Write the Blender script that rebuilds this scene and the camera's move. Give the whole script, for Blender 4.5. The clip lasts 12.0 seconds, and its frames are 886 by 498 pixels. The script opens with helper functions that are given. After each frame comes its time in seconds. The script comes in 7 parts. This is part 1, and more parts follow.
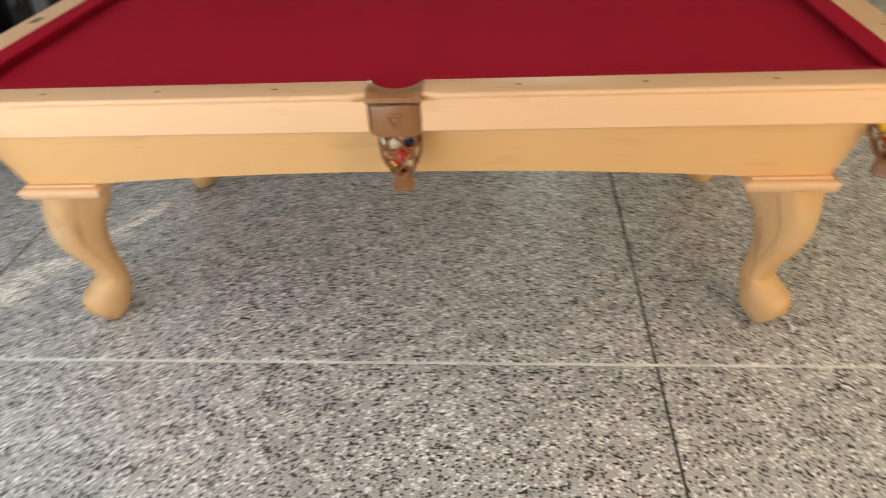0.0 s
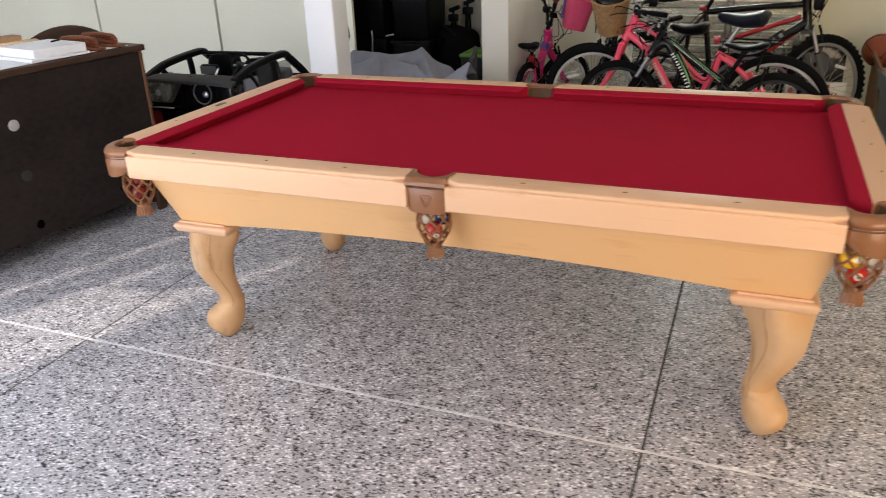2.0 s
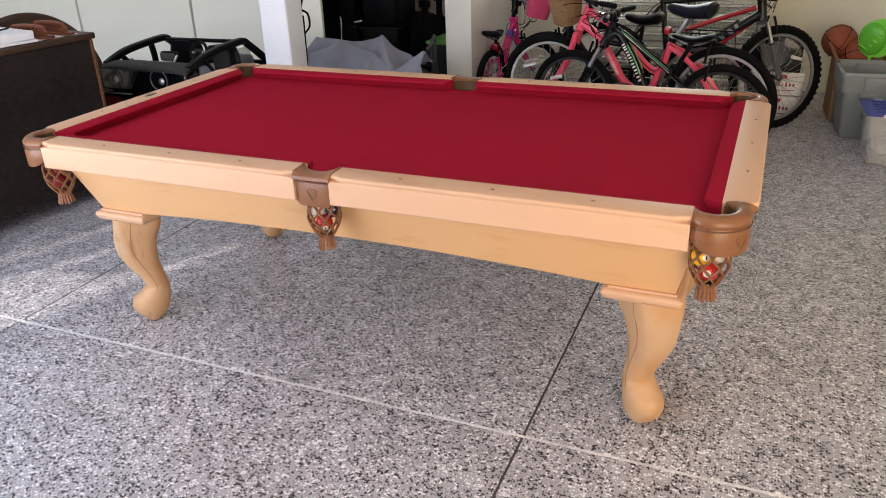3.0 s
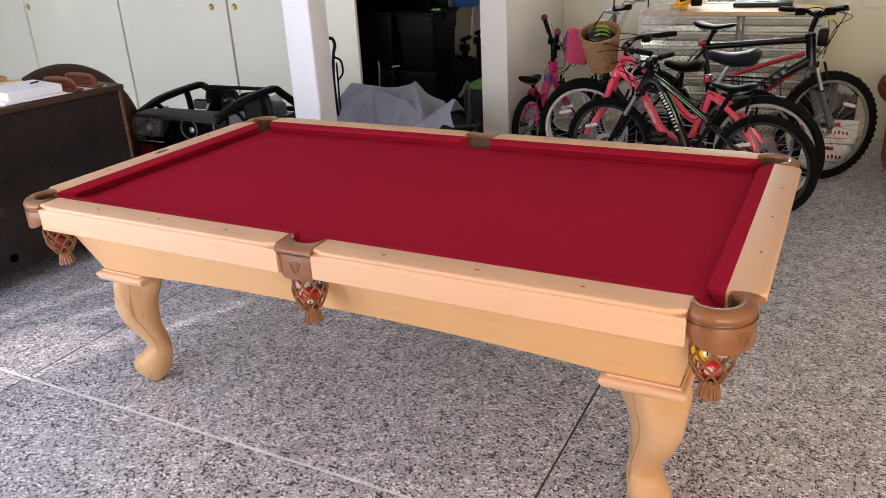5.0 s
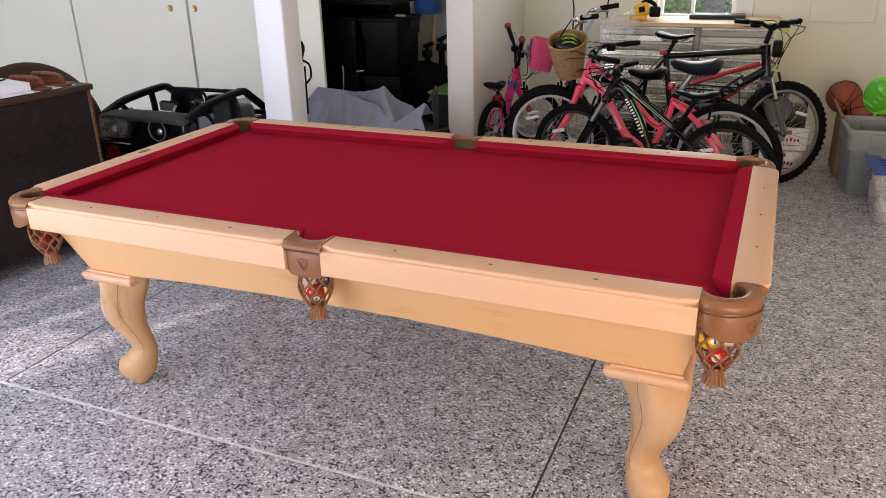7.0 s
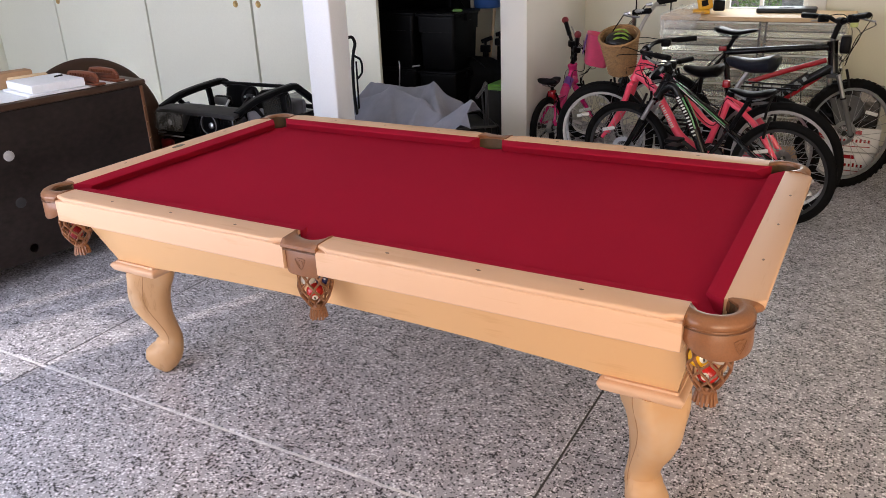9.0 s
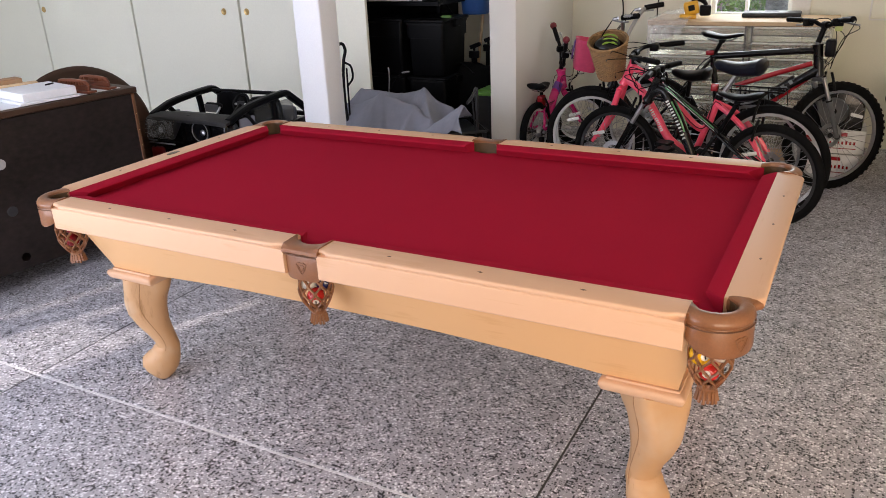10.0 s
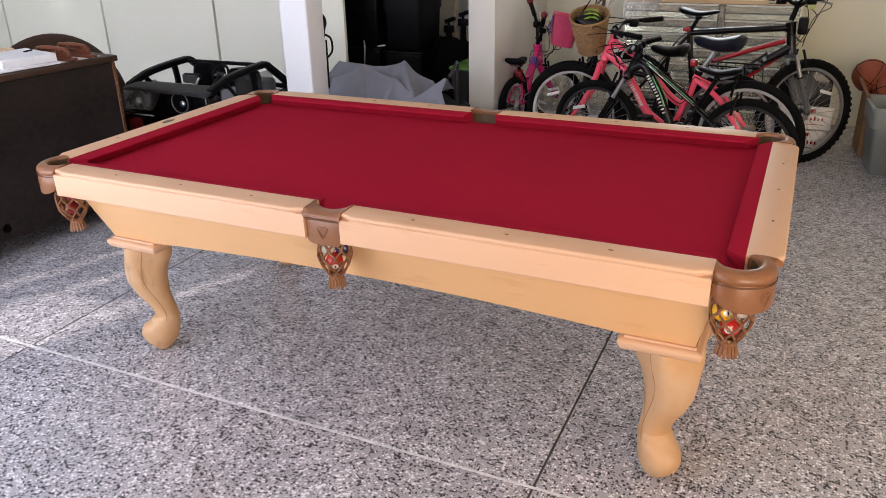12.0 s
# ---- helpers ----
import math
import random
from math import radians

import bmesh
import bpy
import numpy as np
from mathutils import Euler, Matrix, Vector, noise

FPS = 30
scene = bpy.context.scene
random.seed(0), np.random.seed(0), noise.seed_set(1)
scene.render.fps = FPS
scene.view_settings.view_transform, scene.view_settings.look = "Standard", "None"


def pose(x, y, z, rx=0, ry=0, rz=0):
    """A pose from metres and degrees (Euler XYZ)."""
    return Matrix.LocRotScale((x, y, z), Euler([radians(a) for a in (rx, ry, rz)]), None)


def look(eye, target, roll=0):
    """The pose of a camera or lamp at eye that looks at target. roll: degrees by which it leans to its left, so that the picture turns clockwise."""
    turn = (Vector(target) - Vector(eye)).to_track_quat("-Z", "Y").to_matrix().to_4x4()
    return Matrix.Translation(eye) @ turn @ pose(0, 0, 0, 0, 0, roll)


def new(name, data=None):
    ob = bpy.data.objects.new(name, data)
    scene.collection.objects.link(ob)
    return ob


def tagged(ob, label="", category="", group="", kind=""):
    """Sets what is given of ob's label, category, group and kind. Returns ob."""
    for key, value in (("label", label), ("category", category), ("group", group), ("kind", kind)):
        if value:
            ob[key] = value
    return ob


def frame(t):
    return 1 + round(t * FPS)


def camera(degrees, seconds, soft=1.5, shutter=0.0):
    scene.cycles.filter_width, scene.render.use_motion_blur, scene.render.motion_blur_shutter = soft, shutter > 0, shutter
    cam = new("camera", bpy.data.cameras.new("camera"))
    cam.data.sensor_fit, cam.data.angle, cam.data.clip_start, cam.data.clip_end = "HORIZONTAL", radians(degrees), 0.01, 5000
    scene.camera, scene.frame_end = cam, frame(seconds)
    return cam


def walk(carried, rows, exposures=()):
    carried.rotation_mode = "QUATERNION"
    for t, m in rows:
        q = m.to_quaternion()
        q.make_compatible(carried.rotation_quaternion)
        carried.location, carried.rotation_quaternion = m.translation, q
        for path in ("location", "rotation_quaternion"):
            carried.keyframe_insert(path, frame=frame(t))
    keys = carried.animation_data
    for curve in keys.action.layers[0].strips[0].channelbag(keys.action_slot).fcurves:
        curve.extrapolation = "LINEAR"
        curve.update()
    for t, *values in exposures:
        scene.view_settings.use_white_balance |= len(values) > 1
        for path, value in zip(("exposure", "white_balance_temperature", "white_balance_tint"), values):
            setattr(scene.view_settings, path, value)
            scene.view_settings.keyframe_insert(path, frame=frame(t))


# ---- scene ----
cam = camera(59.6, 12.0, soft=0.7, shutter=0.4)
PATH = [
    (0, (0.26, -2.302, 1.438), (0.086, -0.624, 0.365), -3.4),
    (0.5, (0.405, -2.399, 1.453), (-0.237, -0.801, 0.436), -2.1),
    (1, (0.576, -2.476, 1.472), (-0.28, -0.934, 0.528), -1.7),
    (1.5, (0.684, -2.583, 1.498), (-0.142, -0.968, 0.654), -2.7),
    (2, (0.841, -2.612, 1.512), (0.145, -0.916, 0.712), -2.2),
    (2.5, (1.105, -2.565, 1.518), (0.415, -0.859, 0.735), -1.2),
    (3, (1.22, -2.532, 1.566), (0.502, -0.867, 0.723), -2.0),
    (3.5, (1.216, -2.487, 1.644), (0.508, -0.808, 0.819), -2.6),
    (5.5, (1.36, -2.252, 1.622), (0.461, -0.631, 0.87), -3.0),
    (6, (1.311, -2.303, 1.63), (0.449, -0.657, 0.889), -2.3),
    (6.5, (1.248, -2.364, 1.624), (0.457, -0.676, 0.9), -1.9),
    (7, (1.19, -2.408, 1.619), (0.453, -0.707, 0.867), -1.4),
    (9, (1.392, -2.268, 1.629), (0.471, -0.665, 0.866), -2.3),
    (9.5, (1.396, -2.26, 1.62), (0.489, -0.642, 0.873), -2.4),
    (10, (1.365, -2.304, 1.628), (0.473, -0.679, 0.879), -2.5),
    (10.5, (1.295, -2.384, 1.631), (0.42, -0.753, 0.872), -2.8),
    (11, (1.242, -2.458, 1.621), (0.4, -0.825, 0.831), -1.8),
    (11.5, (1.223, -2.479, 1.614), (0.442, -0.826, 0.802), -0.8),
    (12, (1.21, -2.439, 1.606), (0.435, -0.778, 0.805), -1.2),
]
EXPOSURES = [(0, -0.24, 6950, 2), (0.5, -0.2, 7050, 5), (1.0, -0.19, 7150, 8), (1.4, -0.2, 6650, 12), (2.0, -0.14, 6300, 13), (3.2, -0.12, 6050, 16), (3.5, -0.13, 6250, 16), (5.5, -0.11, 6150, 19), (9, -0.11, 6050, 19), (10.5, -0.11, 6050, 19), (12, -0.11, 6050, 19)]
walk(cam, [(t, look(eye, target, roll)) for t, eye, target, roll in PATH], EXPOSURES)


# ---------- light ----------
SUN_E = radians(21.6)
world = bpy.data.worlds.new("daylight")
world.use_nodes = True
scene.world = world
_wn = world.node_tree.nodes
_sky = _wn.new("ShaderNodeTexSky")
_sky.sky_type = "NISHITA"
_sky.sun_disc = False
_sky.sun_elevation = SUN_E
_sky.sun_rotation = radians(203.6)
world.node_tree.links.new(_sky.outputs[0], _wn["Background"].inputs[0])
_wn["Background"].inputs[1].default_value = 0.115

sun = new("sun", bpy.data.lights.new("sun", "SUN"))
sun.data.energy = 5.0
sun.data.angle = radians(0.35)
sun.data.color = (1.0, 0.86, 0.66)
sun.matrix_world = look((-0.40 * 20, -0.916 * 20, 20 * math.tan(SUN_E)), (0, 0, 0))

# skylight entering through the open garage door
for x, wide, power, tone, aim in ((-2.75, 4.8, 178, (0.90, 0.94, 1.0), 2.5), (2.55, 2.0, 88, (1.0, 0.78, 0.52), 1.3)):
    door_light = new("door_skylight", bpy.data.lights.new("door_skylight", "AREA"))
    door_light.data.shape = "RECTANGLE"
    door_light.data.size, door_light.data.size_y = wide, 1.7
    door_light.data.energy = power
    door_light.data.color = tone
    door_light.matrix_world = look((x, -2.72, 1.22), (x, 0, aim))

# added narrow lamp imitates reflected low sun: a slanting streak on the closet doors
streak_lamp = new("closet_streak_lamp", bpy.data.lights.new("closet_streak_lamp", "AREA"))
streak_lamp.data.shape = "RECTANGLE"
streak_lamp.data.size, streak_lamp.data.size_y = 0.055, 1.9
streak_lamp.data.spread = radians(3.0)
streak_lamp.data.energy = 0.44
streak_lamp.data.color = (1.0, 0.97, 0.9)
streak_lamp.matrix_world = look((-3.6, -3.05, 1.30), (-5.25, 3.045, 0.62), 42)

# skylight entering through the far window
win_light = new("window_skylight", bpy.data.lights.new("window_skylight", "AREA"))
win_light.data.shape = "RECTANGLE"
win_light.data.size, win_light.data.size_y = 0.56, 0.9
win_light.data.energy = 13.5
win_light.data.color = (0.95, 1.0, 0.93)
win_light.matrix_world = look((0.54, 4.36, 1.5), (0.54, 0, 1.2))


# ---------- materials ----------
def mat(name, color, rough=0.5, metal=0.0, vary=0.12, scale=6.0, grain=60.0, bump=0.05, spec=0.5, coat=0.0, stretch=(1, 1, 1), sheen=0.0):
    m = bpy.data.materials.new(name)
    m.use_nodes = True
    n, l = m.node_tree.nodes, m.node_tree.links
    b = n["Principled BSDF"]
    b.inputs["Roughness"].default_value = rough
    b.inputs["Metallic"].default_value = metal
    b.inputs["Specular IOR Level"].default_value = spec
    b.inputs["Coat Weight"].default_value = coat
    b.inputs["Sheen Weight"].default_value = sheen
    tc = n.new("ShaderNodeTexCoord")
    mp = n.new("ShaderNodeMapping")
    mp.inputs["Scale"].default_value = stretch
    l.new(tc.outputs["Object"], mp.inputs[0])
    big = n.new("ShaderNodeTexNoise")
    big.inputs["Scale"].default_value = scale
    big.inputs["Detail"].default_value = 3
    fine = n.new("ShaderNodeTexNoise")
    fine.inputs["Scale"].default_value = grain
    fine.inputs["Detail"].default_value = 2
    l.new(mp.outputs[0], big.inputs[0])
    l.new(mp.outputs[0], fine.inputs[0])
    add = n.new("ShaderNodeMath")
    add.operation = "ADD"
    l.new(big.outputs[0], add.inputs[0])
    l.new(fine.outputs[0], add.inputs[1])
    mr = n.new("ShaderNodeMapRange")
    mr.inputs["From Min"].default_value, mr.inputs["From Max"].default_value = 0.6, 1.4
    mr.inputs["To Min"].default_value, mr.inputs["To Max"].default_value = 1 - vary, 1 + vary
    l.new(add.outputs[0], mr.inputs[0])
    mix = n.new("ShaderNodeVectorMath")
    mix.operation = "SCALE"
    mix.inputs[0].default_value = color
    l.new(mr.outputs[0], mix.inputs["Scale"])
    l.new(mix.outputs[0], b.inputs["Base Color"])
    if bump:
        bp = n.new("ShaderNodeBump")
        bp.inputs["Strength"].default_value = bump
        bp.inputs["Distance"].default_value = 0.004
        l.new(fine.outputs[0], bp.inputs["Height"])
        l.new(bp.outputs[0], b.inputs["Normal"])
    r2 = n.new("ShaderNodeMapRange")
    r2.inputs["To Min"].default_value, r2.inputs["To Max"].default_value = max(0.02, rough - 0.08), min(1, rough + 0.08)
    l.new(big.outputs[0], r2.inputs[0])
    l.new(r2.outputs[0], b.inputs["Roughness"])
    return m


def wood(name, dark, light, rough=0.48, axis=0, coat=0.02, scale=1.0, spec=0.32, wash=None):
    """Planed wood with long grain along one axis."""
    m = bpy.data.materials.new(name)
    m.use_nodes = True
    n, l = m.node_tree.nodes, m.node_tree.links
    b = n["Principled BSDF"]
    b.inputs["Roughness"].default_value = rough
    b.inputs["Coat Weight"].default_value = coat
    b.inputs["Specular IOR Level"].default_value = spec
    b.inputs["Coat Roughness"].default_value = 0.25
    tc = n.new("ShaderNodeTexCoord")
    mp = n.new("ShaderNodeMapping")
    s = [14.0 * scale] * 3
    s[axis] = 1.1 * scale
    mp.inputs["Scale"].default_value = s
    l.new(tc.outputs["Object"], mp.inputs[0])
    a = n.new("ShaderNodeTexNoise")
    a.inputs["Scale"].default_value, a.inputs["Detail"].default_value, a.inputs["Distortion"].default_value = 2.2, 5, 0.6
    f = n.new("ShaderNodeTexNoise")
    f.inputs["Scale"].default_value, f.inputs["Detail"].default_value = 16, 3
    blotch = n.new("ShaderNodeTexNoise")
    blotch.inputs["Scale"].default_value = 5.0
    blotch.inputs["Detail"].default_value = 4
    l.new(mp.outputs[0], a.inputs[0])
    l.new(mp.outputs[0], f.inputs[0])
    l.new(tc.outputs["Object"], blotch.inputs[0])
    ad = n.new("ShaderNodeMath")
    ad.operation = "MULTIPLY_ADD"
    ad.inputs[1].default_value = 0.35
    l.new(f.outputs[0], ad.inputs[0])
    l.new(a.outputs[0], ad.inputs[2])
    ad2 = n.new("ShaderNodeMath")
    ad2.operation = "MULTIPLY_ADD"
    ad2.inputs[1].default_value = 0.9
    l.new(blotch.outputs[0], ad2.inputs[0])
    l.new(ad.outputs[0], ad2.inputs[2])
    cr = n.new("ShaderNodeValToRGB")
    cr.color_ramp.elements[0].position, cr.color_ramp.elements[0].color = 0.86, (*dark, 1)
    cr.color_ramp.elements[1].position, cr.color_ramp.elements[1].color = 1.26, (*light, 1)
    l.new(ad2.outputs[0], cr.inputs[0])
    tone = cr.outputs[0]
    if wash:
        # pale rubbed patches with soft edges
        wn = n.new("ShaderNodeTexNoise")
        wn.inputs["Scale"].default_value, wn.inputs["Detail"].default_value = 7.0, 3
        l.new(tc.outputs["Object"], wn.inputs[0])
        wr = n.new("ShaderNodeMapRange")
        wr.inputs["From Min"].default_value, wr.inputs["From Max"].default_value, wr.inputs["To Max"].default_value = 0.50, 0.68, 0.75
        l.new(wn.outputs[0], wr.inputs[0])
        wm = n.new("ShaderNodeMix")
        wm.data_type = "RGBA"
        l.new(wr.outputs[0], wm.inputs["Factor"])
        l.new(tone, wm.inputs["A"])
        wm.inputs["B"].default_value = (*wash, 1)
        tone = wm.outputs["Result"]
    l.new(tone, b.inputs["Base Color"])
    bp = n.new("ShaderNodeBump")
    bp.inputs["Strength"].default_value, bp.inputs["Distance"].default_value = 0.06, 0.002
    l.new(f.outputs[0], bp.inputs["Height"])
    l.new(bp.outputs[0], b.inputs["Normal"])
    return m


def flake_floor():
    """Grey epoxy coat with broadcast black, white and grey vinyl flakes under a clear coat."""
    m = bpy.data.materials.new("flake_epoxy")
    m.use_nodes = True
    n, l = m.node_tree.nodes, m.node_tree.links
    b = n["Principled BSDF"]
    tc = n.new("ShaderNodeTexCoord")
    warp = n.new("ShaderNodeTexNoise")
    warp.inputs["Scale"].default_value = 90
    l.new(tc.outputs["Object"], warp.inputs[0])
    wv = n.new("ShaderNodeVectorMath")
    wv.operation = "MULTIPLY_ADD"
    wv.inputs[1].default_value = (0.005, 0.005, 0)
    l.new(warp.outputs["Color"], wv.inputs[0])
    l.new(tc.outputs["Object"], wv.inputs[2])

    def math_node(op, a, b):
        k = n.new("ShaderNodeMath")
        k.operation = op
        for q, v in enumerate((a, b)):
            if isinstance(v, float):
                k.inputs[q].default_value = v
            else:
                l.new(v, k.inputs[q])
        return k.outputs[0]

    drift = n.new("ShaderNodeTexNoise")
    drift.inputs["Scale"].default_value, drift.inputs["Detail"].default_value = 14, 3
    l.new(tc.outputs["Object"], drift.inputs[0])
    lean = math_node("MULTIPLY", math_node("SUBTRACT", drift.outputs[0], 0.5), 0.55)

    def flakes(under, scale, dark, light, size):
        """One scatter of chips: each cell holds one chip of its own size, black, white or none."""
        v = n.new("ShaderNodeTexVoronoi")
        v.voronoi_dimensions = "2D"
        v.inputs["Scale"].default_value = scale
        v.inputs["Randomness"].default_value = 0.9
        l.new(wv.outputs[0], v.inputs["Vector"])
        sp = n.new("ShaderNodeSeparateColor")
        l.new(v.outputs["Color"], sp.inputs[0])
        reach = math_node("MULTIPLY", math_node("ADD", sp.outputs[1], 0.7), size)
        chip = math_node("LESS_THAN", v.outputs["Distance"], reach)
        for test, edge, tone in (("LESS_THAN", dark, (0.007, 0.008, 0.012, 1)), ("GREATER_THAN", 1.0 - light, (0.88, 0.88, 0.92, 1))):
            mx = n.new("ShaderNodeMix")
            mx.data_type = "RGBA"
            l.new(math_node("MULTIPLY", chip, math_node(test, math_node("ADD", sp.outputs[0], lean), edge)), mx.inputs["Factor"])
            l.new(under, mx.inputs["A"])
            mx.inputs["B"].default_value = tone
            under = mx.outputs["Result"]
        return under, sp.outputs[1]

    base = n.new("ShaderNodeTexVoronoi")
    base.voronoi_dimensions = "2D"
    base.inputs["Scale"].default_value = 200
    l.new(wv.outputs[0], base.inputs["Vector"])
    tone = n.new("ShaderNodeSeparateColor")
    l.new(base.outputs["Color"], tone.inputs[0])
    grey = n.new("ShaderNodeValToRGB")
    grey.color_ramp.elements[0].position, grey.color_ramp.elements[0].color = 0.0, (0.412, 0.406, 0.450, 1)
    grey.color_ramp.elements[1].position, grey.color_ramp.elements[1].color = 1.0, (0.452, 0.446, 0.492, 1)
    l.new(tone.outputs[0], grey.inputs[0])
    top, rnd = flakes(grey.outputs[0], 240.0, 0.09, 0.09, 0.36)
    top, rnd = flakes(top, 122.0, 0.245, 0.16, 0.41)
    dirt = n.new("ShaderNodeTexNoise")
    dirt.inputs["Scale"].default_value, dirt.inputs["Detail"].default_value = 2.2, 5
    l.new(tc.outputs["Object"], dirt.inputs[0])
    dm = n.new("ShaderNodeMapRange")
    dm.inputs["From Min"].default_value, dm.inputs["From Max"].default_value = 0.3, 0.7
    dm.inputs["To Min"].default_value, dm.inputs["To Max"].default_value = 0.88, 1.06
    l.new(dirt.outputs[0], dm.inputs[0])
    sc = n.new("ShaderNodeVectorMath")
    sc.operation = "SCALE"
    l.new(top, sc.inputs[0])
    l.new(dm.outputs[0], sc.inputs["Scale"])
    l.new(sc.outputs[0], b.inputs["Base Color"])
    rr = n.new("ShaderNodeMapRange")
    rr.inputs["To Min"].default_value, rr.inputs["To Max"].default_value = 0.25, 0.5
    l.new(dirt.outputs[0], rr.inputs[0])
    l.new(rr.outputs[0], b.inputs["Roughness"])
    bp = n.new("ShaderNodeBump")
    bp.inputs["Strength"].default_value, bp.inputs["Distance"].default_value = 0.25, 0.002
    l.new(rnd, bp.inputs["Height"])
    l.new(bp.outputs[0], b.inputs["Normal"])
    b.inputs["Coat Weight"].default_value = 0.25
    b.inputs["Coat Roughness"].default_value = 0.3
    return m


def glass(name, tint=(1, 1, 1), rough=0.02, alpha=0.12):
    m = bpy.data.materials.new(name)
    m.use_nodes = True
    b = m.node_tree.nodes["Principled BSDF"]
    b.inputs["Base Color"].default_value = (*tint, 1)
    b.inputs["Roughness"].default_value = rough
    b.inputs["Alpha"].default_value = alpha
    b.inputs["Specular IOR Level"].default_value = 0.5
    return m


M_FLOOR = flake_floor()
M_JOINT = mat("joint_dark", (0.06, 0.058, 0.055), 0.8)
M_SEAL = mat("joint_sealant", (0.72, 0.72, 0.745), 0.45, vary=0.32, scale=12, grain=90)
M_WALL = mat("wall_paint", (0.82, 0.805, 0.675), 0.85, vary=0.04, scale=1.5, grain=140, bump=0.12)
M_DIVIDER = mat("divider_paint", (0.82, 0.81, 0.77), 0.8, vary=0.04, scale=1.5, grain=140, bump=0.12)
M_DOOR = mat("door_paint", (0.87, 0.87, 0.765), 0.45, vary=0.03, scale=1.2, grain=90, bump=0.03)
M_POST = mat("post_paint", (0.82, 0.84, 0.88), 0.6, vary=0.04, scale=2, grain=120, bump=0.1)
M_CEIL = mat("ceiling_paint", (0.8, 0.79, 0.75), 0.9, vary=0.03)
M_TRIM = mat("trim_paint", (0.82, 0.81, 0.77), 0.5, vary=0.04)
M_MAPLE = wood("maple_x", (0.618, 0.374, 0.222), (0.658, 0.412, 0.258))
# apron maple: yellower than the rails, with the floor's bounced light in its colour
M_APRON = wood("apron_maple_x", (0.664, 0.382, 0.172), (0.704, 0.420, 0.198))
M_APRON_Y = wood("apron_maple_y", (0.664, 0.382, 0.172), (0.704, 0.420, 0.198), axis=1)
M_MAPLE_Y = wood("maple_y", (0.618, 0.374, 0.222), (0.658, 0.412, 0.258), axis=1)
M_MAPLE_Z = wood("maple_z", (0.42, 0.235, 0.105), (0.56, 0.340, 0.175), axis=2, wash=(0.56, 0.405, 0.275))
M_LEGLINE = mat("leg_line_brown", (0.36, 0.19, 0.085), 0.6)
M_CLOTH = mat("red_felt", (0.338, 0.0115, 0.0318), 1.0, vary=0.06, scale=3, grain=900, bump=0.2, spec=0.03)
M_LEATHER = mat("brown_leather", (0.225, 0.094, 0.038), 0.33, vary=0.14, scale=14, grain=220, bump=0.12, coat=0.08)
# lining leather, darkened to put shade on the pockets' inner faces
M_LEATHER_D = mat("brown_leather_lining", (0.085, 0.046, 0.016), 0.6, vary=0.2, scale=14, grain=200, bump=0.2)
M_STAMP = mat("stamped_leather", (0.185, 0.077, 0.032), 0.5, vary=0.15, scale=14)
M_STITCH = mat("dark_stitch", (0.12, 0.055, 0.028), 0.8)
M_PLATE = mat("dark_bronze", (0.11, 0.085, 0.055), 0.45, 0.5)
M_SIGHT = mat("rail_sight", (0.16, 0.09, 0.05), 0.4)
M_BRASS = mat("brass", (0.6, 0.42, 0.18), 0.35, 1.0)
M_STEEL = mat("steel", (0.42, 0.42, 0.43), 0.4, 1.0, vary=0.08)
M_CHROME = mat("polished_alloy", (0.52, 0.52, 0.53), 0.34, 1.0, vary=0.05)
M_RUBBER = mat("tyre_rubber", (0.006, 0.006, 0.0065), 0.75, vary=0.2, scale=20, grain=200, bump=0.2, spec=0.08)
M_BLACK = mat("black_plastic", (0.004, 0.004, 0.005), 0.42, vary=0.15, spec=0.10)
M_BLACKM = mat("black_paint", (0.004, 0.004, 0.0045), 0.25, vary=0.1, spec=0.3, coat=0.2)
M_GREYP = mat("grey_plastic", (0.026, 0.026, 0.028), 0.5, vary=0.15, spec=0.3)
M_CORAL = mat("coral_paint", (0.95, 0.095, 0.175), 0.30, vary=0.05, coat=0.3)
M_RED = mat("red_paint", (0.32, 0.009, 0.016), 0.25, vary=0.06, coat=0.6)
M_MAGENTA = mat("magenta_paint", (0.70, 0.02, 0.20), 0.28, vary=0.06, coat=0.6)
M_PURPLE = mat("purple_paint", (0.16, 0.05, 0.35), 0.35)
M_GRIPRED = mat("dull_red_rubber", (0.20, 0.022, 0.03), 0.6)
M_PALELIME = mat("pale_lime_plastic", (0.55, 0.62, 0.22), 0.35)
M_FORK = mat("fork_grey_paint", (0.14, 0.145, 0.15), 0.35, 0.3, coat=0.2)
M_ALLOY = mat("bright_alloy", (0.62, 0.62, 0.61), 0.42, 0.55, vary=0.05)
M_PINKP = mat("pink_plastic", (0.72, 0.08, 0.18), 0.4, vary=0.1)
M_GREEN = mat("green_paint", (0.10, 0.36, 0.13), 0.3, coat=0.4)
M_LIME = mat("lime_plastic", (0.22, 0.72, 0.06), 0.4, vary=0.08)
M_WHITE = mat("white_plastic", (0.78, 0.78, 0.77), 0.4, vary=0.04)
M_WICKER = mat("wicker", (0.30, 0.175, 0.075), 0.7, vary=0.4, scale=30, grain=120, bump=0.4)
M_DARKWOOD = wood("dark_stained_wood", (0.0125, 0.0080, 0.0074), (0.027, 0.0165, 0.0150), rough=0.5, axis=1, coat=0.0, spec=0.22)
M_WORN = mat("worn_dark_stain", (0.0155, 0.0108, 0.0098), 0.46, vary=0.62, scale=2.6, grain=26, bump=0.05, spec=0.24, stretch=(1, 1, 1.6))
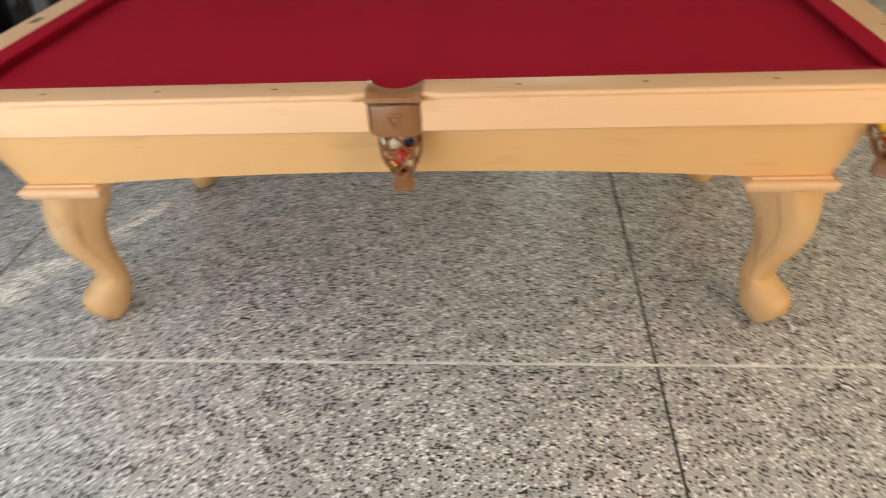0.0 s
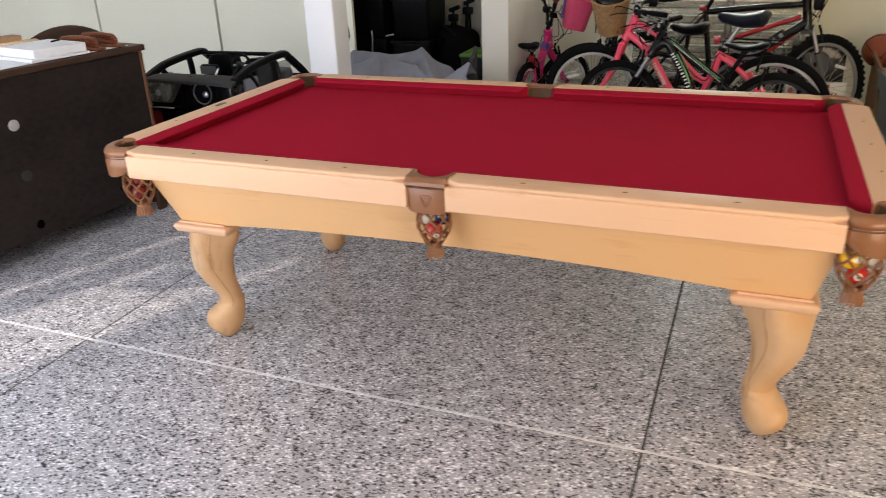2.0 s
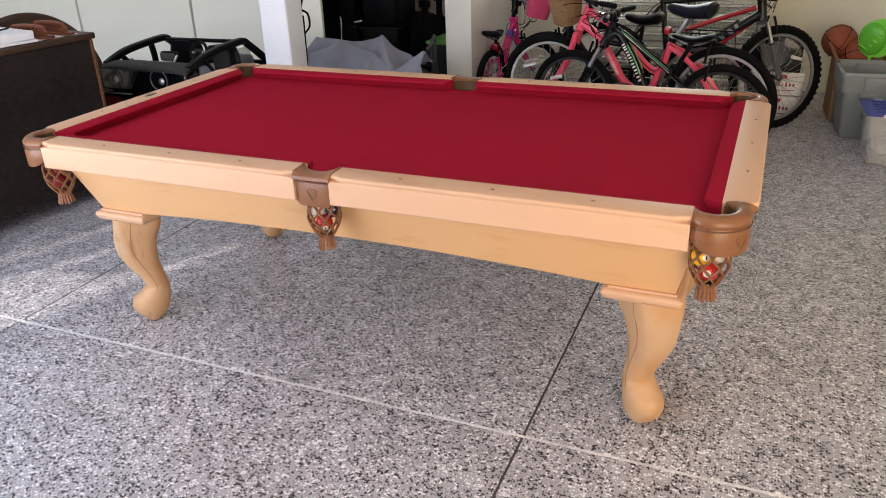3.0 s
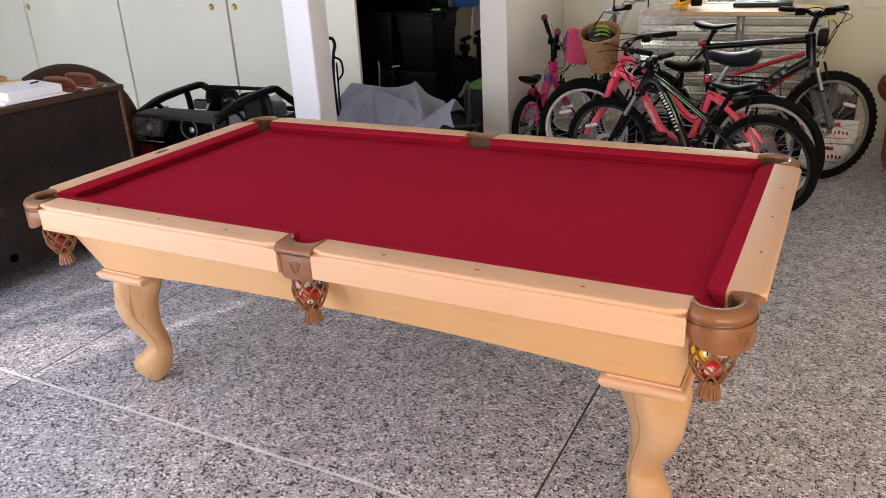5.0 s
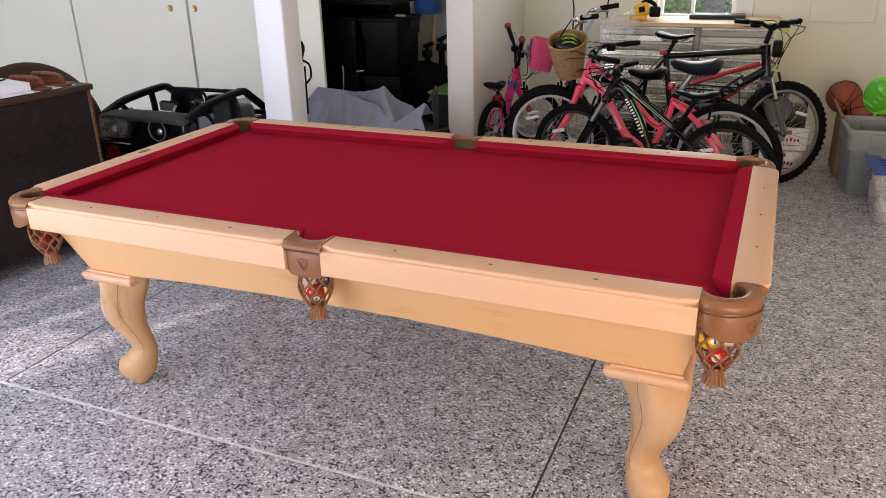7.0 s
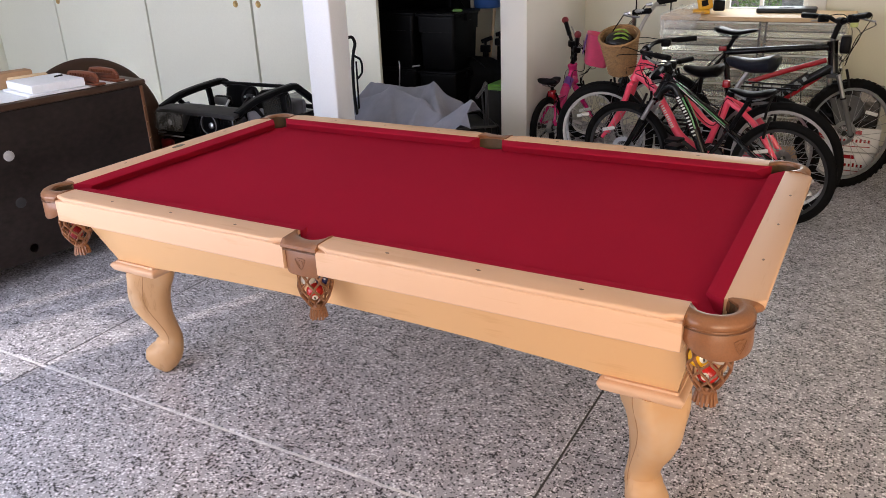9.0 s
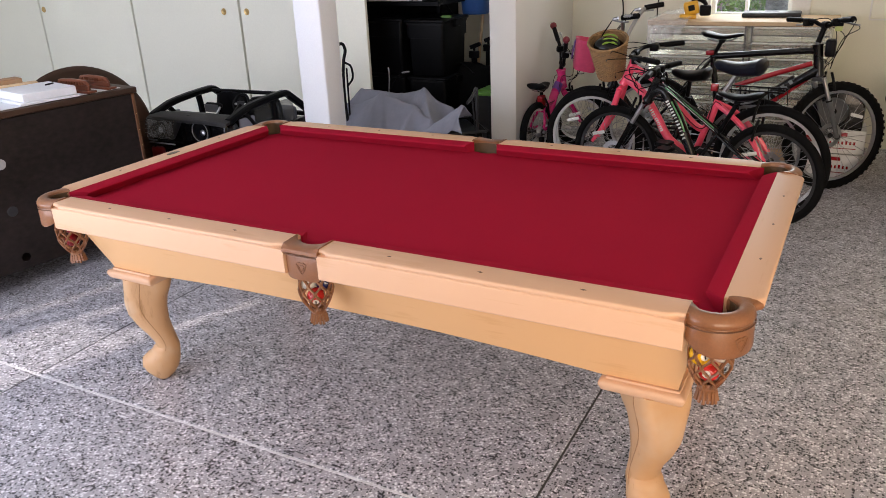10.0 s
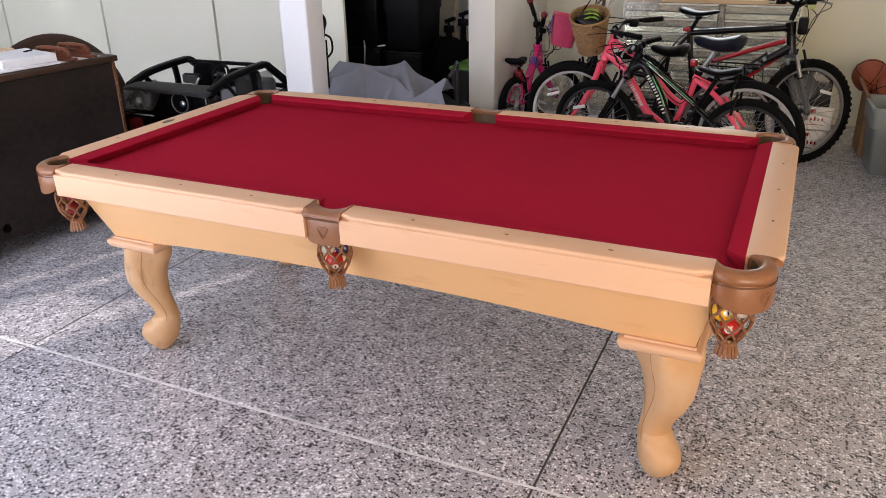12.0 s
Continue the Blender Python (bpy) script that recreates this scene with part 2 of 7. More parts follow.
M_WARMWOOD = wood("brown_wood_edge", (0.014, 0.007, 0.0045), (0.048, 0.023, 0.012), rough=0.5, axis=1)
M_RACK = wood("reddish_wood", (0.055, 0.016, 0.009), (0.15, 0.046, 0.022), rough=0.35, axis=0)
M_PAPER = mat("paper", (0.74, 0.76, 0.80), 0.7, vary=0.05)
M_CARD = mat("cardboard", (0.36, 0.22, 0.12), 0.85, vary=0.12, scale=8)
M_GREYCLOTH = mat("grey_blanket", (0.225, 0.235, 0.29), 0.95, vary=0.12, scale=12, grain=500, bump=0.4, spec=0.1, sheen=0.2)
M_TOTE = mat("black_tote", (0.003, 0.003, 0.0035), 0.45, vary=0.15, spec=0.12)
M_BINGREY = mat("blue_grey_plastic", (0.22, 0.25, 0.26), 0.45, vary=0.08)
M_BLUE = mat("blue_plastic", (0.02, 0.04, 0.30), 0.4, vary=0.1)
M_BUCKET = mat("blue_bucket", (0.03, 0.09, 0.28), 0.35, vary=0.1)
M_CLEARBIN = glass("clear_plastic", (0.78, 0.80, 0.80), 0.2, 0.30)
M_BALL = mat("basketball", (0.27, 0.062, 0.025), 0.6, vary=0.15, scale=10, grain=260, bump=0.5)
M_PLY = wood("plywood", (0.46, 0.30, 0.16), (0.66, 0.48, 0.29), rough=0.6, coat=0)
M_SLAT = mat("silver_slats", (0.66, 0.66, 0.48), 0.24, 0.8, vary=0.45, scale=5, grain=30, bump=0.05, stretch=(0.4, 3, 3))
M_WRAP = glass("stretch_wrap", (0.9, 0.92, 0.92), 0.12, 0.22)
M_YELLOW = mat("yellow_plastic", (0.78, 0.42, 0.02), 0.4, vary=0.06)
M_BALLW = mat("ball_white", (0.8, 0.77, 0.68), 0.12, vary=0.02, coat=0.5)
M_BALLR = mat("ball_red", (0.55, 0.02, 0.015), 0.12, vary=0.02, coat=0.5)
M_BALLD = mat("ball_dark_blue", (0.012, 0.014, 0.07), 0.12, vary=0.02, coat=0.5)
M_BALLY = mat("ball_yellow", (0.85, 0.48, 0.01), 0.12, vary=0.02, coat=0.5)
M_BALLM = mat("ball_maroon", (0.22, 0.012, 0.015), 0.12, vary=0.02, coat=0.5)
M_SMOKE = glass("smoked_plastic", (0.10, 0.105, 0.11), 0.12, 0.35)
M_LENS = glass("lamp_lens", (0.5, 0.52, 0.52), 0.04, 0.14)
M_GLASS = glass("window_glass", (1, 1, 1), 0.0, 0.06)
M_LEAF = mat("leaves", (0.20, 0.52, 0.06), 0.6, vary=0.4, scale=2, grain=20)
M_BIRCH = mat("birch_bark", (0.55, 0.53, 0.50), 0.8, vary=0.5, scale=5, grain=14, stretch=(1, 1, 4))
M_GRASS = mat("grass", (0.07, 0.13, 0.03), 0.9, vary=0.3)
M_CONC = mat("driveway_concrete", (0.27, 0.26, 0.245), 0.9, vary=0.12, scale=3, grain=80)
M_STUCCO = mat("outer_stucco", (0.55, 0.50, 0.42), 0.9, vary=0.1)


# ---------- modelling helpers ----------
def part(name, bm, material, parent=None, label="", smooth=True, local=None):
    me = bpy.data.meshes.new(name)
    bmesh.ops.recalc_face_normals(bm, faces=bm.faces)
    bm.to_mesh(me)
    bm.free()
    me.materials.append(material)
    if smooth:
        me.polygons.foreach_set("use_smooth", [True] * len(me.polygons))
        me.set_sharp_from_angle(angle=radians(38))
    ob = new(name, me)
    if parent is not None:
        ob.parent = parent
    if local is not None:
        ob.matrix_basis = local
    if label:
        tagged(ob, label)
    return ob


def thing(name, m, label, category, group="", kind=""):
    ob = new(name)
    ob.empty_display_size = 0.05
    ob.matrix_basis = m
    return tagged(ob, label, category, group, kind)


def lone(name, bm, material, label, category, group="", kind="", m=None, smooth=True):
    """A thing that is one mesh."""
    ob = part(name, bm, material, None, "", smooth, m)
    return tagged(ob, label, category, group, kind)


def box(bm, x0, x1, y0, y1, z0, z1, bevel=0.0, seg=2, m=None):
    r = bmesh.ops.create_cube(bm, size=1.0, matrix=Matrix.Translation(((x0 + x1) / 2, (y0 + y1) / 2, (z0 + z1) / 2)) @ Matrix.Diagonal((abs(x1 - x0), abs(y1 - y0), abs(z1 - z0), 1)))
    vs = r["verts"]
    if bevel:
        es = list({e for v in vs for e in v.link_edges})
        out = bmesh.ops.bevel(bm, geom=es, offset=bevel, segments=seg, profile=0.5, affect="EDGES")
        vs = list({v for f in out["faces"] for v in f.verts} | {v for v in vs if v.is_valid})
    if m is not None:
        bmesh.ops.transform(bm, matrix=m, verts=[v for v in vs if v.is_valid])
    return bm


def boxed(*a, **k):
    return box(bmesh.new(), *a, **k)


def tube(bm, pts, r, seg=8, closed=False, flat=1.0, cap=True):
    """A tube along points; r a number or one per point; flat squeezes it across."""
    pts = [Vector(p) for p in pts]
    n = len(pts)
    rr = r if isinstance(r, (list, tuple)) else [r] * n
    rings = []
    up = Vector((0, 0, 1))
    prev = None
    for i, p in enumerate(pts):
        if closed:
            d = pts[(i + 1) % n] - pts[i - 1]
        else:
            d = pts[min(i + 1, n - 1)] - pts[max(i - 1, 0)]
        d = d.normalized() if d.length > 1e-9 else Vector((0, 0, 1))
        if prev is None:
            a = d.cross(up) if abs(d.z) < 0.95 else d.cross(Vector((1, 0, 0)))
        else:
            a = prev - d * prev.dot(d)
        a.normalize()
        prev = a
        b = d.cross(a)
        rings.append([bm.verts.new(p + (a * math.cos(2 * math.pi * k / seg) + b * math.sin(2 * math.pi * k / seg) * flat) * rr[i]) for k in range(seg)])
    for i in range(n if closed else n - 1):
        A, B = rings[i], rings[(i + 1) % n]
        for k in range(seg):
            bm.faces.new((A[k], A[(k + 1) % seg], B[(k + 1) % seg], B[k]))
    if cap and not closed:
        bm.faces.new(rings[0][::-1])
        bm.faces.new(rings[-1])
    return bm


def lathe(bm, profile, seg=24, m=None, closed=False):
    """Turns a profile of (radius, height) about z."""
    rings = []
    for r, z in profile:
        if r < 1e-6:
            rings.append([bm.verts.new((0, 0, z))])
        else:
            rings.append([bm.verts.new((r * math.cos(2 * math.pi * k / seg), r * math.sin(2 * math.pi * k / seg), z)) for k in range(seg)])
    idx = range(len(rings)) if closed else range(len(rings) - 1)
    for i in idx:
        A, B = rings[i], rings[(i + 1) % len(rings)]
        for k in range(seg):
            q = (k + 1) % seg
            if len(A) == 1 and len(B) > 1:
                bm.faces.new((A[0], B[q], B[k]))
            elif len(B) == 1 and len(A) > 1:
                bm.faces.new((A[k], A[q], B[0]))
            elif len(A) > 1:
                bm.faces.new((A[k], A[q], B[q], B[k]))
    if m is not None:
        bmesh.ops.transform(bm, matrix=m, verts=[v for R in rings for v in R])
    return bm


def loft(bm, sections, cap=True):
    """Joins equal-length closed sections of points."""
    rings = [[bm.verts.new(p) for p in s] for s in sections]
    n = len(rings[0])
    for A, B in zip(rings, rings[1:]):
        for k in range(n):
            bm.faces.new((A[k], A[(k + 1) % n], B[(k + 1) % n], B[k]))
    if cap:
        bm.faces.new(rings[0][::-1])
        bm.faces.new(rings[-1])
    return bm


def sphere(bm, c, r, seg=20, rings=12, s=(1, 1, 1)):
    bmesh.ops.create_uvsphere(bm, u_segments=seg, v_segments=rings, radius=r, matrix=Matrix.Translation(c) @ Matrix.Diagonal((*s, 1)))
    return bm


def smooth_path(pts, n=6):
    """Catmull-Rom points through the given ones."""
    P = [Vector(p) for p in pts]
    P = [2 * P[0] - P[1]] + P + [2 * P[-1] - P[-2]]
    out = []
    for i in range(1, len(P) - 2):
        a, b, c, d = P[i - 1], P[i], P[i + 1], P[i + 2]
        for k in range(n):
            t = k / n
            out.append(0.5 * ((2 * b) + (c - a) * t + (2 * a - 5 * b + 4 * c - d) * t * t + (3 * b - a - 3 * c + d) * t ** 3))
    out.append(P[-2])
    return out


# ---------- the garage ----------
X0, X1, Y0, Y1, H = -7.2, 3.7, -2.75, 4.28, 2.7
JX0, JX1, JY = -1.508, 0.658, -0.646

floor = thing("floor", pose(0, 0, 0), "speckled grey epoxy flake garage floor with saw-cut joints", "floor", kind="structure")
part("sub_base", boxed(X0 - 0.2, X1 + 0.2, Y0 - 0.2, Y1 + 0.2, -0.16, -0.02), M_JOINT, floor)
G = 0.004
for a, b in ((X0 - 0.2, JX0), (JX0, JX1), (JX1, X1 + 0.2)):
    for c, d in ((Y0 - 0.2, JY), (JY, Y1 + 0.2)):
        part("slab", boxed(a + G, b - G, c + G * 1.6, d - G * 1.6, -0.018, 0.0, 0.002, 1), M_FLOOR, floor, smooth=False)
for jx in (JX0, JX1):
    for ya, yb in ((Y0 - 0.2, JY - 0.0075), (JY + 0.0075, Y1)):
        part("joint_filler", boxed(jx - 0.0038, jx + 0.0038, ya, yb, -0.019, -0.0022), M_JOINT, floor, "dark filler in a saw-cut joint", smooth=False)
part("joint_sealant", boxed(X0, X1, JY - 0.0062, JY + 0.0034, -0.016, -0.0006), M_SEAL, floor, "pale sealant in the long joint")


def wall(name, x0, x1, y0, y1, holes=(), z1=H, material=M_WALL, label="plain cream painted garage wall"):
    """A wall with openings (lo, hi, z0, z1) measured along its length."""
    along_x = (x1 - x0) > (y1 - y0)
    bm = bmesh.new()
    lo, hi = (x0, x1) if along_x else (y0, y1)

    def piece(a, b, za, zb):
        if b - a > 1e-4 and zb - za > 1e-4:
            if along_x:
                box(bm, a, b, y0, y1, za, zb)
            else:
                box(bm, x0, x1, a, b, za, zb)
    at = lo
    for a, b, za, zb in sorted(holes):
        piece(at, a, 0, z1)
        piece(a, b, 0, za)
        piece(a, b, zb, z1)
        at = b
    piece(at, hi, 0, z1)
    return lone(name, bm, material, label, "wall", kind="structure", smooth=False)


WIN = (0.245, 0.83, 0.955, 2.0)
wall("wall_north", X0 - 0.15, X1 + 0.15, Y1, Y1 + 0.15, [WIN])
wall("wall_south", X0 - 0.15, X1 + 0.15, Y0 - 0.15, Y0, [(-5.8, 3.4, 0.0, 2.3)])
wall("wall_west", X0 - 0.15, X0, Y0, Y1)
wall("wall_east", X1, X1 + 0.15, Y0, Y1)
lone("ceiling", boxed(X0 - 0.15, X1 + 0.15, Y0 - 0.15, Y1 + 0.15, H, H + 0.12), M_CEIL, "plain white garage ceiling", "ceiling", kind="structure", smooth=False)

# dividing wall that ends the storage closet
lone("wall_divider", boxed(-1.095, -0.885, 3.03, Y1 - 0.002, 0, H - 0.002, 0.006, 2), M_DIVIDER, "cream painted end wall of the storage closet", "wall", kind="structure")
# closet front: a strip over the doors
lone("wall_closet_header", boxed(X0 + 0.002, -1.097, 3.03, 3.15, 2.2, H - 0.002), M_WALL, "cream painted header over the closet doors", "wall", kind="structure", smooth=False)
# free-standing post
lone("post", boxed(-1.70, -1.505, 1.54, 1.72, 0, H - 0.002, 0.012, 3), M_POST, "white painted square support post", "post", kind="structure")


def closet_door(x0, x1, y, pulls):
    d = thing("closet_door", pose((x0 + x1) / 2, y, 0), "white painted flat closet door with round brass pull", "closet door", "closet doors along the wall")
    w = (x1 - x0) / 2
    part("panel", boxed(-w, w, -0.017, 0.017, 0.012, 2.195, 0.003, 1), M_DOOR, d)
    for px, pz in pulls:
        bm = bmesh.new()
        M = pose(px - (x0 + x1) / 2, -0.0172, pz, 90)
        lathe(bm, [(0, 0.0005), (0.016, 0.0005), (0.021, 0.003), (0.027, 0.004), (0.029, 0.0)], 20, M)
        part("pull", bm, M_BRASS, d, "round brass finger pull")


DX = [-7.19, -6.135, -4.795, -3.48, -2.18]
closet_door(DX[0], DX[1] - 0.012, 3.062, [])
closet_door(DX[1] + 0.012, DX[2] - 0.012, 3.062, [(-6.075, 1.10)])
closet_door(DX[2] + 0.012, DX[3] - 0.012, 3.062, [(-3.66, 1.092)])
closet_door(DX[3] + 0.012, DX[4], 3.062, [(-3.40, 1.092)])
for i in (1, 2, 3):
    lone("door_stile", boxed(DX[i] - 0.03, DX[i] + 0.03, 3.081, 3.10, 0.01, 2.198), mat("stile_grey", (0.34, 0.36, 0.34), 0.6), "grey stile behind the gap between closet doors", "trim", kind="structure", smooth=False)


# ---------- window and what lies outside ----------
win = thing("window_1", pose((WIN[0] + WIN[1]) / 2, Y1 + 0.06, WIN[2]), "white framed window with two panes, trees outside", "window", kind="structure")
w2 = (WIN[1] - WIN[0]) / 2
bm = bmesh.new()
for a, b, c, d in ((-w2, -w2 + 0.03, 0, 1.0), (w2 - 0.03, w2, 0, 1.0), (-w2 + 0.03, w2 - 0.03, 0, 0.03), (-w2 + 0.03, w2 - 0.03, 0.97, 1.0), (-0.045, -0.02, 0.03, 0.97)):
    box(bm, a, b, -0.03, 0.03, c, d, 0.003, 1)
part("window_frame", bm, M_TRIM, win)
part("pane", boxed(-w2 + 0.03, -0.045, -0.003, 0.003, 0.03, 0.97), M_GLASS, win, smooth=False).visible_shadow = False
part("pane", boxed(-0.02, w2 - 0.03, -0.003, 0.003, 0.03, 0.97), M_GLASS, win, smooth=False).visible_shadow = False
bm = bmesh.new()
box(bm, -w2 - 0.13, -w2 - 0.002, -0.085, -0.062, -0.10, 1.12, 0.004, 1)
box(bm, w2 + 0.002, w2 + 0.13, -0.085, -0.062, -0.10, 1.12, 0.004, 1)
box(bm, -w2 - 0.002, w2 + 0.002, -0.085, -0.062, 1.002, 1.12, 0.004, 1)
part("casing", bm, M_TRIM, win)
part("window_sill", boxed(-w2 - 0.15, w2 + 0.15, -0.12, -0.03, -0.032, -0.002, 0.005, 2), M_TRIM, win)

lone("ground", boxed(-60, 60, -60, 60, -0.30, -0.165), M_GRASS, "plain grass and earth round the garage", "ground", kind="structure", smooth=False)
lone("driveway", boxed(-9, 5, -6.4, Y0 - 0.22, -0.164, -0.02), M_CONC, "pale concrete driveway at the open door", "driveway", kind="structure", smooth=False)
# unseen wall, added to cut low sun into floor streaks through its gaps
wall("wall_streak_mask", -12, 6, -6.54, -6.5, [(-4.116, -4.036, 0, 2.96), (-4.24, -4.116, 0, 2.78), (-4.49, -4.24, 0, 2.72), (-4.575, -4.49, 0, 2.85), (-4.875, -4.80, 0, 3.0), (-5.075, -4.89, 2.490, 2.580)], 4.8, M_STUCCO, "unseen tan stucco wall added to cut the sun into streaks")


def tree(x, y, h, trunk_r, crown_r, seed, bark, n=7000):
    rnd = random.Random(seed)
    t = thing("tree", pose(x, y, -0.165), "leafy green garden tree outside the window", "tree", "trees outside")
    bm = bmesh.new()
    tube(bm, smooth_path([(0, 0, 0), (0.03, 0.02, h * 0.4), (-0.02, 0.03, h * 0.75), (0.04, 0, h)], 4), [trunk_r * (1 - 0.7 * i / 12) for i in range(13)], 10)
    for i in range(7):
        a, z = rnd.uniform(0, 6.28), h * rnd.uniform(0.4, 0.85)
        e = crown_r * rnd.uniform(0.5, 0.9)
        tube(bm, [(0, 0, z), (math.cos(a) * e * 0.5, math.sin(a) * e * 0.5, z + e * 0.3), (math.cos(a) * e, math.sin(a) * e, z + e * 0.45)], [trunk_r * 0.35, trunk_r * 0.2, 0.01], 6)
    part("trunk", bm, bark, t)
    verts, faces = [], []
    clumps = [(rnd.gauss(0, crown_r * 0.5), rnd.gauss(0, crown_r * 0.5), h * rnd.uniform(0.15, 1.1), rnd.uniform(0.25, 0.5) * crown_r) for _ in range(26)]
    for _ in range(n):
        cx, cy, cz, cr = rnd.choice(clumps)
        p = Vector((cx + rnd.gauss(0, cr * 0.5), cy + rnd.gauss(0, cr * 0.5), max(0.1, cz + rnd.gauss(0, cr * 0.5))))
        R = Euler((rnd.uniform(-1, 1), rnd.uniform(-1, 1), rnd.uniform(0, 6.28))).to_matrix()
        s = rnd.uniform(0.03, 0.065)
        k = len(verts)
        for q in ((-s, 0, 0), (0, -s * 0.45, 0.01), (s, 0, 0), (0, s * 0.45, 0.01)):
            verts.append(p + R @ Vector(q))
        faces.append((k, k + 1, k + 2, k + 3))
    me = bpy.data.meshes.new("crown")
    me.from_pydata(verts, [], faces)
    me.materials.append(M_LEAF)
    c = new("crown", me)
    c.parent = t


tree(-0.6, 9.5, 3.4, 0.10, 1.6, 1, M_STUCCO)
tree(0.75, 10.5, 3.2, 0.09, 1.6, 2, M_STUCCO)
tree(-2.2, 11.5, 3.6, 0.10, 1.8, 3, M_STUCCO)
tree(2.0, 12.0, 3.8, 0.12, 1.8, 4, M_STUCCO)
tree(0.42, 7.2, 5.0, 0.13, 0.9, 5, M_BIRCH, 200)

# ---------- pool table ----------
T_TOP, BED = 0.812, 0.769
RAIL_IN, RAIL_OUT = 0.595, 0.686      # half widths of the wooden rail caps
END_IN, END_OUT = 1.153, 1.243

table = thing("pool_table", pose(0, 0, 0), "light maple pool table with red felt and brown leather pockets", "pool table")


def rail_profile(inner, outer):
    """Rail section as (distance from the table's middle line, height): flat cap, rounded nose, thin groove, plain face."""
    return [(inner, 0.755), (inner, T_TOP - 0.001), (inner + 0.004, T_TOP), (outer - 0.0085, T_TOP), (outer - 0.004, T_TOP - 0.0010), (outer - 0.0012, T_TOP - 0.0032), (outer, T_TOP - 0.0070), (outer - 0.0006, T_TOP - 0.0105), (outer - 0.0026, T_TOP - 0.0128), (outer - 0.0046, T_TOP - 0.0136),
            (outer - 0.0046, T_TOP - 0.0156), (outer - 0.0026, T_TOP - 0.0175), (outer - 0.002, T_TOP - 0.0215), (outer - 0.002, T_TOP - 0.089), (outer - 0.006, T_TOP - 0.093), (inner + 0.02, T_TOP - 0.093)]


def end_profile(inner, outer):
    """The end rails overhang: a thin cap with the face set back below it."""
    return rail_profile(inner, outer)[:13] + [(outer - 0.003, T_TOP - 0.026), (outer - 0.007, T_TOP - 0.029), (outer - 0.058, T_TOP - 0.031), (outer - 0.062, T_TOP - 0.093), (inner + 0.02, T_TOP - 0.093)]


def long_rail(xa, xb, side):
    bm = bmesh.new()
    prof = rail_profile(RAIL_IN, RAIL_OUT)

    def section(x, inset):
        return [(x, side * (d - inset if z > T_TOP - 0.0160 and d > RAIL_IN + 0.03 else d), z) for d, z in prof]
    s = 1 if xb > xa else -1
    ends = [(0.0, 0.0125), (0.012, 0.0125), (0.020, 0.0105), (0.027, 0.0068), (0.034, 0.003), (0.041, 0.0008), (0.050, 0.0)]
    loft(bm, [section(xa + s * d, i) for d, i in ends] + [section(xb - s * d, i) for d, i in ends[::-1]])
    return bm


def end_rail(side):
    bm = bmesh.new()
    prof = end_profile(END_IN, END_OUT)

    def section(y, inset):
        return [(side * (d - inset if d > END_IN + 0.05 else d), y, z) for d, z in prof]
    loft(bm, [section(-0.548, 0.042), section(-0.535, 0.020), section(-0.522, 0.004), section(-0.510, 0), section(0.510, 0), section(0.522, 0.004), section(0.535, 0.020), section(0.548, 0.042)])
    return bm


SIDE_GAP = 0.061
for sy in (-1, 1):
    for sx in (-1, 1):
        r = part("rail", long_rail(sx * SIDE_GAP, sx * 1.090, sy), M_MAPLE, table)
        for k in (1, 2, 3):
            bm = bmesh.new()
            lathe(bm, [(0, 0.0012), (0.0062, 0.0012), (0.0062, -0.001)], 4, pose(sx * k * 0.2794, sy * 0.640, T_TOP, 0, 0, 0) @ Matrix.Diagonal((1.15, 0.6, 1, 1)))
            part("sight", bm, M_SIGHT, r, smooth=False)
for sx in (-1, 1):
    r = part("end_rail", end_rail(sx), M_MAPLE_Y, table)
    for k in (-1, 0, 1):
        if sx < 0 and k == 0:
            continue
        bm = bmesh.new()
        lathe(bm, [(0, 0.0012), (0.0062, 0.0012), (0.0062, -0.001)], 4, pose(sx * 1.200, k * 0.2794, T_TOP, 0, 0, 0) @ Matrix.Diagonal((0.6, 1.15, 1, 1)))
        part("sight", bm, M_SIGHT, r, smooth=False)
# oval maker's plate on the end rail
bm = bmesh.new()
lathe(bm, [(0, 0.0015), (0.022, 0.0015), (0.024, 0.0), (0.024, -0.001)], 24, pose(-1.20, 0.0, T_TOP) @ Matrix.Diagonal((0.55, 1.5, 1, 1)))
part("name_plate", bm, M_PLATE, table, "small dark bronze oval plate")

part("slate_bed", boxed(-1.06, 1.06, -0.51, 0.51, 0.735, BED - 0.037), M_GREYP, table, smooth=False)


# felt on the playing bed, cut round the pockets
def bed_cloth():
    bm = bmesh.new()
    pts = []
    cy, cx = 0.598, 1.158

    def arc(px, py, r, a0, a1, n=8):
        return [(px + r * math.cos(radians(a0 + (a1 - a0) * i / n)), py + r * math.sin(radians(a0 + (a1 - a0) * i / n))) for i in range(n + 1)]
    pts += arc(-1.157, -0.599, 0.052, 75, 15)
    pts += arc(0, -0.640, 0.058, 130, 50)
    pts += arc(1.157, -0.599, 0.052, 165, 105)
    pts += arc(1.157, 0.599, 0.052, 255, 195)
    pts += arc(0, 0.640, 0.058, 310, 230)
    pts += arc(-1.157, 0.599, 0.052, 345, 285)
    vs = [bm.verts.new((x, y, BED)) for x, y in pts]
    f = bm.faces.new(vs)
    ex = bmesh.ops.extrude_face_region(bm, geom=[f])
    bmesh.ops.translate(bm, vec=(0, 0, -0.035), verts=[v for v in ex["geom"] if isinstance(v, bmesh.types.BMVert)])
    return bm


part("bed_cloth", bed_cloth(), M_CLOTH, table, "taut crimson red felt", smooth=False)


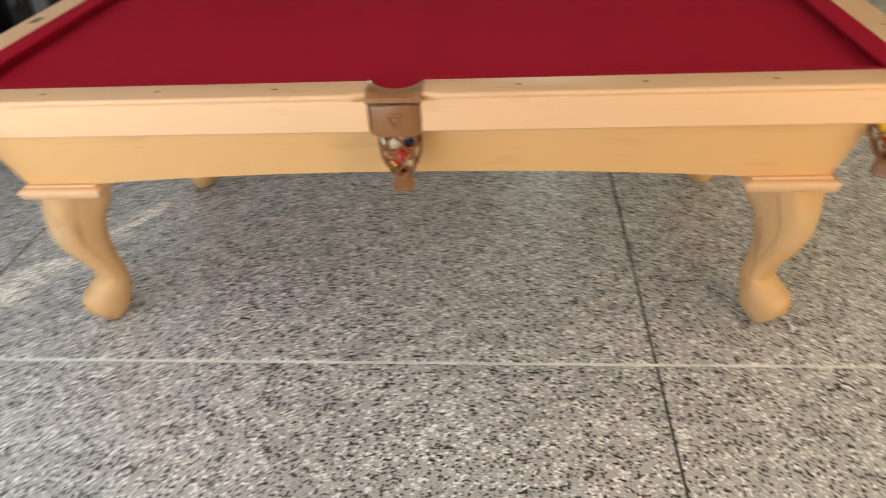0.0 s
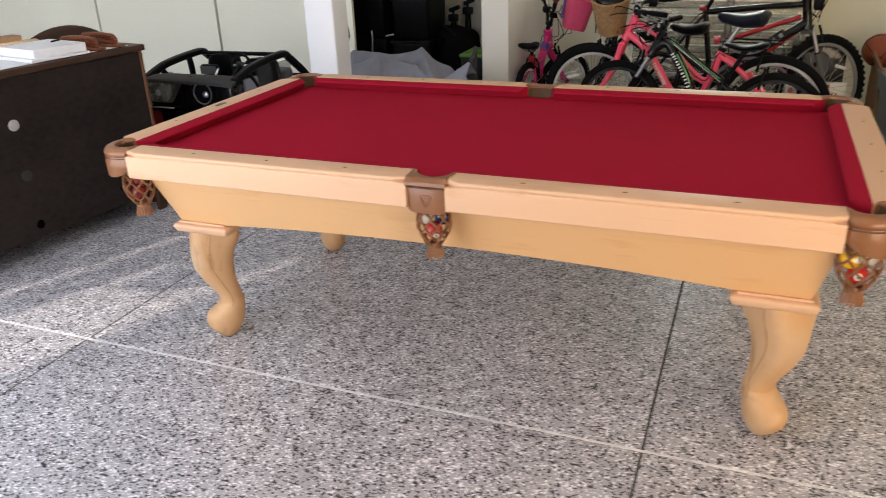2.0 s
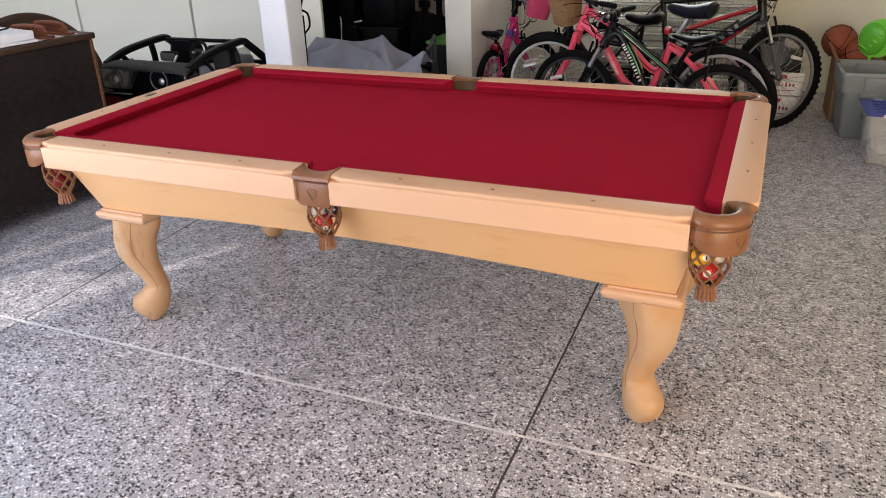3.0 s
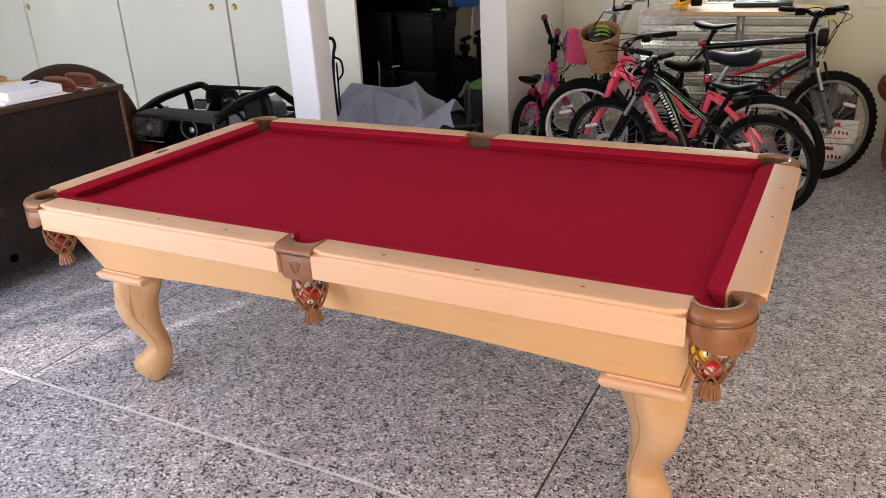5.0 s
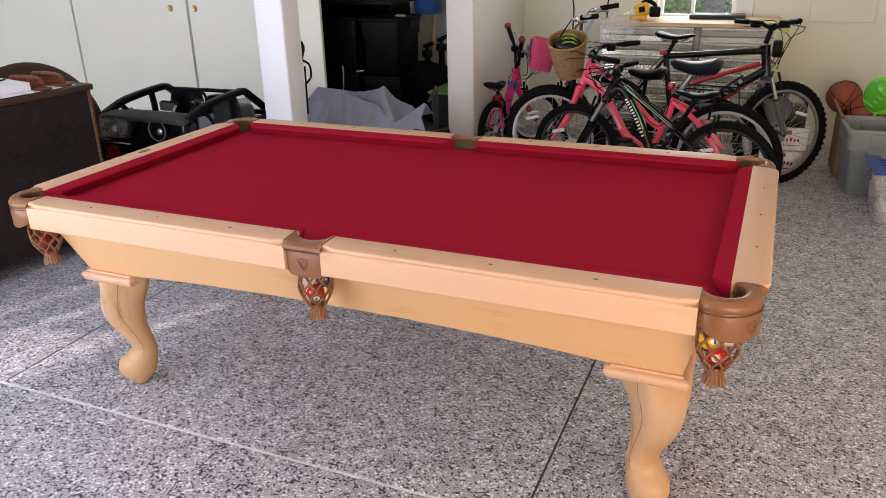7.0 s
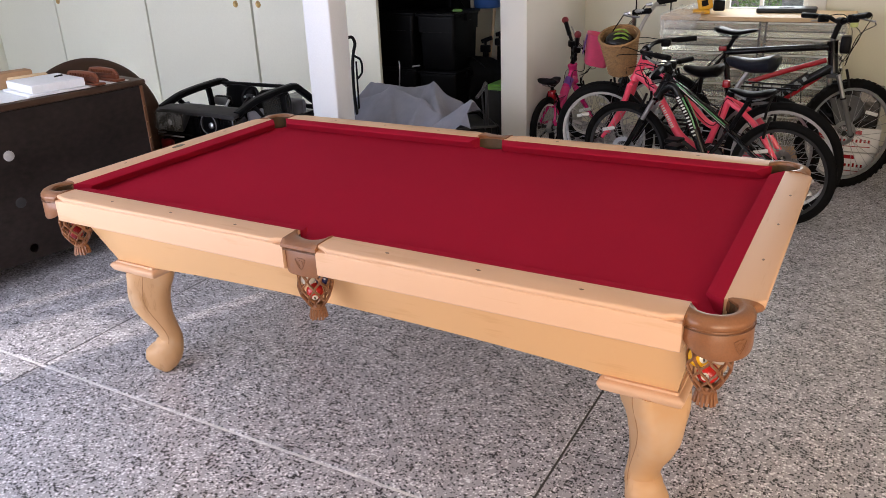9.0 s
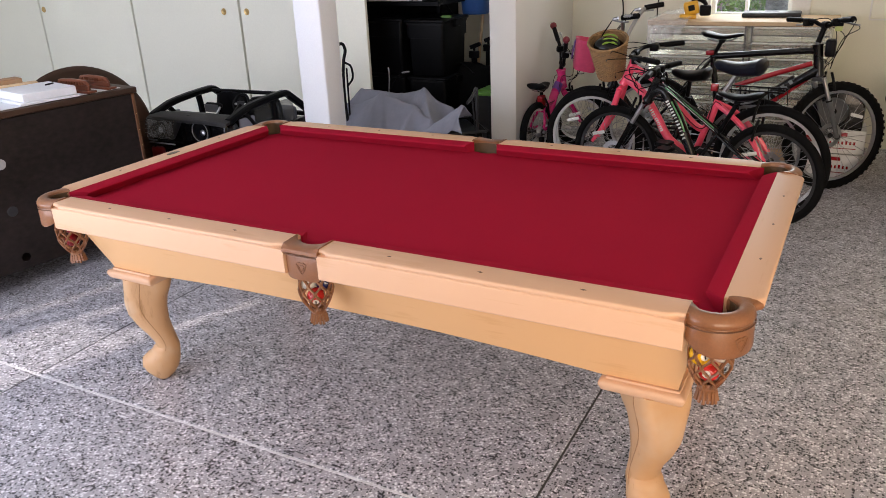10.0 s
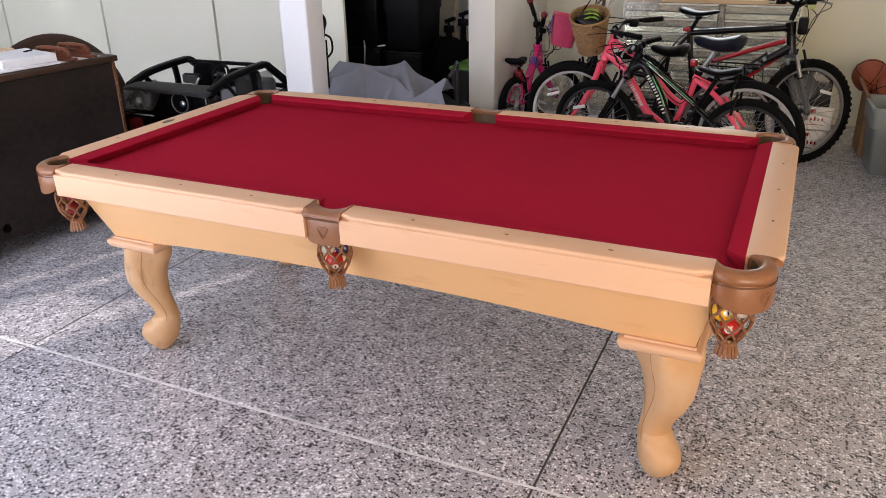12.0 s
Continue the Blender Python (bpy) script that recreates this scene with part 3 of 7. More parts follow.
def cushion(length_pts, side_fn):
    """Felt-covered cushion: the section runs from the wooden cap over the nose and back under."""
    prof = [(0.0, T_TOP - 0.0015), (0.016, T_TOP - 0.003), (0.034, T_TOP - 0.0055), (0.042, T_TOP - 0.0075), (0.0465, T_TOP - 0.0105), (0.0475, T_TOP - 0.014), (0.044, T_TOP - 0.019), (0.030, BED + 0.012), (0.024, BED + 0.004), (0.022, BED + 0.0005), (0.0, BED + 0.0005)]
    a, b, cut_a, cut_b = length_pts
    bm = bmesh.new()
    n = 2
    secs = [[side_fn(a + d * cut_a, d, z) for d, z in prof], [side_fn(b - d * cut_b, d, z) for d, z in prof]]
    return loft(bm, secs)


for sy in (-1, 1):
    for sx in (-1, 1):
        part("cushion", cushion((0.052, 1.104, 0.45, 0.95), lambda s, d, z, sx=sx, sy=sy: (sx * s, sy * (RAIL_IN - 0.0005 - d), z)), M_CLOTH, table)
for sx in (-1, 1):
    part("cushion", cushion((-0.558, 0.558, 0.95, 0.95), lambda s, d, z, sx=sx: (sx * (END_IN - 0.0005 - d), s, z)), M_CLOTH, table)


# apron: sides that lean in towards the legs, the long ones arched below
def apron_long(sy):
    bm = bmesh.new()
    N = 24
    secs = []
    for i in range(N + 1):
        u = -1 + 2 * i / N
        arch = 0.036 * (1 - min(1, abs(u) / 0.84) ** 2.2) if abs(u) < 0.84 else 0.0
        zt, zb = 0.7215, 0.50 + arch
        xt, xb = u * 1.108, u * (1.058 + 0.05 * arch / 0.22)
        yt = 0.596
        yb = 0.502 + (arch / 0.22) * 0.094
        secs.append([(xt, sy * yt, zt), (xb, sy * yb, zb), (xb, sy * (yb - 0.022), zb), (xt * 0.98, sy * (yt - 0.022), zt)])
    return loft(bm, secs)


def apron_end(sx):
    bm = bmesh.new()
    N = 14
    secs = []
    for i in range(N + 1):
        u = -1 + 2 * i / N
        arch = 0.03 * (1 - min(1, abs(u) / 0.7) ** 2.2) if abs(u) < 0.7 else 0.0
        zt, zb = 0.7215, 0.50 + arch
        secs.append([(sx * 1.106, u * 0.572, zt), (sx * (1.056 + 0.05 * arch / 0.22), u * 0.479, zb), (sx * (1.034 + 0.05 * arch / 0.22), u * 0.479, zb), (sx * 1.084, u * 0.572, zt)])
    return loft(bm, secs)


for s in (-1, 1):
    part("apron", apron_long(s), M_APRON, table)
    part("end_apron", apron_end(s), M_APRON_Y, table)
part("underframe", boxed(-1.0, 1.0, -0.44, 0.44, 0.56, 0.73), M_MAPLE, table, smooth=False)


# cabriole legs on moulded plates
LEG_RINGS = [(0.470, 0.092, -0.082, 0.079, 4.6), (0.445, 0.094, -0.082, 0.080, 4.6), (0.42, 0.097, -0.079, 0.079, 4.2), (0.40, 0.100, -0.072, 0.076, 3.7), (0.378, 0.104, -0.062, 0.070, 3.1), (0.35, 0.106, -0.053, 0.067, 2.7), (0.308, 0.101, -0.046, 0.063, 2.5), (0.25, 0.074, -0.045, 0.056, 2.3), (0.203, 0.043, -0.053, 0.051, 2.2),
             (0.168, 0.026, -0.061, 0.050, 2.1), (0.150, 0.024, -0.065, 0.051, 2.0), (0.144, 0.031, -0.066, 0.053, 2.1), (0.137, 0.040, -0.066, 0.054, 2.1), (0.131, 0.042, -0.066, 0.054, 2.1), (0.124, 0.048, -0.066, 0.055, 2.0), (0.115, 0.066, -0.065, 0.057, 2.0), (0.100, 0.084, -0.063, 0.059, 2.0), (0.074, 0.089, -0.059, 0.061, 2.0), (0.048, 0.081, -0.050, 0.058, 2.0), (0.020, 0.058, -0.030, 0.046, 2.0), (0.006, 0.042, -0.012, 0.034, 2.0), (0.0, 0.034, -0.004, 0.026, 2.0)]


def leg_mesh():
    """S-shaped leg in its own diagonal plane: x runs outward; rings of (height, front, back, half width, squareness)."""
    secs = []
    for z, front, back, b, e in LEG_RINGS:
        d, a = (front + back) / 2, (front - back) / 2
        sec = []
        for k in range(32):
            t = 2 * math.pi * k / 32
            c, s = math.cos(t), math.sin(t)
            sec.append((d + a * math.copysign(abs(c) ** (2 / e), c), b * math.copysign(abs(s) ** (2 / e), s), z))
        secs.append(sec)
    return loft(bmesh.new(), secs)


def leg_bead(side):
    """Brown line that bounds the carved knee on the leg's side."""
    pts = []
    for z, x in ((0.462, 0.030), (0.43, 0.034), (0.39, 0.042), (0.35, 0.046), (0.31, 0.040), (0.27, 0.024), (0.23, 0.006), (0.19, -0.010), (0.16, -0.016), (0.14, -0.012)):
        for p, q in zip(LEG_RINGS, LEG_RINGS[1:]):
            if q[0] <= z <= p[0]:
                f, g, b, e = [p[k] + (q[k] - p[k]) * (p[0] - z) / (p[0] - q[0]) for k in (1, 2, 3, 4)]
        u = (x - (f + g) / 2) / ((f - g) / 2)
        pts.append((x, side * b * (1 - abs(u) ** e) ** (1 / e), z))
    return tube(bmesh.new(), smooth_path(pts, 4), 0.0014, 6)


def cap_plate():
    bm = bmesh.new()
    secs = []
    for z, h in ((0.4630, 0.096), (0.4645, 0.105), (0.468, 0.110), (0.4765, 0.1135), (0.4840, 0.1165), (0.4905, 0.1165), (0.4955, 0.113), (0.4975, 0.107), (0.4985, 0.100), (0.505, 0.099)):
        sec = []
        for k in range(4):
            cx, cy = ((1, 1), (-1, 1), (-1, -1), (1, -1))[k]
            for j in range(4):
                t = radians(90 * k + 30 * j)
                r = 0.006
                sec.append((cx * (h - r) + r * math.cos(t), cy * (h - r) + r * math.sin(t), z))
        secs.append(sec)
    return loft(bm, secs)


beads = [leg_bead(-1), leg_bead(1)]
first = None
for sx, sy in ((-1, -1), (1, -1), (1, 1), (-1, 1)):
    a = math.degrees(math.atan2(sy, sx))
    M = pose(sx * 0.978, sy * 0.425, 0, 0, 0, a)
    if first is None:
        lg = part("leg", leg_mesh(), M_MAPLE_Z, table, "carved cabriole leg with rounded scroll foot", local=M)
        first = lg.data
        pl = part("cap_plate", cap_plate(), M_MAPLE, table, local=pose(sx * 0.966, sy * 0.414, 0))
        plate = pl.data
    else:
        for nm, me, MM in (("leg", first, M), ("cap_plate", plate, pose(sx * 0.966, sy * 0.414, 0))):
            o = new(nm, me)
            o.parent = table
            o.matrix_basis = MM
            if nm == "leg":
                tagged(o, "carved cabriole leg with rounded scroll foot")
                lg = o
    for b in beads:
        part("carved_line", b.copy(), M_LEGLINE, lg, "dark brown carved line")
    part("screw_plug", lathe(bmesh.new(), [(0, 0.0012), (0.0055, 0.0012), (0.0065, 0.0)], 16, pose(0.0872, 0, 0.060, 0, 97)), M_APRON, lg)


# leather pockets
def pocket(sx, sy):
    """Corner pocket: a padded collar between the rail ends, a stitched skirt below it and a leather lining that laps the cushion ends."""
    cx, cy, r_in, r_out, drop, N = 1.140, -0.592, 0.051, 0.091, 0.098, 28
    angles = [radians(-122 + 148 * i / N) for i in range(N + 1)]

    def at(x, y, z):
        return (sx * x, -sy * y, T_TOP + z)

    prof = [(0.0, -0.030), (-0.001, -0.010), (0.0015, 0.001), (0.006, 0.0045), (0.014, 0.005), (0.024, 0.0035), (0.033, -0.001), (0.0395, -0.009), (0.041, -0.017), (0.0385, -0.024), (0.031, -0.030)]
    secs = [[at(1.0905, -0.601 - 0.085 * max(0, k) / 0.041, z) for k, z in prof]]
    for t in angles:
        secs.append([at(cx + math.cos(t) * (r_in + k), cy + math.sin(t) * (r_in + k), z) for k, z in prof])
    secs.append([at(1.158 + 0.084 * max(0, k) / 0.041, -0.5470 + 0.0135 * max(0, k) / 0.041, z) for k, z in prof])
    p = part("corner_pocket", loft(bmesh.new(), secs), M_LEATHER, table, "padded brown leather pocket with woven net")
    secs = []
    for i, t in enumerate(angles):
        u = i / N
        c, s = math.cos(t), math.sin(t)
        low = drop * (0.66 + 0.34 * (1 - abs(2 * u - 1) ** 3.2))
        o = r_out
        secs.append([at(cx + c * (o + k), cy + s * (o + k), z) for k, z in ((-0.004, -0.026), (0, -0.045), (0.001, -low + 0.004), (-0.001, -low), (-0.005, -low), (-0.006, -0.026))])
    sk = part("skirt", loft(bmesh.new(), secs), M_LEATHER, p)
    part("seam", tube(bmesh.new(), [at(cx + math.cos(t) * (r_out + 0.0005), cy + math.sin(t) * (r_out + 0.0005), -0.030) for t in angles], 0.0016, 5), M_STITCH, p)
    # stamped shield on the outer face: an outline with a smaller one inside it
    bm = bmesh.new()
    for g, rad in ((1.0, 0.0013), (0.55, 0.0009)):
        loop = [(-11, 0.013), (-4, 0.018), (0, 0.0155), (4, 0.018), (11, 0.013), (6, -0.006), (0, -0.019), (-6, -0.006)]
        tube(bm, [at(cx + math.cos(radians(-38 + q * g)) * (r_out + 0.0009), cy + math.sin(radians(-38 + q * g)) * (r_out + 0.0009), -0.064 + z * g) for q, z in loop], rad, 5, closed=True)
    part("stamp", bm, M_STAMP, sk)
    line = [(1.074, -0.578), (1.0885, -0.597)] + [(cx + math.cos(t) * (r_in - 0.005), cy + math.sin(t) * (r_in - 0.005)) for t in angles] + [(1.1625, -0.5485), (1.151, -0.539)]
    secs = []
    for i, (x, y) in enumerate(line):
        k = 0.003 / math.hypot(x - cx, y - cy)
        top = -0.003 if i in (0, 1, len(line) - 2, len(line) - 1) else -0.006
        xo, yo = x + (x - cx) * k, y + (y - cy) * k
        secs.append([at(x, y, top), at(x, y, -0.10), at(xo, yo, -0.10), at(xo, yo, top)])
    part("lining", loft(bmesh.new(), secs), M_LEATHER_D, p)
    return p


def net(p, cx, cy, top, r):
    """Pierced leather basket: straps that swing together and apart and leave oval eyes, tied in a fringed tassel."""
    def surf(u, a, lift=0.0):
        z = top - 0.122 * u
        rad = r * (1.0 + 0.13 * math.sin(u * 2.5)) * (1 - 0.56 * max(0, (u - 0.42) / 0.58) ** 1.6) + lift
        return Vector((cx + rad * math.cos(a), cy + rad * math.sin(a), z))
    n = 16
    for k in range(n):
        pts, rad = [], []
        for i in range(31):
            u = i / 30
            swing = math.cos(2 * math.pi * 2.25 * u)
            pts.append(surf(u, 2 * math.pi * (k + 0.46 * swing * (1 if k % 2 else -1)) / n, 0.0015))
            rad.append(0.0064 + 0.0008 * abs(swing) - 0.0026 * u)
        part("strap", tube(bmesh.new(), pts, rad, 6, flat=0.55), M_LEATHER, p)
    bm = bmesh.new()
    zb = top - 0.122
    lathe(bm, [(r * 0.44, 0.008), (r * 0.52, 0.002), (r * 0.50, -0.005), (r * 0.46, -0.012), (r * 0.55, -0.034), (r * 0.50, -0.035), (0, -0.030)], 18, Matrix.Translation((cx, cy, zb)))
    part("tassel", bm, M_LEATHER, p, "fringed leather tie")
    bm = bmesh.new()
    for k in range(15):
        a = 2 * math.pi * k / 15
        tube(bm, [(cx + r * 0.465 * math.cos(a), cy + r * 0.465 * math.sin(a), zb - 0.011), (cx + r * 0.58 * math.cos(a), cy + r * 0.58 * math.sin(a), zb - 0.040 - 0.002 * (k % 3))], [0.003, 0.0046], 5)
    part("fringe", bm, M_LEATHER, p)


for sx, sy in ((1, -1), (1, 1), (-1, 1), (-1, -1)):
    net(pocket(sx, sy), sx * 1.141, sy * 0.590, 0.716, 0.046)


def side_pocket(sy):
    """Side pocket: a curved collar set into the gap of the rail with a flat stamped flap outside."""
    y0 = 0.669
    secs = []
    N = 16
    for i in range(N + 1):
        u = -1 + 2 * i / N
        x = 0.064 * u
        dip = 0.034 * (1 - u * u) ** 0.5 if abs(u) < 1 else 0.0
        yin = 0.600 + dip * 1.05
        h = 0.004 - 0.010 * (1 - u * u)
        secs.append([(x, sy * yin, T_TOP - 0.03), (x, sy * yin, T_TOP + h), (x, sy * (yin + 0.01), T_TOP + h + 0.002), (x, sy * (y0 + 0.004), T_TOP + h * 0.6), (x, sy * (y0 + 0.016), T_TOP - 0.010), (x, sy * (y0 + 0.017), T_TOP - 0.020), (x, sy * (y0 + 0.010), T_TOP - 0.027), (x, sy * (y0 - 0.01), T_TOP - 0.03)])
    p = part("side_pocket", loft(bmesh.new(), secs), M_LEATHER, table, "brown leather side pocket with stamped flap and net")
    secs = []
    for i in range(N + 1):
        u = -1 + 2 * i / N
        x = 0.058 * u + 0.0
        low = 0.106 - 0.012 * abs(u) ** 6 + 0.004 * u * u
        yy = y0 + 0.012 - 0.006 * u * u
        secs.append([(x, sy * (yy - 0.004), T_TOP - 0.024), (x, sy * yy, T_TOP - 0.04), (x, sy * (yy - 0.002), T_TOP - low), (x, sy * (yy - 0.007), T_TOP - low), (x, sy * (yy - 0.008), T_TOP - 0.024)])
    part("skirt", loft(bmesh.new(), secs), M_LEATHER, p)
    part("seam", tube(bmesh.new(), [(x, sy * (y0 + 0.0145), T_TOP - 0.0275) for x in (-0.058, 0, 0.058)], 0.0016, 5), M_STITCH, p)
    bm = bmesh.new()
    for g, rad in ((1.0, 0.0012), (0.55, 0.0009)):
        tube(bm, [(x * g, sy * (y0 + 0.0122 - 0.9 * (x * g) ** 2), T_TOP - 0.066 + z * g) for x, z in ((-0.018, 0.013), (-0.007, 0.018), (0, 0.0155), (0.007, 0.018), (0.018, 0.013), (0.010, -0.006), (0, -0.019), (-0.010, -0.006))], rad, 5, closed=True)
    part("stamp", bm, M_STAMP, p)
    secs = []
    for i in range(N + 1):
        t = math.pi * i / N
        x, yy = 0.060 * math.cos(t), 0.597 + 0.034 * math.sin(t)
        secs.append([(x, sy * yy, T_TOP - 0.012), (x, sy * yy, T_TOP - 0.10), (x, sy * (yy + 0.003), T_TOP - 0.10), (x, sy * (yy + 0.003), T_TOP - 0.012)])
    part("lining", loft(bmesh.new(), secs), M_LEATHER_D, p)
    net(p, 0.0, sy * 0.624, 0.712, 0.044)


side_pocket(-1)
side_pocket(1)


# balls lying in the nets
def pool_ball(x, y, z, material, label, spot=None):
    b = thing("pool_ball", pose(x, y, z), label, "pool ball", "balls in the pockets")
    part("ball", sphere(bmesh.new(), (0, 0, 0), 0.0262, 20, 14), material, b)
    if spot is not None:
        d = Vector(spot).normalized()
        M = Matrix.Translation(d * 0.0258) @ d.to_track_quat("Z", "Y").to_matrix().to_4x4()
        bm = bmesh.new()
        lathe(bm, [(0, 0.0012), (0.006, 0.0009), (0.0098, 0.0), (0.0095, -0.003)], 18, M)
        s = part("number_spot", bm, M_BALLW, b)
        part("number_bar", boxed(-0.0018, 0.0018, -0.005, 0.005, 0.0006, 0.0017, m=M), M_BLACK, b, smooth=False)
    return b


for bx, by, bz, mt, lb, sp in (
        (1.120, -0.606, 0.679, M_BALLY, "yellow pool ball resting in a leather net", (0.55, -0.8, 0.25)), (1.163, -0.582, 0.684, M_BALLW, "white and red striped pool ball in a leather net", (0.75, -0.6, 0.1)), (1.142, -0.600, 0.637, M_BALLR, "red pool ball with white number spot in net", (-0.05, -1, 0.1)),
        (-0.018, -0.634, 0.683, M_BALLW, "white cue ball in a leather side net", None), (0.024, -0.612, 0.677, M_BALLD, "dark blue pool ball in a leather side net", None), (0.002, -0.632, 0.637, M_BALLR, "red pool ball at the bottom of a side net", (0.5, -0.7, -0.4)),
        (-1.143, -0.596, 0.637, M_BALLM, "maroon pool ball in a corner net", None), (-1.136, -0.588, 0.686, M_BALLM, "dark red pool ball in a corner net", None)):
    pool_ball(bx, by, bz, mt, lb, sp)


# ---------- bicycles ----------
M_SADDLE = mat("blue_black_vinyl", (0.008, 0.010, 0.018), 0.4, vary=0.15, spec=0.2)
def wheel(parent, name, M, R, tyre_w, rim_mat, knobs=True):
    """A spoked wheel about its local y axis, placed by M in the bike's own space."""
    w = part(name, lathe(bmesh.new(), [(0.018, -0.045), (0.018, -0.03), (0.011, -0.026), (0.011, 0.026), (0.018, 0.03), (0.018, 0.045), (0.006, 0.05), (0.006, -0.05)], 12, pose(0, 0, 0, 90), True), M_GREYP, parent, local=M)
    # tyre
    bm = bmesh.new()
    k = 12
    prof = [(R - tyre_w / 2 + tyre_w / 2 * math.cos(2 * math.pi * i / k), tyre_w / 2 * math.sin(2 * math.pi * i / k)) for i in range(k)]
    lathe(bm, prof, 44, pose(0, 0, 0, 90), True)
    if knobs:
        n = 52
        for i in range(n):
            a = 2 * math.pi * i / n
            for side in (-1, 0, 1):
                aa = a + (math.pi / n if side == 0 else 0)
                rad = R - (0.004 if side else 0.0) + 0.001
                box(bm, rad - 0.006, rad + 0.0012, side * tyre_w * 0.30 - tyre_w * 0.10, side * tyre_w * 0.30 + tyre_w * 0.10, -0.009, 0.009, m=pose(0, 0, 0, 0, math.degrees(aa), 0))
    part("tyre", bm, M_RUBBER, w)
    bm = bmesh.new()
    rr, rim_h, spokes = R - tyre_w * 0.86, 0.022, 28
    lathe(bm, [(rr, -0.011), (rr - rim_h, -0.007), (rr - rim_h, 0.007), (rr, 0.011)], 44, pose(0, 0, 0, 90), True)
    part("rim", bm, rim_mat, w)
    bm = bmesh.new()
    for i in range(spokes):
        a = 2 * math.pi * i / spokes
        s = 1 if i % 2 else -1
        b = a + (0.5 if (i // 2) % 2 else -0.5)
        tube(bm, [(0.018 * math.cos(b), s * 0.03, 0.018 * math.sin(b)), ((rr - rim_h) * math.cos(a), 0, (rr - rim_h) * math.sin(a))], 0.0014, 4, cap=False)
    part("spokes", bm, M_STEEL, w)
    return w


def saddle_mesh(L=0.26, W=0.15, th=0.05):
    secs = []
    for i in range(13):
        u = i / 12
        x = -L * 0.5 + L * u
        wd = W / 2 * (1 - u) ** 0.8 * (0.75 + 0.25 * min(1, u / 0.15)) + 0.02
        top = 0.008 * math.cos(u * 6.28) + 0.01 * (1 - u) * (1 - u)
        t = th * (0.55 + 0.45 * (1 - u))
        if u == 0 or u == 1:
            wd, t = wd * 0.6, t * 0.5
        sec = []
        for k in range(16):
            a = 2 * math.pi * k / 16
            c, s = math.cos(a), math.sin(a)
            sec.append((x, wd * math.copysign(abs(c) ** 0.8, c), top + (t * 0.35 * s if s > 0 else t * 0.7 * s)))
        secs.append(sec)
    return loft(bmesh.new(), secs)


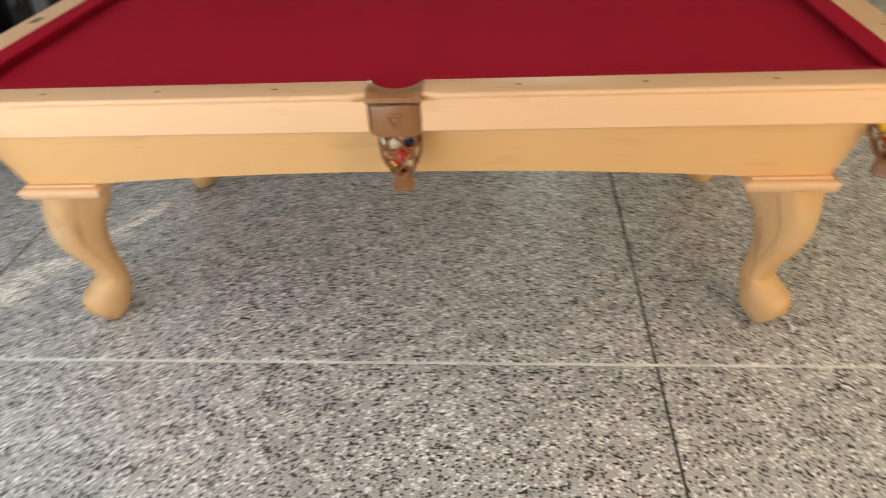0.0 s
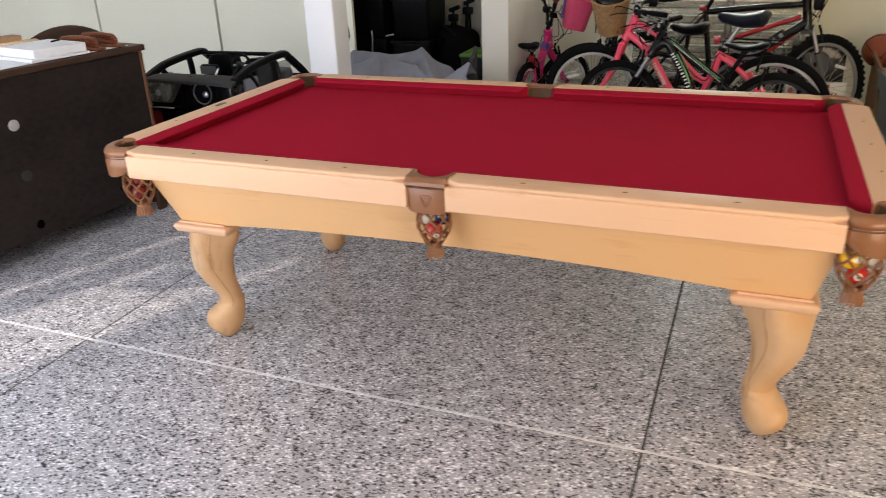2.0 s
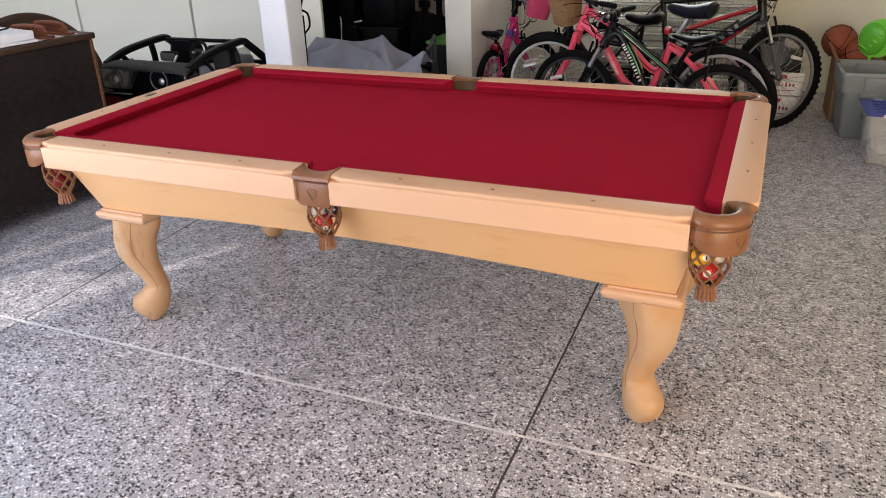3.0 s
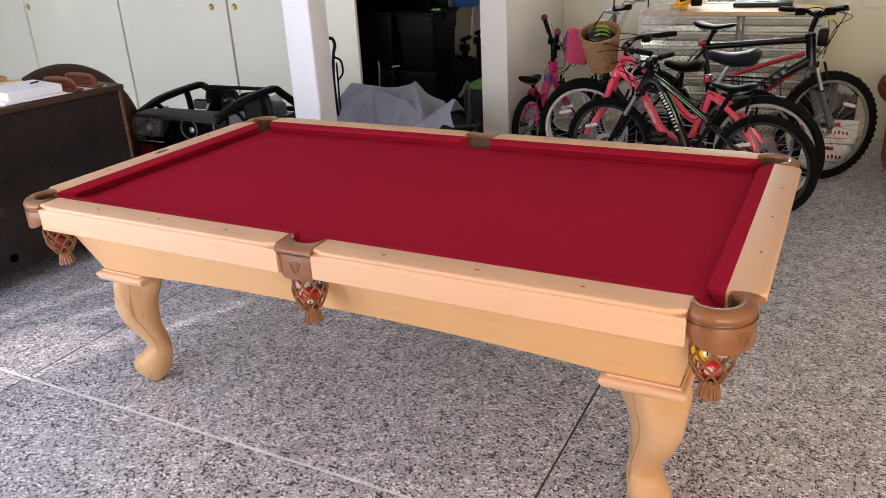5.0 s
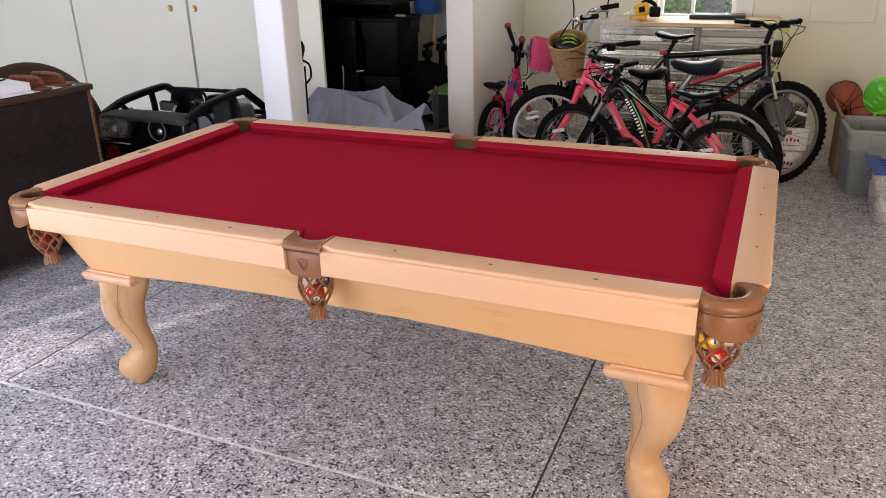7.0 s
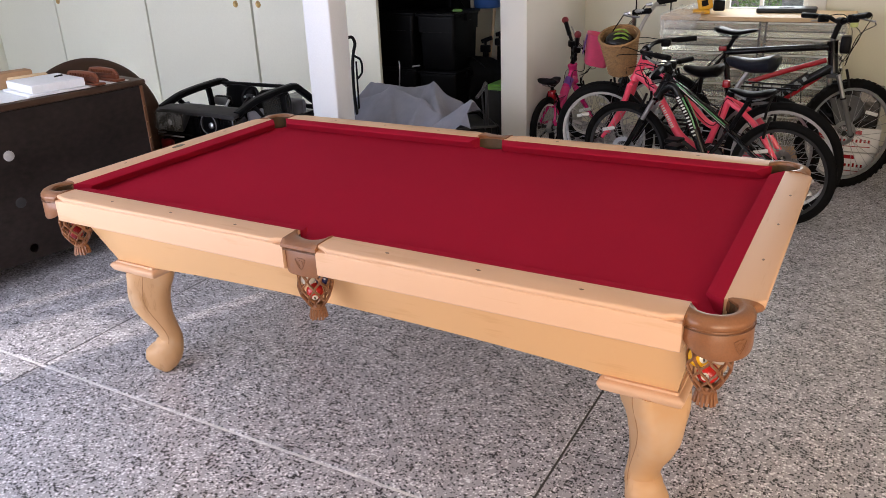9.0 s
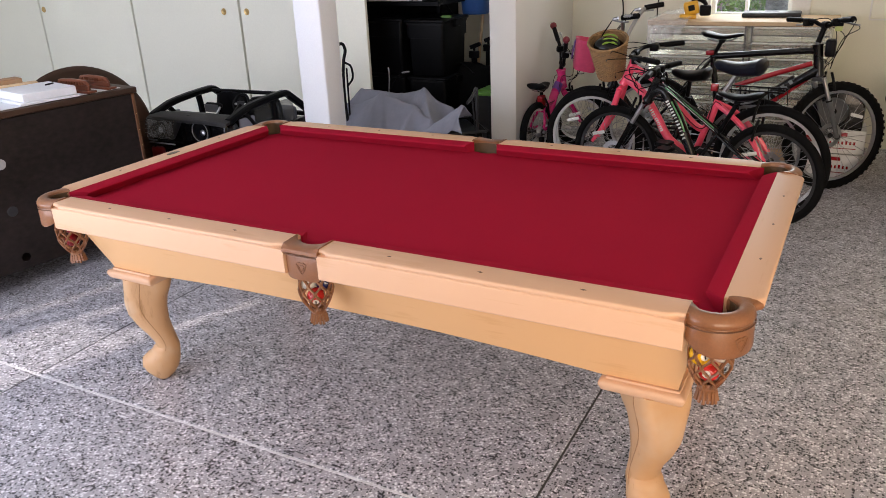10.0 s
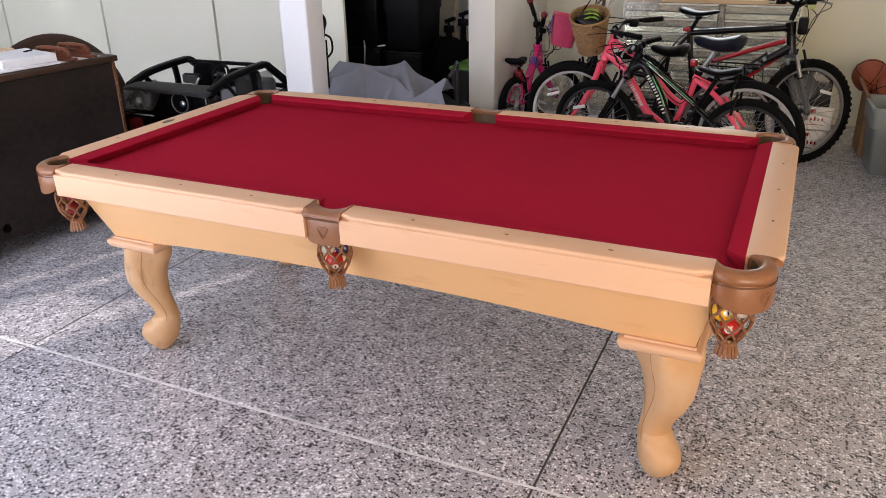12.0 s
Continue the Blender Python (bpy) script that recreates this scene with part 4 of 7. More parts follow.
def bike(label, M, R, W, head_low, head_top, bb, seat_joint, saddle_at, frame_mat, down=(), top=(), stays=(), tyre_w=0.05, rim_mat=M_CHROME, steer=0.0, bar=((0.0, 0.06, 0.0), (-0.02, 0.16, 0.03), (-0.06, 0.29, 0.03)), stem_to=(0.0, 0.08),
         saddle_mat=M_BLACK, saddle_size=(0.26, 0.15, 0.05), fork_mat=None, suspension=True, down_r=0.023, top_r=0.019, seat_r=0.018, stay_r=0.010, bar_mat=M_BLACK, knobs=True, lettering=None, disc=True, post_mat=M_BLACK, fork_curve=0.0, bar_end=None, shifters=True):
    """A bicycle in its own plane: the rear axle stands over the origin, x runs forward and y to its left; the frame's corners are given as (x, z)."""
    b = thing("bicycle", M, label, "bicycle", "bicycles parked by the far wall")

    def at(p, y=0.0):
        return Vector((p[0], y, p[1]))
    A, F = Vector((0, 0, R)), Vector((W, 0, R))
    H1, H2, B, S, sad = at(head_low), at(head_top), at(bb), at(seat_joint), at(saddle_at)
    ax = (H2 - H1).normalized()
    ST = Matrix.Translation(H1) @ Matrix.Rotation(radians(steer), 4, ax) @ Matrix.Translation(-H1)
    # frame
    bm = bmesh.new()
    tube(bm, [H1 - ax * 0.012, H1 + ax * 0.012, H2 - ax * 0.012, H2 + ax * 0.012], [down_r * 1.18, down_r, down_r, down_r * 1.18], 14)
    frame = part("frame", bm, frame_mat, b)
    dline = smooth_path([H1 + ax * 0.03] + [at(p) for p in down] + [B], 6)
    part("down_tube", tube(bmesh.new(), dline, down_r, 14), frame_mat, frame)
    tline = smooth_path([H2 - ax * 0.025] + [at(p) for p in top] + [S], 6)
    part("top_tube", tube(bmesh.new(), tline, top_r, 12), frame_mat, frame)
    part("seat_tube", tube(bmesh.new(), [B, S, S + (S - B).normalized() * 0.03], seat_r, 12), frame_mat, frame)
    part("bottom_bracket", lathe(bmesh.new(), [(0.024, -0.036), (0.024, 0.036), (0.0, 0.036)], 14, Matrix.Translation(B) @ pose(0, 0, 0, 90)), frame_mat, frame)
    for s in (-1, 1):
        part("chain_stay", tube(bmesh.new(), smooth_path([B + Vector((-0.02, s * 0.02, 0)), B + Vector((-0.15, s * 0.05, 0.01)), A + Vector((0.02, s * 0.062, 0))], 4), 0.011, 8), frame_mat, frame)
        line = [S + Vector((0, s * 0.016, -0.01))] + [at(p, s * 0.045) for p in stays] + [A + Vector((0.01, s * 0.062, 0.01))]
        part("seat_stay", tube(bmesh.new(), smooth_path(line, 4), stay_r, 9), frame_mat, frame)
        part("dropout", boxed(-0.022, 0.03, -0.003, 0.003, -0.025, 0.025, 0.002, 1, m=Matrix.Translation(A + Vector((0, s * 0.060, 0)))), M_GREYP, frame)
    part("stay_bridge", tube(bmesh.new(), [A.lerp(S, 0.72) + Vector((0, -0.04, 0.01)), A.lerp(S, 0.72) + Vector((0, 0.04, 0.01))], 0.007, 8), frame_mat, frame)
    part("seat_clamp", tube(bmesh.new(), [S + (S - B).normalized() * 0.018, S + (S - B).normalized() * 0.044], seat_r * 1.22, 12), M_BLACK, frame)
    for s in (-1, 1):
        # brake and gear cables clipped along the tubes
        line = [H1 + Vector((0.05, s * 0.03, 0.06)), H2 + Vector((-0.05, s * (top_r + 0.006), -0.035))] + [p + Vector((0, s * (top_r + 0.003), 0.006)) for p in tline[6::6]] + [A.lerp(S, 0.6) + Vector((0, s * 0.05, 0.02)), A + Vector((0.05, s * 0.06, 0.05))]
        part("cable", tube(bmesh.new(), smooth_path(line, 4), 0.0027, 5), M_BLACK, frame)
    if lettering:
        # slanted bars that stand for lettering on the down tube
        ink, u0, u1, hgt, n = lettering
        for s in (-1, 1):
            bm = bmesh.new()
            for i in range(n):
                u = (u0 + (u1 - u0) * i / n) * (len(dline) - 1)
                k = min(int(u), len(dline) - 2)
                p = dline[k].lerp(dline[k + 1], u - k)
                d = (dline[k + 1] - dline[k]).normalized()
                up = d.cross(Vector((0, -1, 0)))
                c = p + Vector((0, s * (down_r - 0.0015), 0))
                w = (u1 - u0) * (B - H1).length / n
                Mx = Matrix(((d.x, 0, up.x, c.x), (d.y, 1, up.y, c.y), (d.z, 0, up.z, c.z), (0, 0, 0, 1)))
                box(bm, -w * 0.32, w * (0.10 if i % 4 == 2 else 0.30), -0.003, 0.003, -hgt * (0.5 if i % 3 else 0.42), hgt * 0.5, m=Mx)
            part("lettering", bm, ink, frame, "plain slanted bars of lettering", smooth=False)
    # fork, steered
    fm = fork_mat or frame_mat
    C = H2 + Vector((stem_to[0], 0, stem_to[1]))
    fork = part("fork", tube(bmesh.new(), [H1 - ax * 0.03, H2 + ax * 0.03], 0.014, 10), fm, b, local=ST)
    for s in (-1, 1):
        crown = H1 - ax * 0.035 + Vector((0, s * 0.054, 0))
        bot = F + Vector((-0.012, s * 0.056, 0))
        mid = crown + (bot - crown) * 0.42
        part("crown", tube(bmesh.new(), [H1 - ax * 0.028, crown], 0.017, 8), fm, fork)
        if suspension:
            part("stanchion", tube(bmesh.new(), [crown + (crown - bot) * 0.04, mid], 0.0135, 10), M_CHROME, fork)
            part("fork_lower", tube(bmesh.new(), [mid - (bot - crown) * 0.05, mid, mid + (bot - crown) * 0.02, bot], [0.021, 0.021, 0.018, 0.014], 10), fm, fork)
            part("wiper_seal", tube(bmesh.new(), [mid - (bot - crown) * 0.075, mid - (bot - crown) * 0.045], 0.019, 10), M_BLACK, fork)
        else:
            part("fork_blade", tube(bmesh.new(), smooth_path([crown, crown.lerp(bot, 0.35) + Vector((-fork_curve, 0, 0)), crown.lerp(bot, 0.7) + Vector((-fork_curve, 0, 0)), bot], 4), [0.020] * 5 + [0.018] * 4 + [0.015, 0.014, 0.013, 0.012], 10), fm, fork)
        part("brake_pad", boxed(-0.03, 0.03, -0.008, 0.008, -0.009, 0.009, 0.004, 1, m=Matrix.Translation(H1.lerp(F, 0.18) + Vector((0.03, s * 0.036, 0)))), M_BLACK, fork)
        part("brake_arm", tube(bmesh.new(), smooth_path([H1.lerp(F, 0.25) + Vector((0.045, s * 0.052, 0)), H1.lerp(F, 0.1) + Vector((0.055, s * 0.05, 0)), H1 + Vector((0.065, s * 0.03, 0.01))], 4), 0.008, 6), M_BLACK, fork)
    wheel(b, "front_wheel", ST @ Matrix.Translation(F), R, tyre_w, rim_mat, knobs=knobs)
    wheel(b, "rear_wheel", Matrix.Translation(A), R, tyre_w, rim_mat, knobs=knobs)
    if disc:
        for MM in (ST @ Matrix.Translation(F + Vector((0, 0.036, 0))), Matrix.Translation(A + Vector((0, 0.036, 0)))):
            d = part("brake_disc", lathe(bmesh.new(), [(0.052, -0.001), (0.08, -0.001), (0.08, 0.001), (0.052, 0.001)], 28, pose(0, 0, 0, 90), True), M_STEEL, b, "round steel brake disc", local=MM)
            bm = bmesh.new()
            for k in range(6):
                a = math.pi * k / 3
                tube(bm, [(0.016 * math.cos(a), 0, 0.016 * math.sin(a)), (0.054 * math.cos(a + 0.35), 0, 0.054 * math.sin(a + 0.35))], 0.004, 5, flat=0.4)
            part("disc_spider", bm, M_STEEL, d)
    # handlebar: points of one half as (forward, sideways, up) from the clamp
    hb = part("stem", tube(bmesh.new(), [H2 + ax * 0.02, C], 0.017, 10), M_BLACK, b, local=ST)
    half = {s: [C + Vector((x, s * y, z)) for x, y, z in bar] for s in (-1, 1)}
    full = half[-1][::-1] + half[1]
    part("handlebar", tube(bmesh.new(), smooth_path(full, 5), 0.0125, 10), bar_mat, hb)
    part("clamp", tube(bmesh.new(), [C + Vector((0, -0.024, 0)), C + Vector((0, 0.024, 0))], 0.022, 12), M_BLACK, hb)
    for s in (-1, 1):
        e, q = half[s][-1], half[s][-2]
        d = (q - e).normalized()
        pts = [e - d * 0.005 + d * (0.125 * k / 14) for k in range(15)]
        part("grip", tube(bmesh.new(), pts, [0.0158 + (0.0018 if k % 2 else 0) for k in range(15)], 10), M_BLACK, hb)
        if bar_end:
            part("bar_end", sphere(bmesh.new(), e - d * 0.006, 0.026, 14, 10), bar_end, hb, "round red grip end")
        lv = e + d * 0.15
        part("brake_lever", tube(bmesh.new(), smooth_path([lv, lv + Vector((0.035, 0, -0.012)), e + d * 0.06 + Vector((0.055, 0, -0.03)), e + d * 0.01 + Vector((0.05, 0, -0.035))], 4), [0.010] * 4 + [0.006] * 9, 7), M_STEEL, hb)
        if shifters:
            part("shifter", boxed(-0.024, 0.03, -0.024, 0.024, -0.034, 0.012, 0.008, 2, m=Matrix.Translation(lv + d * 0.03)), M_BLACK, hb)
        for k in (0, 1):
            part("cable", tube(bmesh.new(), smooth_path([lv + Vector((0.03, 0, 0)), C + Vector((0.11 + 0.03 * k, s * 0.13, 0.03 - 0.05 * k)), C + Vector((0.11 + 0.02 * k, s * (0.04 - 0.05 * k), -0.09)), H1 + Vector((0.05, s * 0.03, 0.06 - 0.03 * k))], 6), 0.0028, 5), M_BLACK, hb)
    # saddle
    part("seat_post", tube(bmesh.new(), [S, sad - Vector((0, 0, 0.03))], 0.0135, 10), post_mat, b)
    sd = part("saddle", saddle_mesh(*saddle_size), saddle_mat, b, "padded saddle", local=Matrix.Translation(sad))
    for s in (-1, 1):
        part("saddle_rail", tube(bmesh.new(), smooth_path([(-0.09, s * 0.03, -0.018), (-0.04, s * 0.022, -0.036), (0.03, s * 0.018, -0.036), (0.09, s * 0.008, -0.014)], 3), 0.0042, 6), M_STEEL, sd)
    part("saddle_clamp", boxed(-0.022, 0.022, -0.026, 0.026, -0.046, -0.026, 0.006, 1), M_BLACK, sd)
    # drive
    cr = part("chainring", lathe(bmesh.new(), [(0.05, -0.002), (0.085, -0.002), (0.088, 0), (0.085, 0.002), (0.05, 0.002)], 30, Matrix.Translation(B + Vector((0, -0.046, 0))) @ pose(0, 0, 0, 90), True), M_GREYP, b)
    part("chain_guard", lathe(bmesh.new(), [(0.070, -0.002), (0.094, -0.002), (0.094, 0.002), (0.070, 0.002)], 30, Matrix.Translation(B + Vector((0, -0.054, 0))) @ pose(0, 0, 0, 90), True), M_BLACK, cr)
    part("sprocket", lathe(bmesh.new(), [(0.02, -0.012), (0.05, -0.012), (0.03, 0.014), (0.02, 0.014)], 24, Matrix.Translation(A + Vector((0, -0.04, 0))) @ pose(0, 0, 0, 90), True), M_STEEL, b)
    for s, a in ((-1, 215), (1, 35)):
        e = B + Vector((0.165 * math.cos(radians(a)), s * 0.072, 0.165 * math.sin(radians(a))))
        part("crank", tube(bmesh.new(), [B + Vector((0, s * 0.055, 0)), e], [0.015, 0.011], 8), M_GREYP, cr)
        part("pedal", boxed(-0.045, 0.045, -0.05, 0.05, -0.012, 0.012, 0.006, 1, m=Matrix.Translation(e + Vector((0, s * 0.06, 0)))), M_BLACK, cr)
    part("chain", tube(bmesh.new(), [A + Vector((0, -0.045, 0.045)), B + Vector((0, -0.047, 0.086)), B + Vector((0.086, -0.047, 0)), B + Vector((0, -0.047, -0.086)), A + Vector((0.02, -0.045, -0.05)), A + Vector((-0.045, -0.045, 0))], 0.004, 5, closed=True), M_STEEL, b)
    part("derailleur", boxed(-0.02, 0.02, -0.065, -0.03, R - 0.17, R - 0.04, 0.006, 1), M_BLACK, b)
    part("kickstand", tube(bmesh.new(), [B + Vector((-0.06, 0.03, -0.02)), (B.x - 0.16, 0.20, 0.008)], 0.009, 8), M_GREYP, b)
    # rim brakes and hub levers at the back
    for s in (-1, 1):
        part("brake_arm", tube(bmesh.new(), smooth_path([A + Vector((0.10, s * 0.055, R - 0.10)), A + Vector((0.09, s * 0.05, R - 0.03)), A + Vector((0.08, s * 0.03, R + 0.02))], 4), 0.008, 6), M_BLACK, b)
        part("axle_nut", lathe(bmesh.new(), [(0.0, -0.012), (0.014, -0.012), (0.014, 0.012), (0.0, 0.012)], 8, Matrix.Translation(A + Vector((0, s * 0.072, 0))) @ pose(0, 0, 0, 90)), M_STEEL, b)
    for x0, MM in ((0.0, Matrix.Translation(A)), (W, ST @ Matrix.Translation(F))):
        for k, a in enumerate((40, 215)):
            part("spoke_reflector", boxed(-0.045, 0.045, -0.004, 0.004, -0.011, 0.011, 0.004, 1, m=MM @ pose(0, 0, 0, 0, -a, 0) @ Matrix.Translation((R * 0.56, 0.0, 0)) @ pose(0, 0, 0, 0, 55, 0)), M_WHITE, b, "white spoke reflector")
    return b


def facing(rear, front):
    """Pose of a bike whose rear axle stands over rear and that points to front."""
    return pose(rear[0], rear[1], 0, 0, 0, math.degrees(math.atan2(front[1] - rear[1], front[0] - rear[0])))


# black child's mountain bike with green stripe, nearest to the table
bike_g = bike("small black mountain bike with green stripe and white lettering", facing((0.985, 2.254), (0.035, 2.498)), 0.298, 0.981, (0.775, 0.655), (0.715, 0.785), (0.445, 0.30), (0.318, 0.505), (0.215, 0.728), M_BLACKM, down=[(0.690, 0.718), (0.632, 0.649), (0.568, 0.551), (0.505, 0.43)], top=[(0.513, 0.636)], stays=[(0.16, 0.395)],
              tyre_w=0.046, rim_mat=M_GREYP, steer=4, bar=((0, 0.05, 0.0), (-0.02, 0.12, 0.008), (-0.05, 0.23, 0.008)), stem_to=(0.02, 0.045), saddle_size=(0.25, 0.13, 0.04), down_r=0.028, top_r=0.018, seat_r=0.013, knobs=False, lettering=(M_WHITE, 0.38, 0.80, 0.020, 13))
for s in (-1, 1):
    part("stripe", tube(bmesh.new(), smooth_path([(0.66, s * 0.0165, 0.738), (0.513, s * 0.0165, 0.646), (0.34, s * 0.0165, 0.532)], 4), 0.0034, 6), M_GREEN, bike_g, "green stripe")
    part("stripe", tube(bmesh.new(), smooth_path([(0.64, s * 0.0175, 0.718), (0.513, s * 0.0175, 0.634), (0.335, s * 0.0175, 0.516)], 4), 0.0022, 6), M_WHITE, bike_g, "thin white stripe")
    part("stripe", tube(bmesh.new(), smooth_path([(0.612, s * 0.0225, 0.660), (0.552, s * 0.0225, 0.566), (0.515, s * 0.0225, 0.488)], 4), 0.0046, 6), M_GREEN, bike_g, "green stripe")

# coral pink mountain bike
bike_p = bike("coral pink mountain bike with silver rims and black saddle", facing((0.962, 2.406), (-0.160, 2.639)), 0.335, 1.146, (0.940, 0.722), (0.884, 0.848), (0.455, 0.305), (0.335, 0.655), (0.225, 0.872), M_CORAL, down=[(0.812, 0.668), (0.705, 0.525), (0.615, 0.395)], top=[(0.72, 0.742), (0.585, 0.617), (0.455, 0.50), (0.385, 0.50)], stays=[(0.235, 0.595), (0.13, 0.505)],
              tyre_w=0.05, rim_mat=M_ALLOY, steer=10, bar=((0, 0.05, 0), (-0.03, 0.16, 0.01), (-0.22, 0.28, 0.012)), stem_to=(-0.01, 0.06), saddle_mat=M_SADDLE, saddle_size=(0.29, 0.20, 0.095), suspension=False, fork_curve=0.022, lettering=(M_WHITE, 0.36, 0.66, 0.020, 14), stay_r=0.016, top_r=0.021, down_r=0.026, seat_r=0.020, knobs=False, post_mat=M_CHROME, disc=False)
part("rear_light", boxed(-0.02, 0.02, -0.02, 0.02, -0.022, 0.022, 0.008, 2, m=pose(0.365, -0.02, 0.735)), M_RED, bike_p, "red rear light")

# city bike with the wicker basket
bike_c = bike("black city bike with chrome swept handlebar behind the pink one", facing((0.83, 2.69), (-0.22, 2.83)), 0.325, 1.06, (0.945, 0.66), (0.90, 0.80), (0.50, 0.29), (0.43, 0.58), (0.415, 0.768), M_BLACKM, down=[(0.75, 0.46)], top=[(0.70, 0.62)], stays=[(0.2, 0.45)], tyre_w=0.045, rim_mat=M_CHROME, steer=6,
              bar=((0, 0.04, 0.0), (-0.04, 0.12, 0.12), (-0.08, 0.24, 0.20), (-0.18, 0.28, 0.215)), stem_to=(-0.02, 0.13), bar_mat=M_CHROME, saddle_size=(0.24, 0.19, 0.075), suspension=False, fork_curve=0.03, disc=False, knobs=False, shifters=False)
rk = part("rear_rack", tube(bmesh.new(), [(0.20, -0.07, 0.70), (-0.16, -0.07, 0.70), (-0.16, 0.07, 0.70), (0.20, 0.07, 0.70)], 0.005, 6, closed=True), M_BLACK, bike_c)
for k in range(7):
    part("rack_wire", tube(bmesh.new(), [(0.18 - 0.055 * k, -0.07, 0.70), (0.17 - 0.055 * k, -0.075, 0.60)], 0.003, 5), M_BLACK, rk)

# black and red adult mountain bike
bike_t = bike("black and red adult mountain bike against the wrapped bundle", facing((0.10, 3.10), (1.27, 3.10)), 0.342, 1.175, (1.030, 0.735), (1.003, 0.905), (0.46, 0.335), (0.385, 0.825), (0.435, 0.960), M_BLACKM, down=[(0.72, 0.555), (0.90, 0.700)], top=[(0.70, 0.855)], stays=[(0.2, 0.58)], tyre_w=0.056, rim_mat=M_CHROME, steer=36,
              bar=((0, 0.05, 0.0), (-0.02, 0.12, 0.025), (-0.05, 0.33, 0.035)), stem_to=(0.035, 0.125), saddle_size=(0.26, 0.13, 0.038), fork_mat=M_FORK, lettering=(M_BINGREY, 0.16, 0.62, 0.026, 9), down_r=0.029, top_r=0.020, seat_r=0.019)
part("red_tube", tube(bmesh.new(), smooth_path([(0.545, 0, 0.642), (0.76, 0, 0.722), (0.985, 0, 0.800)], 4), 0.0165, 10), M_RED, bike_t, "red painted frame tube")
part("red_tube", tube(bmesh.new(), [(0.70, 0, 0.492), (0.96, 0, 0.708)], 0.0215, 10), M_RED, bike_t, "red painted frame tube")
part("rear_light", boxed(-0.03, 0.02, -0.02, 0.02, -0.015, 0.015, 0.006, 2, m=pose(0.372, -0.01, 0.850)), M_RED, bike_t, "dark red rear light")
part("handlebar_light", boxed(-0.022, 0.022, -0.02, 0.02, -0.03, 0.03, 0.01, 2, m=pose(1.105, -0.03, 1.03)), M_PALELIME, bike_t, "pale yellow-green handlebar light")
part("bar_bag", boxed(-0.03, 0.03, -0.04, 0.04, -0.06, 0.045, 0.014, 2, m=pose(1.075, -0.01, 0.905)), M_BLACK, bike_t, "small black pouch under the handlebar")

# child's magenta bicycle
bike_k = bike("small magenta child's bike with pink basket and red grips", facing((-0.765, 3.13), (-0.681, 3.727)), 0.222, 0.60, (0.418, 0.50), (0.392, 0.615), (0.215, 0.225), (0.10, 0.40), (0.075, 0.555), M_MAGENTA, down=[(0.30, 0.47), (0.225, 0.34)], top=[(0.27, 0.42)], stays=[(0.05, 0.31)], tyre_w=0.052, rim_mat=M_WHITE, steer=-48,
              bar=((0, 0.03, 0.0), (-0.01, 0.07, 0.10), (-0.05, 0.19, 0.235)), stem_to=(0.0, 0.06), saddle_size=(0.20, 0.14, 0.05), suspension=False, bar_end=M_GRIPRED, disc=False, knobs=False, down_r=0.033, top_r=0.024)
part("purple_band", tube(bmesh.new(), [(0.352, 0, 0.525), (0.30, 0, 0.465)], 0.0345, 14), M_PURPLE, bike_k, "purple band on the frame")
part("seat_pad", boxed(-0.03, 0.03, -0.025, 0.025, -0.05, 0.05, 0.012, 2, m=pose(0.085, 0, 0.435, 0, -10, 0)), M_RED, bike_k, "red reflector under the saddle")
bm = bmesh.new()
secs = []
for z, s in ((0, 0.72), (0.01, 0.78), (0.17, 1.0), (0.175, 1.03), (0.165, 0.96), (0.012, 0.74)):
    secs.append([(0.085 * s * math.copysign(abs(math.cos(t)) ** 0.6, math.cos(t)), 0.115 * s * math.copysign(abs(math.sin(t)) ** 0.6, math.sin(t)), z) for t in [2 * math.pi * k / 28 for k in range(28)]])
loft(bm, secs)
bsk = part("basket", bm, M_PINKP, bike_k, "pink plastic handlebar basket", local=pose(0.24, -0.265, 0.665, 0, 12, -60) @ Matrix.Scale(1.25, 4))
part("basket_strap", boxed(-0.088, -0.084, -0.03, 0.03, 0.05, 0.16, 0.001, 1), M_PURPLE, bsk)

# wicker basket hung on the city bike's handlebar
wb = thing("wicker_basket", pose(-0.066, 2.66, 0.756, 24, 0, 0) @ Matrix.Scale(0.84, 4), "tan wicker basket hung on a handlebar", "basket")
bm = bmesh.new()
for k in range(26):
    a = 2 * math.pi * k / 26
    tube(bm, [(0.098 * math.cos(a), 0.098 * math.sin(a), 0.0), (0.143 * math.cos(a), 0.143 * math.sin(a), 0.29)], 0.004, 5)
part("stakes", bm, M_WICKER, wb)
for j in range(26):
    z = 0.004 + 0.011 * j
    r = 0.098 + 0.045 * z / 0.29
    part("weave", tube(bmesh.new(), [((r + 0.0035 * (1 if (k + j) % 2 else -1)) * math.cos(2 * math.pi * k / 52), (r + 0.0035 * (1 if (k + j) % 2 else -1)) * math.sin(2 * math.pi * k / 52), z) for k in range(52)], 0.0058, 5, closed=True), M_WICKER, wb)
part("rim", tube(bmesh.new(), [(0.145 * math.cos(2 * math.pi * k / 40), 0.145 * math.sin(2 * math.pi * k / 40), 0.292 + 0.002 * (k % 2)) for k in range(40)], 0.010, 7, closed=True), M_WICKER, wb)
part("base", lathe(bmesh.new(), [(0, 0.0), (0.10, 0.0), (0.10, 0.008), (0, 0.008)], 24), M_WICKER, wb)
part("liner", lathe(bmesh.new(), [(0.092, 0.006), (0.136, 0.285), (0.132, 0.285), (0.088, 0.010), (0, 0.010), (0, 0.006)], 28), M_WICKER, wb)
